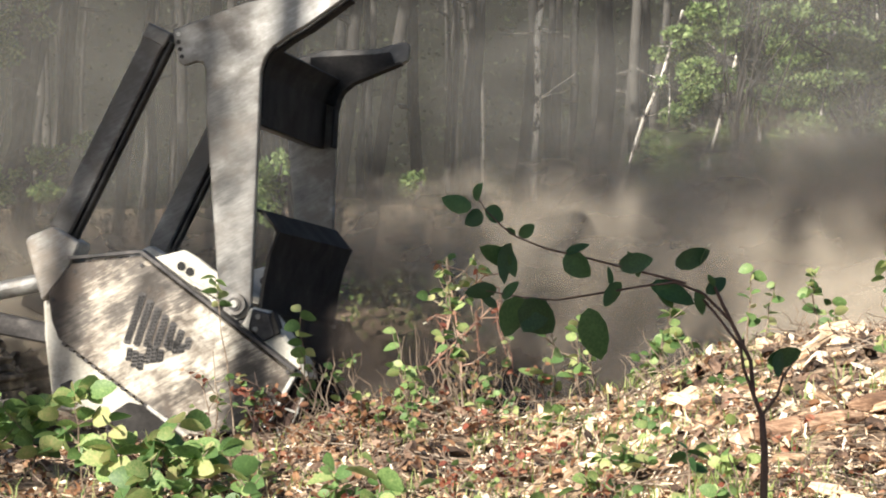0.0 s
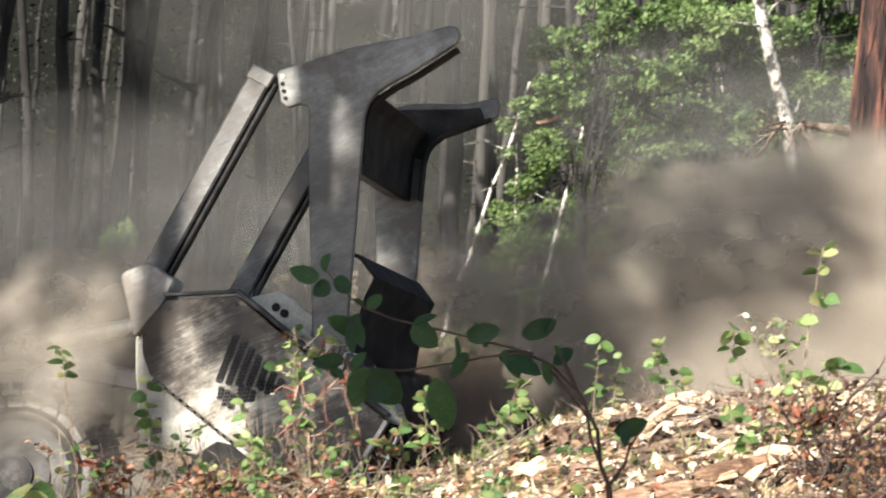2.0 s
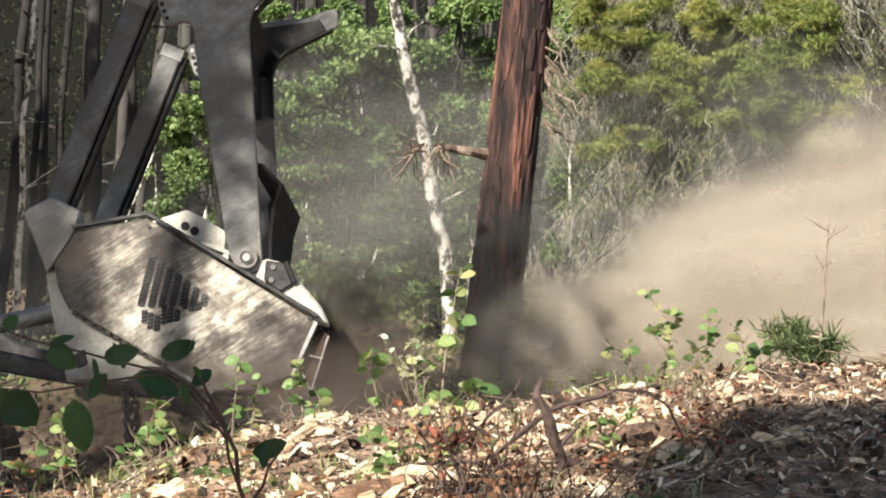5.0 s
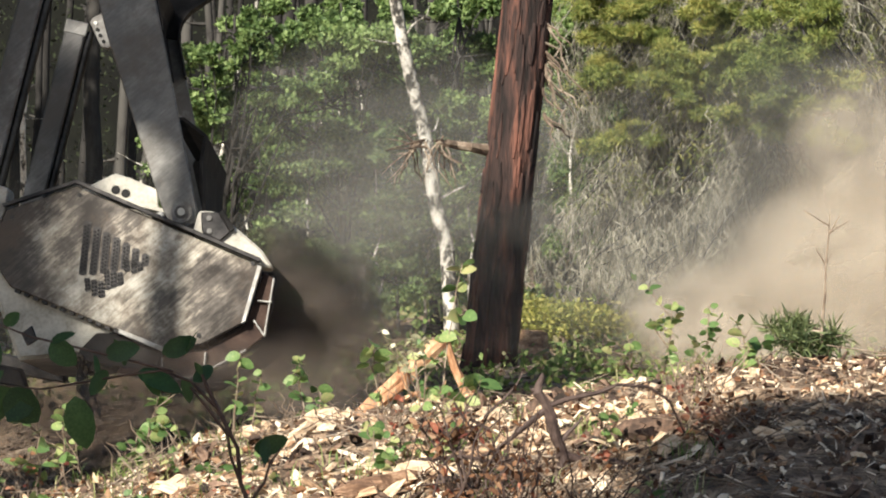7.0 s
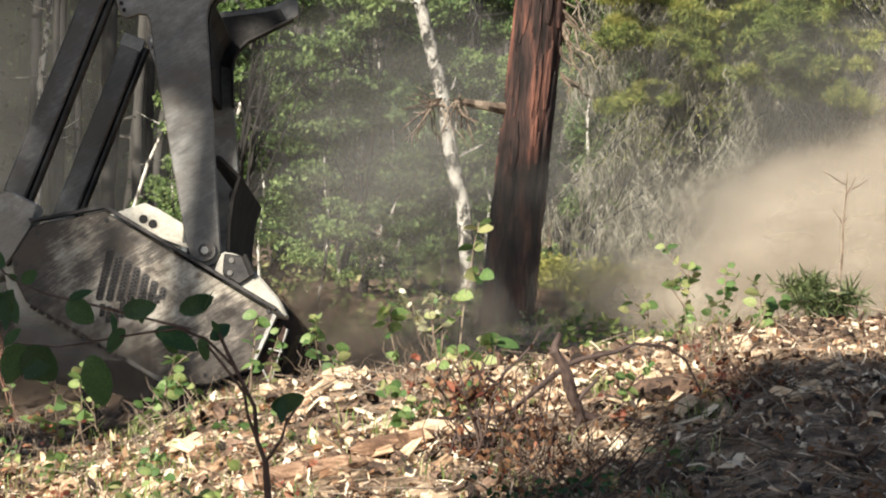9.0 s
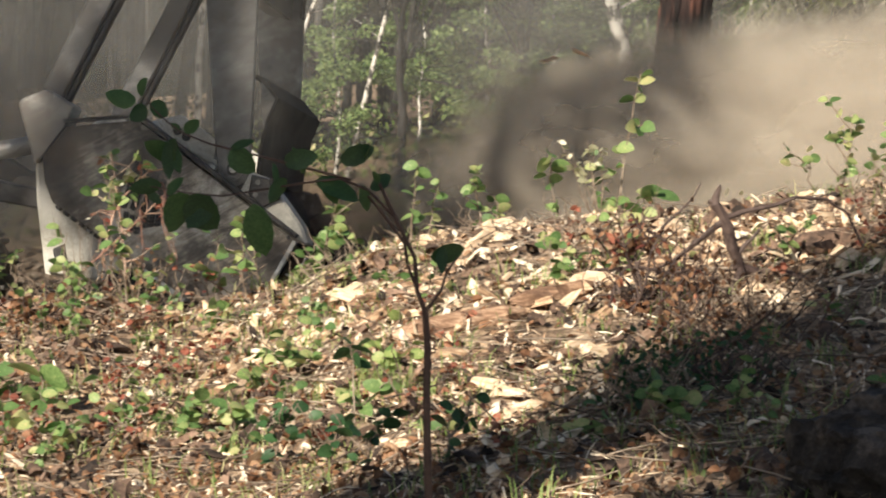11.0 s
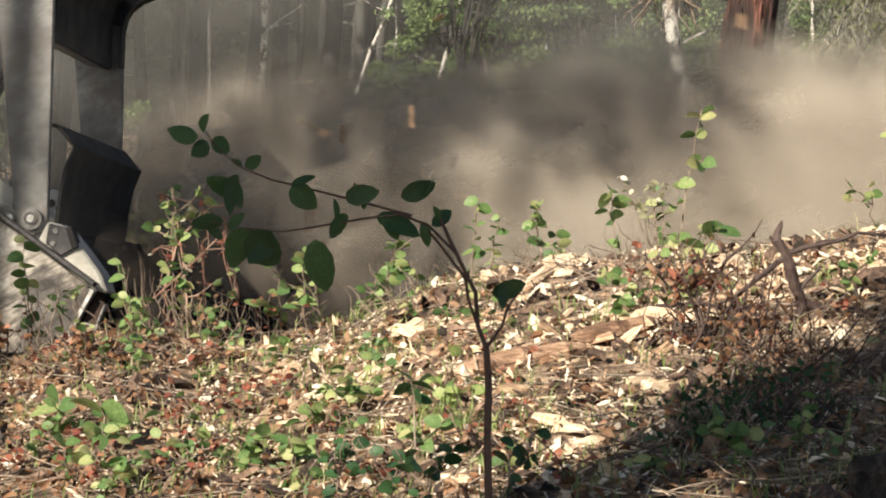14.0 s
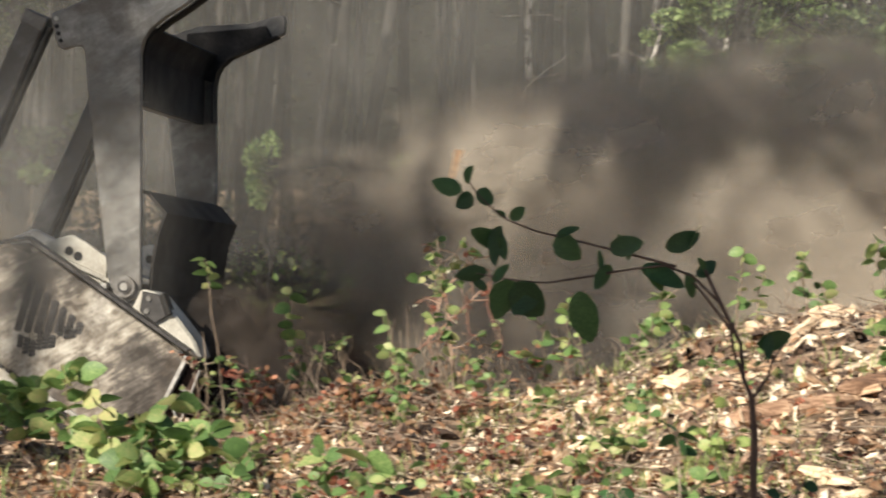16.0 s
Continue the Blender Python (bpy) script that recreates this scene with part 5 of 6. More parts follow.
def build_seedling_pine():
    ob = empty("seedling_pine")
    d = 14.5
    foot = spot(2395, 500, d)
    foot.z = height(foot.x, d) - 0.02
    rng = random.Random(9)
    st = Pile()
    top = spot(2425, 215, d)
    st.limb(bent(foot, top, 8, 0.02, 2), [0.012, 0.011, 0.01, 0.009, 0.008, 0.006, 0.005, 0.004, 0.002], 6)
    pts = []
    for i in range(16):
        a = foot.lerp(top, rng.uniform(0.1, 0.5))
        e = a + Vector((rng.uniform(-0.3, 0.12), rng.uniform(-0.2, 0.2), rng.uniform(-0.02, 0.16)))
        st.limb(bent(a, e, 3, 0.01, i), [0.005, 0.004, 0.003, 0.002], 4)
        for j in range(100):
            c = a.lerp(e, rng.uniform(0.25, 1))
            pts.append((c.x + rng.gauss(0, 0.02), c.y + rng.gauss(0, 0.02), c.z + rng.gauss(0, 0.02)))
    for i in range(5):
        a = foot.lerp(top, rng.uniform(0.5, 0.95))
        st.limb(bent(a, a + Vector((rng.uniform(-0.15, 0.15), 0, rng.uniform(0.02, 0.15))), 3, 0.01, i), [0.004, 0.003, 0.002, 0.001], 4)
    st.ob("stem", TWIG, ob)
    scatter_leaves("needles", np.array(pts), 0.095, DARKNEEDLE, ob, 3, 0.09)
    tagged(ob, "small green pine seedling beside a bare twig", "seedling")


def build_far_litter():
    """Chips, leaves and low growth on the ground behind the crest."""
    rng = random.Random(44)
    chips, pts = Pile(), []
    for i in range(6000):
        y = rng.uniform(13.8, 25)
        x = rng.uniform(-0.2 * y, 0.36 * y)
        vs, fs = chip_data(rng, rng.uniform(0.05, 0.22), rng.uniform(0.02, 0.06), 0.02)
        m = lay(rng, x, y, 0.3, 0.01)
        chips.add([m @ v for v in vs], fs)
        if x > 2 and y > 16:
            for j in range(3):
                pts.append((x + rng.gauss(0, 0.15), y + rng.gauss(0, 0.15), height(x, y) + abs(rng.gauss(0, 0.07))))
    tagged(chips.ob("scattered_wood", TWIG), "grey-brown broken wood scattered behind the crest", "wood debris", kind="stuff")
    tagged(scatter_leaves("low_growth", np.array(pts), 0.07, GRASS, None, 15), "low yellow-green growth on the clearing", "undergrowth", kind="stuff")


build_litter()
build_far_litter()
build_sapling()
build_snag()
build_dark_stump()
for k, (b0, e0, b1, e1, r, m, label) in enumerate(((1807, 665, 1912, 650, 0.02, CHIP, "pale split branch lying in wood chips"), (1369, 843, 1532, 833, 0.017, CHIP, "pale split branch lying in wood chips"), (1290, 800, 1530, 752, 0.05, LOGBARK, "reddish brown log half buried in litter"), (1500, 735, 1660, 700, 0.04, LOGBARK, "reddish brown log half buried in litter"), (1210, 740, 1360, 690, 0.034, LOGBARK, "reddish brown log half buried in litter"), (2010, 640, 2240, 600, 0.055, BARKBIT, "dark decayed log lying in shade"), (590, 735, 800, 722, 0.035, LOGBARK, "brown log end among dry leaves"), (1640, 640, 1780, 615, 0.03, LOGBARK, "reddish brown log half buried in litter"),
                                                   (1773, 955, 1858, 918, 0.017, TWIG, "grey broken branch lying in shade"), (1090, 800, 1190, 770, 0.016, CHIP, "pale split branch lying in wood chips"), (1480, 700, 1590, 672, 0.018, CHIP, "pale split branch lying in wood chips"))):
    build_log(b0, e0, b1, e1, r, m, 70 + k, label)
# twig tangles whose dark bark colour also deepens the shade of this corner
build_brush(1790, 740, 100, 190, 46, 1, "dark tangle of twigs with shrivelled brown leaves", DARKBARK, DRYLEAF)
build_brush(1900, 800, 130, 150, 50, 6, "dark tangle of twigs with shrivelled brown leaves", DARKBARK, DRYLEAF)
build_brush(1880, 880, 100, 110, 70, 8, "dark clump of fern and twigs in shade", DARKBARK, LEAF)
build_brush(1755, 915, 60, 110, 60, 2, "dark green low clump of fern and twigs", TWIG, LEAF)
build_brush(2230, 610, 130, 60, 70, 3, "brown heap of dry needles and twigs", TWIG, DRYLEAF)
build_brush(840, 720, 60, 130, 40, 4, "pinkish dry twigs with yellowing leaves", TWIG, DRYLEAF)
build_brush(640, 770, 110, 60, 70, 5, "heap of dry brown leaves and twigs", TWIG, DRYLEAF)
for k, (b, e, w, h, n) in enumerate(((950, 725, 40, 120, 14), (1180, 690, 70, 100, 26), (1600, 610, 80, 110, 24), (1690, 640, 70, 120, 30), (2150, 570, 80, 130, 34), (560, 745, 60, 150, 26), (760, 720, 60, 170, 30), (1400, 620, 80, 70, 22), (1850, 800, 120, 120, 40), (1950, 760, 140, 110, 50))):
    build_brush(b, e, w, h, n, 40 + k, "thin bare twigs standing among the litter")
build_seedling_pine()


def build_dry_bush():
    """A withered bush: two stems, drooping pinkish twigs, a few pale and orange leaves."""
    rng = random.Random(83)
    ob = empty("withered_bush")
    d = floor_spot(760, 722).y
    S = lambda b, e, o=0.0: spot(b, e, d + o)
    foot = S(689, 722)
    foot.z = height(foot.x, foot.y) - 0.01
    stems = [[foot, S(725, 680), S(770, 640), S(830, 585), S(858, 556), S(884, 530)], [S(822, 735), S(816, 650), S(810, 585), S(800, 520), S(792, 458)], [S(775, 638), S(790, 590), S(800, 548), S(840, 505), S(858, 488)]]
    for p in stems:
        data_ob("stem", *tube_data(p, [0.006 * (1 - 0.13 * i) for i in range(len(p))], 6, 0.2, 3), REDTWIG, ob)
    for i in range(26):
        st = stems[i % 3]
        k = rng.randrange(1, len(st) - 1)
        a = st[k].lerp(st[k + 1], rng.random())
        mid = a + Vector((rng.uniform(-0.09, 0.13), rng.uniform(-0.08, 0.08), rng.uniform(-0.06, 0.08)))
        e = mid + Vector((rng.uniform(-0.07, 0.07), rng.uniform(-0.05, 0.05), rng.uniform(-0.34, 0.02)))
        data_ob("twig", *tube_data(bent(a, mid, 2, 0.008, i) + bent(mid, e, 3, 0.012, i + 40)[1:], [0.003, 0.0028, 0.0025, 0.0022, 0.0018, 0.001], 4), REDTWIG, ob)
        for q in range(2):
            w = rng.uniform(0, 6.28)
            put_leaf(ob, mid.lerp(e, rng.random()), Vector((math.cos(w), math.sin(w), rng.uniform(-0.8, 0.3))), rng.uniform(0.022, 0.05), rng.choice((REDLEAF, REDLEAF, PALELEAF, DRYLEAF)), 0.5, rng.uniform(-1, 1))
    for i in range(34):
        b, e = rng.gauss(812, 26), rng.gauss(492, 32)
        w = rng.uniform(0, 6.28)
        at = min((p for st in stems for p in st[2:]), key=lambda p: (p - S(b, e)).length)
        at = at.lerp(S(b, e), 0.45)
        put_leaf(ob, at, Vector((math.cos(w), math.sin(w), rng.uniform(-0.2, 0.6))), rng.uniform(0.04, 0.075), rng.choice((FRESH, FRESH, PALELEAF)), 0.62, rng.choice((-1, 1)) * rng.uniform(0.3, 1.3))
    tagged(ob, "withered bush with pinkish drooping twigs and few pale leaves", "bush")


def build_dead_shrub(b, e, tops, seed, label):
    """A fan of dark bare stems with side twigs and shrivelled brown leaves."""
    rng = random.Random(seed)
    ob = empty("dead_shrub")
    foot = floor_spot(b, e)
    for q, (b1, e1) in enumerate(tops):
        a = foot + Vector((rng.gauss(0, 0.05), rng.gauss(0, 0.05), -0.01))
        p = bent(a, spot(b1, e1, foot.y + rng.uniform(-0.1, 0.1)), 6, 0.018, seed + q)
        data_ob("stem", *tube_data(p, [0.0062, 0.0056, 0.005, 0.0045, 0.004, 0.003, 0.0018], 6, 0.2, q), DARKBARK, ob)
        for i in range(4):
            o = p[rng.randrange(2, 6)]
            t = o + Vector((rng.uniform(-0.12, 0.12), rng.uniform(-0.08, 0.08), rng.uniform(-0.03, 0.12)))
            data_ob("twig", *tube_data(bent(o, t, 3, 0.012, seed + i), [0.0032, 0.0028, 0.0022, 0.0012], 4), DARKBARK, ob)
            for r in range(3):
                w = rng.uniform(0, 6.28)
                put_leaf(ob, o.lerp(t, rng.random()), Vector((math.cos(w), math.sin(w), rng.uniform(-1.2, 0.1))), rng.uniform(0.025, 0.06), rng.choice((DRYLEAF, DRYLEAF, REDLEAF)), 0.5, rng.uniform(-1, 1))
    tagged(ob, label, "shrub")


build_dead_shrub(1735, 742, ((1650, 590), (1690, 560), (1722, 590), (1760, 540), (1790, 570), (1812, 640), (1670, 660)), 91, "dead shrub with dark bare stems and brown leaves")
build_dead_shrub(1830, 800, ((1770, 680), (1800, 640), (1845, 650), (1880, 690), (1905, 740)), 92, "dead shrub with dark bare stems and brown leaves")
build_dead_shrub(460, 775, ((425, 690), (450, 660), (480, 700), (510, 690)), 93, "low withered shrub with rust-coloured leaves")
build_dead_shrub(640, 765, ((600, 715), (640, 700), (680, 690), (720, 720)), 94, "low withered shrub with rust-coloured leaves")


def build_pale_sprig():
    """Slender stems with bleached cream leaves beside the snag."""
    rng = random.Random(57)
    ob = empty("pale_leaved_sprig")
    foot = floor_spot(1660, 585)
    for b, e in ((1612, 452), (1640, 430), (1668, 440), (1632, 478), (1588, 430)):
        p = bent(foot, spot(b, e, foot.y), 5, 0.012, b)
        data_ob("stem", *tube_data(p, [0.003, 0.0028, 0.0025, 0.002, 0.0018, 0.0014], 5), TWIG, ob)
        for i in range(9):
            w = rng.uniform(0, 6.28)
            put_leaf(ob, p[3].lerp(p[5], rng.random()), Vector((math.cos(w), math.sin(w), rng.uniform(-0.6, 0.5))), rng.uniform(0.025, 0.05), PALELEAF, 0.62, rng.choice((-1, 1)) * rng.uniform(0.3, 1.3))
    tagged(ob, "slender sprig with bleached cream leaves", "plant")


def build_cut_stump():
    """A low sawn stump beside the pine."""
    d = 22.0
    c = spot(1866, 465, d)
    c.z = height(c.x, d)
    top = spot(1866, 432, d).z - c.z
    ob = empty("cut_stump", Matrix.Translation(c))
    data_ob("trunk", *tube_data([(0, 0, -0.1), (0, 0, 0.04), (0, 0, top * 0.6), (0.01, 0, top)], [0.17, 0.14, 0.115, 0.11], 18, 0.1, 8), LOGBARK, ob, True)
    ring = [(0.01 + math.cos(i * 0.349) * 0.106, math.sin(i * 0.349) * 0.106, top + 0.001) for i in range(18)]
    data_ob("cut_face", ring, [tuple(range(18))], TORN, ob)
    tagged(ob, "low sawn stump with orange cut face", "stump")


def build_yellow_shrub():
    d = 23.6
    ob = empty("yellow_shrub")
    bl = [(spot(b, e, d + o), (0.3, 0.3, 0.16)) for b, e, o in ((1850, 405, 0), (1885, 398, 0.2), (1920, 412, -0.2), (1955, 408, 0.1), (2000, 420, 0.3), (1880, 425, 0))]
    st = Pile()
    for c, r in bl:
        st.limb(bent((c.x, c.y, height(c.x, c.y) - 0.05), c, 4, 0.03, 5), [0.012, 0.01, 0.008, 0.006, 0.003], 5)
    tagged(st.ob("stems", TWIG, ob), kind="stuff")
    scatter_leaves("foliage", cloud(bl, 3600, 9, 0.1), 0.05, FLOWERING, ob, 9)
    tagged(ob, "low shrub with bright yellow-green leaves", "shrub")


def build_torn_root():
    """Splintered orange root wood, torn up by the rotor; origin at its middle."""
    ob = empty("torn_root")
    for k, (p, r) in enumerate((([(-0.3, 0, -0.22), (-0.16, 0, -0.1), (-0.02, 0.02, 0.02), (0.12, 0, 0.16), (0.2, 0, 0.22)], 0.045), ([(0.17, 0, 0.2), (0.22, 0.03, 0.06), (0.3, 0.05, -0.1), (0.36, 0.05, -0.24)], 0.024), ([(-0.42, 0.02, -0.18), (-0.2, 0.03, -0.2), (0.1, 0.02, -0.18), (0.3, 0, -0.24)], 0.04))):
        data_ob("root", *tube_data(p, [r * (0.75, 1, 0.95, 0.8, 0.3)[i] for i in range(len(p))], 9, 0.45, k + 3), TORN, ob)
    rng = random.Random(14)
    for i in range(16):
        a = Vector((rng.uniform(-0.05, 0.22), rng.uniform(-0.05, 0.04), rng.uniform(-0.22, -0.02)))
        e = a + Vector((rng.uniform(-0.12, 0.12), rng.uniform(-0.06, 0.02), rng.uniform(0.02, 0.16)))
        data_ob("splinter", *tube_data([a, a.lerp(e, 0.5), e], [0.012, 0.009, 0.002], 4, 0.3, i), TORN, ob)
    return tagged(ob, "splintered orange root wood torn up at the crest", "root")


build_dry_bush()
build_pale_sprig()
build_cut_stump()
build_yellow_shrub()
torn_root = build_torn_root()

GREEN, YELLOW, RED = "small bright green seedling among wood chips", "slender stem with pale yellow-green leaves", "low twig with rust-red dry leaves"
PLANTS = [(545, 720, 532, 548, 10, 0.075, FRESH, GREEN, 0), (415, 720, 380, 490, 7, 0.06, FRESH, GREEN, 0), (455, 760, 440, 690, 16, 0.06, REDLEAF, RED, 4), (720, 700, 700, 585, 9, 0.07, FRESH, GREEN, 2), (820, 740, 790, 455, 26, 0.055, FRESH, YELLOW, 7),
          (990, 720, 975, 585, 12, 0.065, FRESH, YELLOW, 3), (1030, 720, 1020, 600, 10, 0.055, FRESH, YELLOW, 3), (970, 770, 985, 735, 8, 0.06, FRESH, GREEN, 2), (1150, 690, 1190, 540, 14, 0.06, FRESH, YELLOW, 4), (1110, 690, 1160, 600, 12, 0.055, FRESH, YELLOW, 4), (1230, 650, 1215, 610, 12, 0.05, FRESH, GREEN, 3),
          (1320, 620, 1335, 470, 7, 0.06, FRESH, GREEN, 0), (1345, 600, 1372, 500, 9, 0.05, FRESH, YELLOW, 0), (1450, 585, 1440, 525, 14, 0.055, FRESH, GREEN, 3), (1490, 575, 1470, 530, 10, 0.055, FRESH, GREEN, 2), (1690, 560, 1735, 310, 9, 0.075, FRESH, YELLOW, 2), (1660, 575, 1650, 430, 16, 0.05, FRESH, YELLOW, 6), (1600, 560, 1565, 490, 7, 0.075, FRESH, GREEN, 1),
          (1745, 600, 1745, 520, 9, 0.08, FRESH, GREEN, 1), (1675, 625, 1672, 590, 18, 0.055, REDLEAF, RED, 4), (1700, 590, 1700, 540, 9, 0.055, FRESH, GREEN, 2), (2110, 520, 2125, 380, 26, 0.05, FRESH, YELLOW, 7), (2060, 520, 2040, 440, 12, 0.05, FRESH, GREEN, 4), (2180, 520, 2190, 430, 22, 0.05, FRESH, GREEN, 5), (2150, 640, 2160, 560, 14, 0.05, REDLEAF, RED, 6), (2260, 520, 2270, 450, 16, 0.06, FRESH, GREEN, 4),
          (60, 860, 50, 710, 24, 0.075, FRESH, GREEN, 6), (150, 880, 130, 690, 22, 0.075, FRESH, GREEN, 6), (290, 890, 285, 770, 20, 0.075, FRESH, GREEN, 5), (-10, 840, 10, 700, 18, 0.075, FRESH, GREEN, 5), (210, 900, 200, 800, 16, 0.075, FRESH, GREEN, 4), (330, 900, 320, 830, 12, 0.075, FRESH, GREEN, 3), (600, 910, 592, 825, 5, 0.11, FRESH, GREEN, 0), (670, 920, 665, 830, 5, 0.11, FRESH, GREEN, 0), (375, 900, 370, 800, 12, 0.085, FRESH, GREEN, 3), (430, 920, 425, 850, 8, 0.085, FRESH, GREEN, 2), (250, 920, 245, 840, 14, 0.08, FRESH, GREEN, 4),
          (1225, 1000, 1215, 795, 5, 0.075, LEAF, "low sprig with dark oval leaves", 0), (1580, 700, 1575, 610, 9, 0.06, FRESH, GREEN, 2), (1290, 850, 1270, 800, 16, 0.05, GRASS, GREEN, 5), (1130, 860, 1110, 800, 16, 0.05, FRESH, GREEN, 5), (800, 880, 790, 840, 14, 0.06, REDLEAF, RED, 4), (1240, 940, 1235, 890, 14, 0.05, FRESH, GREEN, 4), (950, 960, 930, 890, 14, 0.055, FRESH, GREEN, 4), (700, 1000, 690, 920, 14, 0.06, FRESH, GREEN, 4), (620, 960, 610, 900, 14, 0.055, REDLEAF, RED, 4)]
WEED = "low dark green weed"
PLANTS += [(1090, 1035, 1080, 930, 12, 0.045, LEAF, WEED, 5), (1180, 1040, 1195, 950, 10, 0.045, LEAF, WEED, 5), (1250, 1040, 1245, 960, 10, 0.045, LEAF, WEED, 4), (1400, 1030, 1395, 930, 8, 0.05, LEAF, WEED, 4),
           (1010, 980, 1005, 900, 14, 0.05, FRESH, GREEN, 4), (840, 940, 835, 880, 12, 0.05, FRESH, GREEN, 4), (680, 960, 690, 900, 14, 0.05, REDLEAF, RED, 4), (890, 870, 880, 830, 16, 0.05, REDLEAF, RED, 5), (980, 850, 975, 810, 16, 0.05, REDLEAF, RED, 5), (640, 1000, 650, 950, 16, 0.05, REDLEAF, RED, 5), (1060, 900, 1065, 860, 14, 0.05, REDLEAF, RED, 5), (560, 800, 570, 740, 14, 0.05, REDLEAF, RED, 4)]


def build_tuft(b, e, h, n, seed):
    """A clump of fresh grass blades."""
    rng = random.Random(seed)
    c = floor_spot(b, e)
    k = c.y / FOCAL
    ob = empty("grass_tuft")
    for i in range(n):
        x, y = c.x + rng.gauss(0, 0.05), c.y + rng.gauss(0, 0.05)
        base = Vector((x, y, height(x, y) - 0.005))
        w = rng.uniform(0, 6.28)
        hh = h * k * rng.uniform(0.5, 1.1)
        lean = Vector((math.cos(w), math.sin(w), 0))
        side = Vector((-lean.y, lean.x, 0)) * 0.0032
        mid, tip = base + lean * hh * 0.2 + Vector((0, 0, hh * 0.65)), base + lean * hh * 0.7 + Vector((0, 0, hh))
        data_ob("blade", [base - side, base + side, mid + side * 0.8, mid - side * 0.8, tip], [(0, 1, 2, 3), (3, 2, 4)], GRASS, ob)
    tagged(ob, "clump of fresh green grass blades", "grass", group="grass clumps on the clearing")


for k, (b, e, h) in enumerate(((1290, 890, 70), (1250, 880, 60), (1330, 905, 55), (1150, 810, 45), (980, 770, 50), (1120, 700, 45), (1170, 690, 40), (890, 905, 50), (1010, 930, 45), (1960, 620, 40), (1790, 640, 35))):
    build_tuft(b, e, h, 26, 70 + k)
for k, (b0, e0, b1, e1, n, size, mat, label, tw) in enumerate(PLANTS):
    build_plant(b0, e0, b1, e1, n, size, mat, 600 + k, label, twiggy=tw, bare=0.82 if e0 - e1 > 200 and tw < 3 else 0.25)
rng = random.Random(31)
for k in range(115):
    b, e = rng.uniform(350, 2250), rng.uniform(640, 1040)
    mat, label = rng.choice(((FRESH, GREEN), (FRESH, YELLOW), (FRESH, GREEN), (REDLEAF, RED)))
    if b > 1500 and e > 700 and rng.random() < 0.6:
        continue
    hgt = rng.uniform(15, 60)
    build_plant(b, e, b + rng.uniform(-20, 20), e - hgt, rng.randint(6, 14), rng.uniform(0.03, 0.05), mat, 1000 + k, label, twiggy=3)

# ---- dust ----
def puff_mesh(seed):
    """A lumpy flattened ball whose rim attribute fades to nothing at its outline."""
    bm = bmesh.new()
    bmesh.ops.create_icosphere(bm, subdivisions=5, radius=1)
    rim = []
    for v in bm.verts:
        k = max(0.0, 1 - v.co.x ** 2 - v.co.z ** 2)
        rim.append(k * k * (3 - 2 * k))
        v.co *= 1 + 0.22 * noise.noise(v.co * 1.6 + Vector((seed * 7.3, 0, 0)))
    me = bpy.data.meshes.new("dust_puff")
    bm.to_mesh(me)
    bm.free()
    at = me.attributes.new("rim", "FLOAT", "POINT")
    for i, v in enumerate(me.vertices):
        at.data[i].value = rim[i]
    for p in me.polygons:
        p.use_smooth = True
    return me


PUFFS = []


def puff(parent, mesh, rows, size, material):
    """A puff that drifts: rows of (t, x, y, z)."""
    ob = new("dust_puff", mesh)
    if not mesh.materials:
        mesh.materials.append(material)
    ob.parent = parent
    ob.scale = size
    PUFFS.append((ob, rows))
    return ob


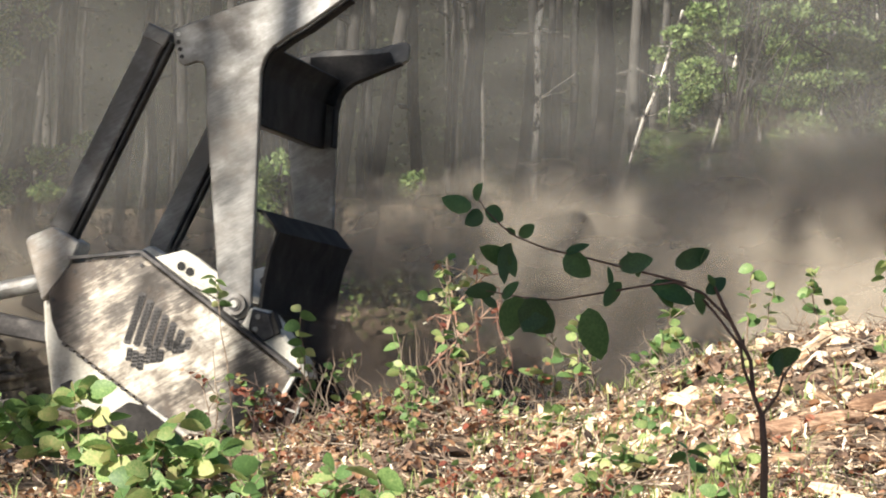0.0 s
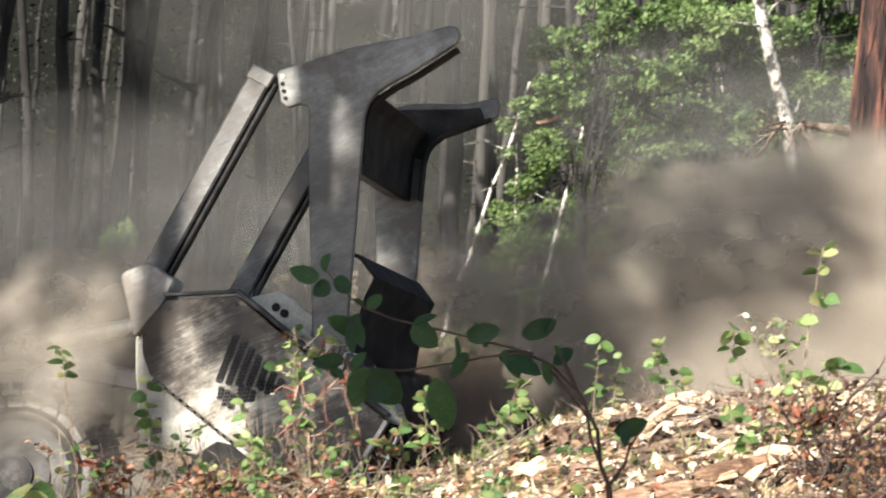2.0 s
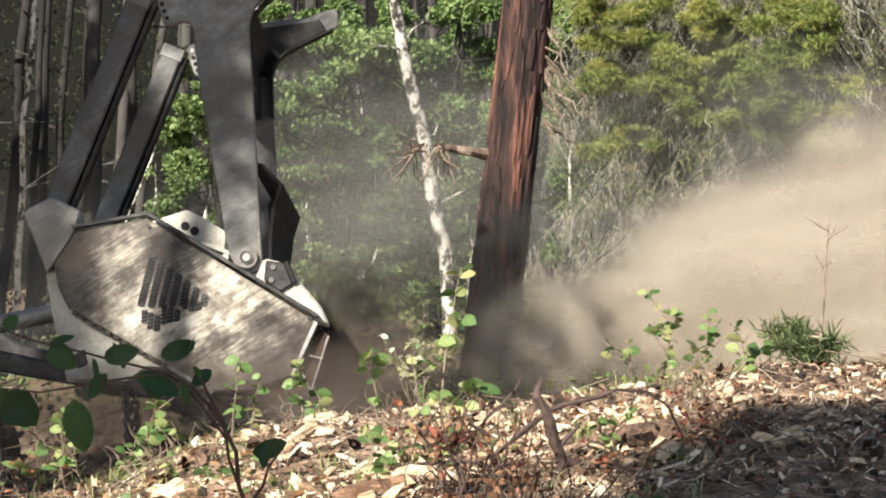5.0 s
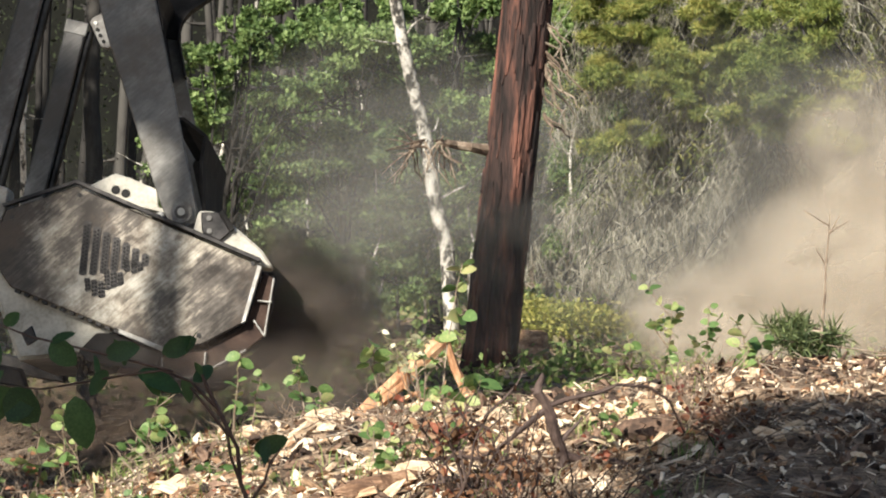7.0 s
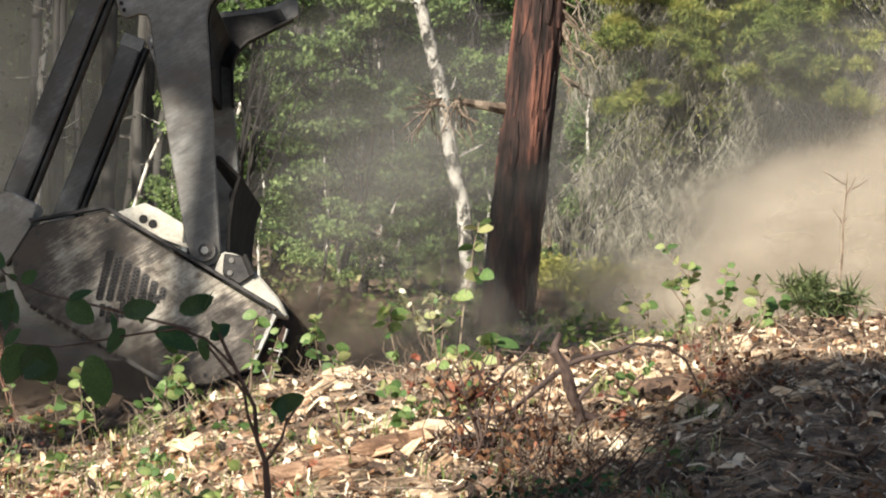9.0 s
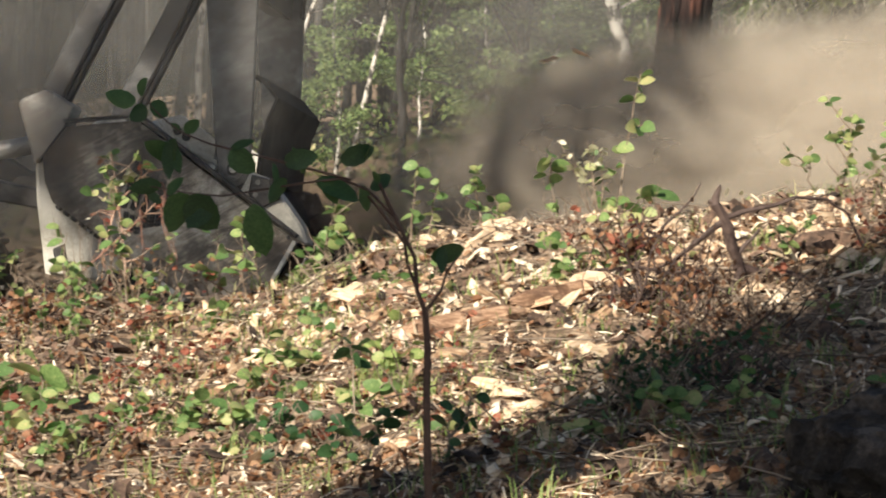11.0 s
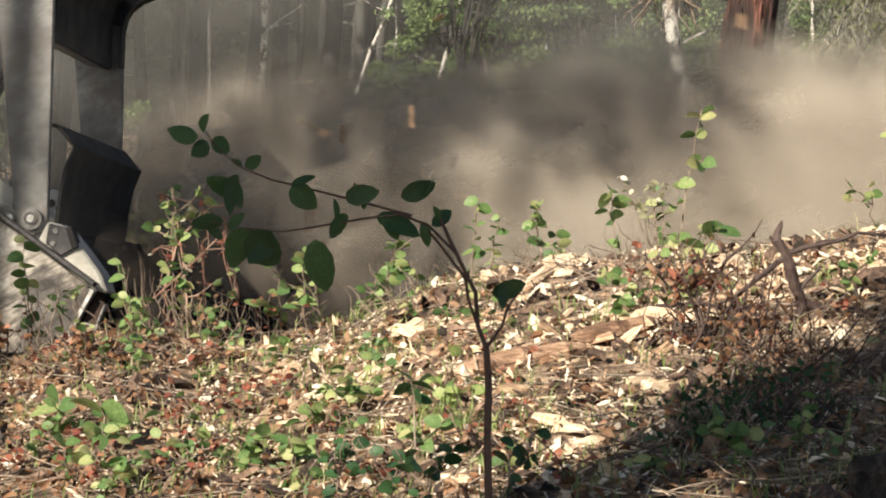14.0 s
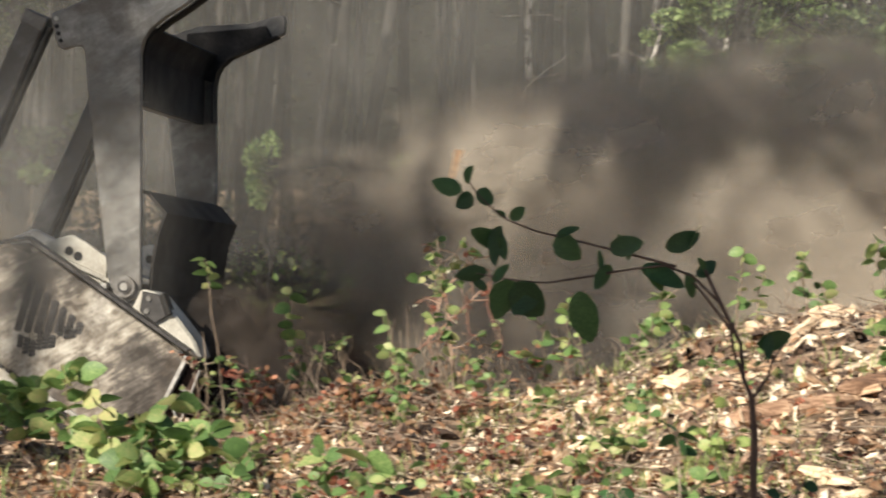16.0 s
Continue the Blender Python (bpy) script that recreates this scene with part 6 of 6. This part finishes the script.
def build_dust():
    cloud_ob = tagged(empty("dust_cloud"), "billowing brown dust thrown up by the mulcher", "dust", kind="stuff")
    haze_ob = tagged(empty("dust_haze"), "thin grey dust hanging between the trees", "dust", kind="stuff")
    heavy, thin, soil = [puff_mesh(k) for k in range(4)], [puff_mesh(k + 5) for k in range(3)], [puff_mesh(k + 20) for k in range(3)]
    rng = random.Random(21)
    # thick dust that follows the head: offset from the head's pin, (dx, dy, dz), size
    follow = [(1.9, 4.2, -0.7, 1.1, 0.6), (2.5, 3.8, -0.4, 1.3, 0.8), (3.0, 1.4, -0.1, 1.3, 0.8), (3.6, 2.4, 0.35, 1.5, 1.0), (4.3, 1.8, 0.1, 1.5, 0.9), (5.0, 2.8, 0.5, 1.7, 1.0), (2.7, 3.0, 0.5, 1.3, 0.8),
              (5.8, 2.0, 0.25, 1.6, 0.9), (6.6, 2.6, 0.5, 1.7, 1.0), (3.3, 1.0, -0.5, 1.2, 0.5), (4.6, 1.2, -0.35, 1.3, 0.55), (7.6, 2.2, 0.4, 1.7, 0.9), (4.0, 3.3, 0.95, 1.3, 0.7), (1.1, 4.6, -0.5, 1.0, 0.55), (1.7, 5.0, -0.2, 1.2, 0.7), (1.4, 4.4, -0.8, 1.0, 0.45), (2.2, 4.8, -0.1, 1.2, 0.75), (2.0, 4.6, -0.55, 1.1, 0.5),
              (1.3, 5.4, 0.45, 1.0, 0.8), (1.9, 5.2, 0.75, 1.1, 0.8)]
    for k, (dx, dy, dz, w, h) in enumerate(follow):
        rows = []
        for t, x, z, p in HEAD:
            calm = 1 - min(1.0, max(0.0, (abs(t - 7.3) - 1.6) / 1.6))
            lag = sweep([(0, 1.8), (10.3, 1.5), (12.5, 0.4), (14.5, 0.2), (16, 1.4)], t) * (dx < 2 and dz > 0.4)
            wob = lag + 0.22 * math.sin(t * 1.3 + k * 1.7)
            low = sweep([(0, -0.3), (2, -0.15), (3.5, 0.0), (8.2, -0.1), (10.3, -0.5), (13.2, -0.5), (14.5, -0.15), (16, 0.05)], t)
            low += 0.4 * max(0.0, min(1.0, (3.2 - t) / 1.5)) * (dx > 4.4)
            rows.append((t, x + dx + wob + calm * (3.3 - 0.25 * dx), 16.4 + 0.55 * dy + calm * 2.0, min(z, 0.85) + dz + low + 0.1 * math.sin(t * 0.9 + k) + 0.03 * x))
        for q in range(2):
            o = Vector((rng.uniform(-0.3, 0.3), (q - 0.5) * 0.9, rng.uniform(-0.15, 0.15)))
            # low puffs near the rotor take the dust that is darkened for shade
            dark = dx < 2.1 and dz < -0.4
            puff(cloud_ob, soil[(k + q) % 3] if dark else heavy[(k + q) % 4], [(t, x + o.x, y + o.y, z + o.z) for t, x, y, z in rows], (w * rng.uniform(0.85, 1.1), 0.4, h * rng.uniform(0.85, 1.1)), SHADESOILDUST if dark else DUST)
    # soil dust between the two sides of the head, with shade put into its colour
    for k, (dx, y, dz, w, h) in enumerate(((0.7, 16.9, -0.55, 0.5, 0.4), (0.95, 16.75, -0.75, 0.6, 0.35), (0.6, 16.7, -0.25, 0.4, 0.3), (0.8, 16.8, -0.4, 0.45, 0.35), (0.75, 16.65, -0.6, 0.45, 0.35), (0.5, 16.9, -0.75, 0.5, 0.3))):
        puff(cloud_ob, soil[k % 3], [(t, x + dx + 0.05 * math.sin(3 * t + k), y, z + dz + 0.04 * math.sin(2.3 * t + k)) for t, x, z, p in HEAD], (w, 0.3, h), SHADESOILDUST)
    for k, (dx, y, dz, w, h) in enumerate(((2.0, 19.0, 0.5, 0.95, 0.6), (2.8, 19.3, 0.7, 1.1, 0.6), (1.6, 19.4, 0.1, 0.8, 0.55), (0.9, 19.2, 0.1, 0.65, 0.45), (0.65, 19.6, 0.3, 0.6, 0.45), (1.2, 19.7, 0.3, 0.7, 0.5))):
        rows = [(t, x + dx + sweep([(4.2, 0.0), (5.6, 3.2), (8.4, 3.2), (10.3, 0.6), (16, 0.3)], t) + 0.1 * math.sin(1.4 * t + k), y, min(z, 0.95) + dz + sweep([(2, 0.0), (3.5, -0.25), (10.3, -0.5), (14, -0.2), (16, 0.1)], t)) for t, x, z, p in HEAD]
        puff(cloud_ob, heavy[k % 4], rows, (w, 0.4, h), DUST)
    back = [(-1.9, 2.6, -0.4, 1.2, 0.7), (-0.6, 3.0, 0.2, 1.6, 1.1), (-3.0, 2.8, -0.1, 1.5, 0.9)]
    for k, (dx, dy, dz, w, h) in enumerate(back):
        rows = [(t, x + dx + 0.2 * math.sin(t + k), 16.6 + dy, min(z, 0.9) + dz) for t, x, z, p in HEAD]
        puff(haze_ob, thin[k % 3], rows, (w, 0.5, h), HAZE)
    trail = [puff_mesh(k + 9) for k in range(2)]
    for k, (dx, dy, dz, w, h, come) in enumerate(((-1.7, 2.2, -0.5, 1.1, 0.7, 0), (-2.6, 2.4, -0.2, 1.4, 0.9, 0), (-0.5, -0.8, 0.5, 1.3, 1.1, 1), (-1.6, -0.7, 0.3, 1.3, 1.0, 1))):
        rows = []
        for t, x, z, p in HEAD:
            away = sweep([(8.2, 5.0), (10.3, 0.0)], t) if come else sweep([(3.6, 0.0), (5.2, 3.0), (8.2, 3.0), (10.3, 0.0)], t)
            rows.append((t, x + dx - away, 16.4 + dy, min(z, 0.9) + dz + 0.08 * math.sin(t + k)))
        puff(haze_ob, trail[k // 2], rows, (w, 0.4, h), HAZE if come else DUST)
    for k, (dx, dy, dz, w, h) in enumerate(((-0.8, 1.9, -0.25, 0.9, 0.6), (-1.3, 2.3, 0.0, 1.0, 0.7), (-0.5, 2.6, 0.1, 0.8, 0.5))):
        rows = [(t, x + dx - sweep([(3.6, 0.0), (5.2, 3.2), (8.2, 3.2), (10.3, 0.6), (16, 1.0)], t), 16.4 + dy, min(z, 0.9) + dz + 0.08 * math.sin(t + k)) for t, x, z, p in HEAD]
        puff(haze_ob, trail[0], rows, (w, 0.4, h), DUST)
    for k, (dx, y, dz, w, h) in enumerate(((-1.25, 15.6, -0.3, 0.6, 0.4), (-1.0, 15.3, -0.85, 0.5, 0.4), (-0.9, 15.9, -0.9, 0.5, 0.3))):
        rows = [(t, x + dx - sweep([(0, 1.2), (2.5, 0.0), (3.8, 0.0), (5.2, 3.5), (16, 3.5)], t), y, min(z, 0.9) + dz) for t, x, z, p in HEAD]
        puff(haze_ob, trail[0] if k else thin[0], rows, (w, 0.4, h), DUST if k else HAZE)
    # dust that wells up behind the braces
    for k, (dx, y, dz, w, h) in enumerate(((-1.15, 17.2, 0.3, 0.7, 0.45), (-0.8, 17.5, 0.1, 0.6, 0.4), (-1.5, 17.0, 0.0, 0.7, 0.5), (-1.35, 16.2, 0.2, 0.5, 0.4), (-1.5, 15.9, -0.2, 0.6, 0.5))):
        rows = [(t, x + dx + sweep([(0, -0.9), (1.5, -0.5), (2.4, 0.0), (4.2, 0.0), (5.4, -3.0), (16, -3.0)], t) + 0.05 * math.sin(2 * t + k), y, min(z, 0.95) + dz) for t, x, z, p in HEAD]
        puff(haze_ob, trail[0], rows, (w, 0.35, h), DUST)
    # dust that rolls out under the raised head, its shade put into the colour
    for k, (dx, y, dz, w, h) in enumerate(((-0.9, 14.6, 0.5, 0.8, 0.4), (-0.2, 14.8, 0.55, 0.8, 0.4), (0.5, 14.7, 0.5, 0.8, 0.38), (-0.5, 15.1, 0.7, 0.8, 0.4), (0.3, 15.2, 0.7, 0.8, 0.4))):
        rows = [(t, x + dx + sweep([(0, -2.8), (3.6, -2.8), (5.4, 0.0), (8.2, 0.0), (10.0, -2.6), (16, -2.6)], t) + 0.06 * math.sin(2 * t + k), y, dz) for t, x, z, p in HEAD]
        puff(cloud_ob, soil[k % 3], rows, (w, 0.4, h), SHADESOILDUST)
    for k, (dx, y, dz, w, h) in enumerate(((1.0, 18.1, -0.3, 0.6, 0.6), (1.1, 18.5, -0.55, 0.8, 0.45))):
        rows = [(t, x + dx + sweep([(0, 2.4), (4.2, 2.0), (6, 0), (8.2, 0), (10.3, 2.2), (16, 2.4)], t) + 0.06 * math.sin(2 * t + k), y, min(z, 1.35) + dz + sweep([(0, -0.5), (4.2, -0.4), (6, 0), (8.2, 0), (10.3, -0.4), (16, -0.3)], t)) for t, x, z, p in HEAD]
        puff(cloud_ob, heavy[k % 4], rows, (w, 0.4, h), DUST)
    for k, (b, e, d, w, h) in enumerate(((1560, 90, 22.2, 1.5, 1.0), (1720, 160, 23.0, 1.5, 1.0), (2380, 120, 21.8, 1.2, 1.0), (1600, 300, 22.8, 1.3, 0.8), (1480, 330, 23.0, 1.1, 0.7), (1540, 220, 23.2, 1.2, 0.7))):
        p = spot(b, e, d)
        puff(haze_ob, thin[k % 3], [(0, p.x - 0.2, p.y, p.z), (8, p.x + 0.1, p.y, p.z + 0.1), (16, p.x - 0.2, p.y, p.z)], (w, 0.5, h), HAZE)
    # dust blown to the far edge of the clearing
    for k, (b, e, d, w, h) in enumerate(((2490, 150, 20.2, 0.7, 0.9),)):
        p = spot(b, e, d)
        rows = [(t, p.x + dx, p.y, p.z + 0.08 * math.sin(t + k)) for t, dx in ((0, 2.5), (3, 1.2), (4.5, 0.1), (6, 0.0), (8.2, 0.0), (10.3, 1.8), (16, 2.5))]
        puff(cloud_ob, heavy[k], rows, (w, 0.4, h), DUST)
    # haze that hangs before the leafy trees
    for k, (b, e, d, w, h) in enumerate(((1330, 60, 21.4, 1.8, 1.2), (1500, 120, 22.4, 1.8, 1.0), (1250, 0, 22.6, 1.6, 1.2), (1950, 60, 21.6, 1.3, 0.8))):
        p = spot(b, e, d)
        rows = [(t, p.x, p.y, p.z + up) for t, up in ((0, 1.0), (0.6, 1.1), (2.4, 3.6), (6, 3.8), (10.3, 3.4), (12, 1.8), (14, 1.2), (16, 1.6))]
        puff(haze_ob, thin[k % 3], rows, (w, 0.5, h), HAZE)
    for k, (b, e, d, w, h) in enumerate(((830, 150, 22.0, 1.7, 1.1), (1080, 190, 22.2, 1.5, 1.0))):
        p = spot(b, e, d)
        puff(haze_ob, thin[k], [(t, p.x, p.y, p.z + up) for t, up in ((0, 0), (1.6, 0.1), (2.8, 3.6), (6, 3.8), (10.3, 3.4), (13, 1.4), (16, 0.4))], (w, 0.5, h), HAZE)
    # loose haze that drifts away to the left and comes back with the machine
    for k, (b, e, d, w, h) in enumerate(((600, 180, 23, 2.4, 1.7), (200, 200, 23, 2.4, 1.6), (950, 150, 22, 2.2, 1.6))):
        rows = []
        for t, off, drop in ((0, -700, 0), (0.6, -520, 200), (1.1, -250, 110), (1.5, -60, 0), (2.0, -200, 170), (3.0, -640, 190), (4, -900, 100), (6, -900, 0), (8, -700, 0), (10.3, 250, 0), (12, 150, 0), (14, -50, 0), (16, -330, 60)):
            p = spot(b + off, e + drop, d)
            rows.append((t, p.x, p.y, p.z))
        puff(haze_ob, thin[k % 3], rows, (w, 0.6, h), HAZE)
    for k, (b, e, d, w, h) in enumerate(((2200, 180, 22.3, 2.6, 1.6), (2050, 330, 20.0, 2.4, 0.8))):
        p = spot(b, e, d)
        puff(haze_ob, thin[k % 3], [(0, p.x - 0.5, p.y, p.z), (6, p.x, p.y, p.z), (11, p.x + 0.3, p.y, p.z), (16, p.x - 0.4, p.y, p.z)], (w, 0.5, h), HAZE)


# ---- how things move: time, place of the hinge pin, tilt ----
HEAD = [(0.0, -1.178, 0.655, 0.1), (0.5, -0.778, 0.73, -0.1), (1.0, -0.421, 0.796, 0.0), (1.5, -0.088, 0.846, -0.2), (2.0, 0.242, 0.811, 2.2), (2.5, 0.57, 0.874, 1.8),
        (3.0, 0.888, 0.92, 2.2), (3.5, 1.256, 0.94, 2.5), (4.0, 1.608, 1.226, -2.6), (4.2, 1.717, 1.339, -5.4), (5.2, 1.84, 1.45, -5.0), (6.3, 1.691, 1.478, -5.9), (6.5, 1.603, 1.546, -8.3),
        (7.0, 1.456, 1.686, -12.7), (7.5, 1.392, 1.799, -15.5), (8.0, 1.377, 1.776, -15.8), (8.2, 1.402, 1.659, -12.3), (9.2, 1.5, 1.15, -5.0), (10.3, 1.155, 0.87, -1.0), (10.5, 1.013, 0.876, 0.0),
        (11.0, 0.74, 0.83, 0.5), (11.5, 0.42, 0.81, 0.9), (12.0, 0.151, 0.86, -0.2), (12.5, -0.145, 0.845, -2.1), (13.0, -0.371, 0.817, -2.2), (13.5, -0.55, 0.787, -2.2), (14.0, -0.76, 0.745, -1.0),
        (14.5, -0.953, 0.701, 0.0), (15.0, -1.201, 0.692, 0.0), (15.5, -1.461, 0.72, 0.0), (16.0, -1.759, 0.652, -2.0)]
HEAD_Y, HEAD_YAW = 16.3, -12.0
TURN = [(0, -11.2), (2, -13.6), (3.5, -13.4), (5, -10.0), (7, -8.2), (8.2, -8.5), (10.3, -11.5), (11.5, -12.0), (14, -11.0), (15, -10.0), (16, -8.4)]
LEAN = [(0, -5.4), (2, -6.5), (3.5, -4.8), (6, -6.0), (8.2, -6.0), (11.5, -5.8), (15, -6.5), (16, -4.2)]


CHIPS = []


def build_flying_chips():
    """Splinters flung forward by the rotor: each lies on the ground, flies in an arc, and lies again."""
    rng = random.Random(15)
    for k in range(46):
        vs, fs = chip_data(rng, rng.uniform(0.06, 0.24), rng.uniform(0.02, 0.05), 0.02)
        ob = tagged(data_ob("flying_wood_chip", vs, fs, CHIP), "pale wood splinter flung through the dust", "wood chip", group="flying wood chips")
        t0 = rng.choice((rng.uniform(0, 4.5), rng.uniform(9.8, 15.6), rng.uniform(9.8, 15.6)))
        x0 = next(x for t, x, z, p in HEAD if t >= t0) + 0.5
        y0 = 16.6 + rng.uniform(0, 1.4)
        vx, vz, vy = rng.uniform(1.6, 4.5), rng.uniform(2.4, 5.2), rng.uniform(-0.4, 0.6)
        span = 0.3 + vz / 4.9
        a, b = Vector((x0, y0, height(x0, y0) + 0.02)), Vector((x0 + vx * span, y0 + vy * span, 0))
        b.z = height(b.x, b.y) + 0.02
        rows, spin, n = [(0.0, a, 0.0)] if t0 > 0.05 else [], rng.uniform(-420, 420), 8
        for i in range(n + 1):
            s = i / n
            p = a.lerp(b, s)
            p.z += 4 * s * (1 - s) * 0.125 * 9.8 * span * span
            rows.append((t0 + s * span, p, spin * s * span))
        rows.append((16.5, b, spin * span))
        CHIPS.append((ob, [(t, pose(p.x, p.y, p.z, 20 + w * 0.5, w, 15 * k)) for t, p, w in rows]))


def motions():
    walk(mulcher, [(t, pose(x, HEAD_Y, z, sweep(LEAN, t), p, sweep(TURN, t))) for t, x, z, p in HEAD])
    walk(carrier, [(t, pose(x + 0.15, HEAD_Y, 0.77 + 0.85 * (min(z, 0.94) - 0.655) + 0.05 * max(0.0, x), -2.0, -3.0, HEAD_YAW)) for t, x, z, p in HEAD])
    up = spot(1640, 520, 13.3)
    walk(torn_root, [(t, pose(up.x + dx, up.y, up.z + dz, 0, turn, 0)) for t, dx, dz, turn in ((0.0, 0.1, -0.5, 30), (4.6, 0.1, -0.5, 30), (5.8, 0.0, 0.0, 0), (8.4, 0.0, 0.0, 0), (9.6, 0.1, -0.5, 30), (16.0, 0.1, -0.5, 30))])
    for ob, rows in CHIPS:
        walk(ob, rows)
    for ob, rows in PUFFS:
        walk(ob, [(t, pose(x, y, z)) for t, x, y, z in rows])


build_dust()
build_flying_chips()
motions()
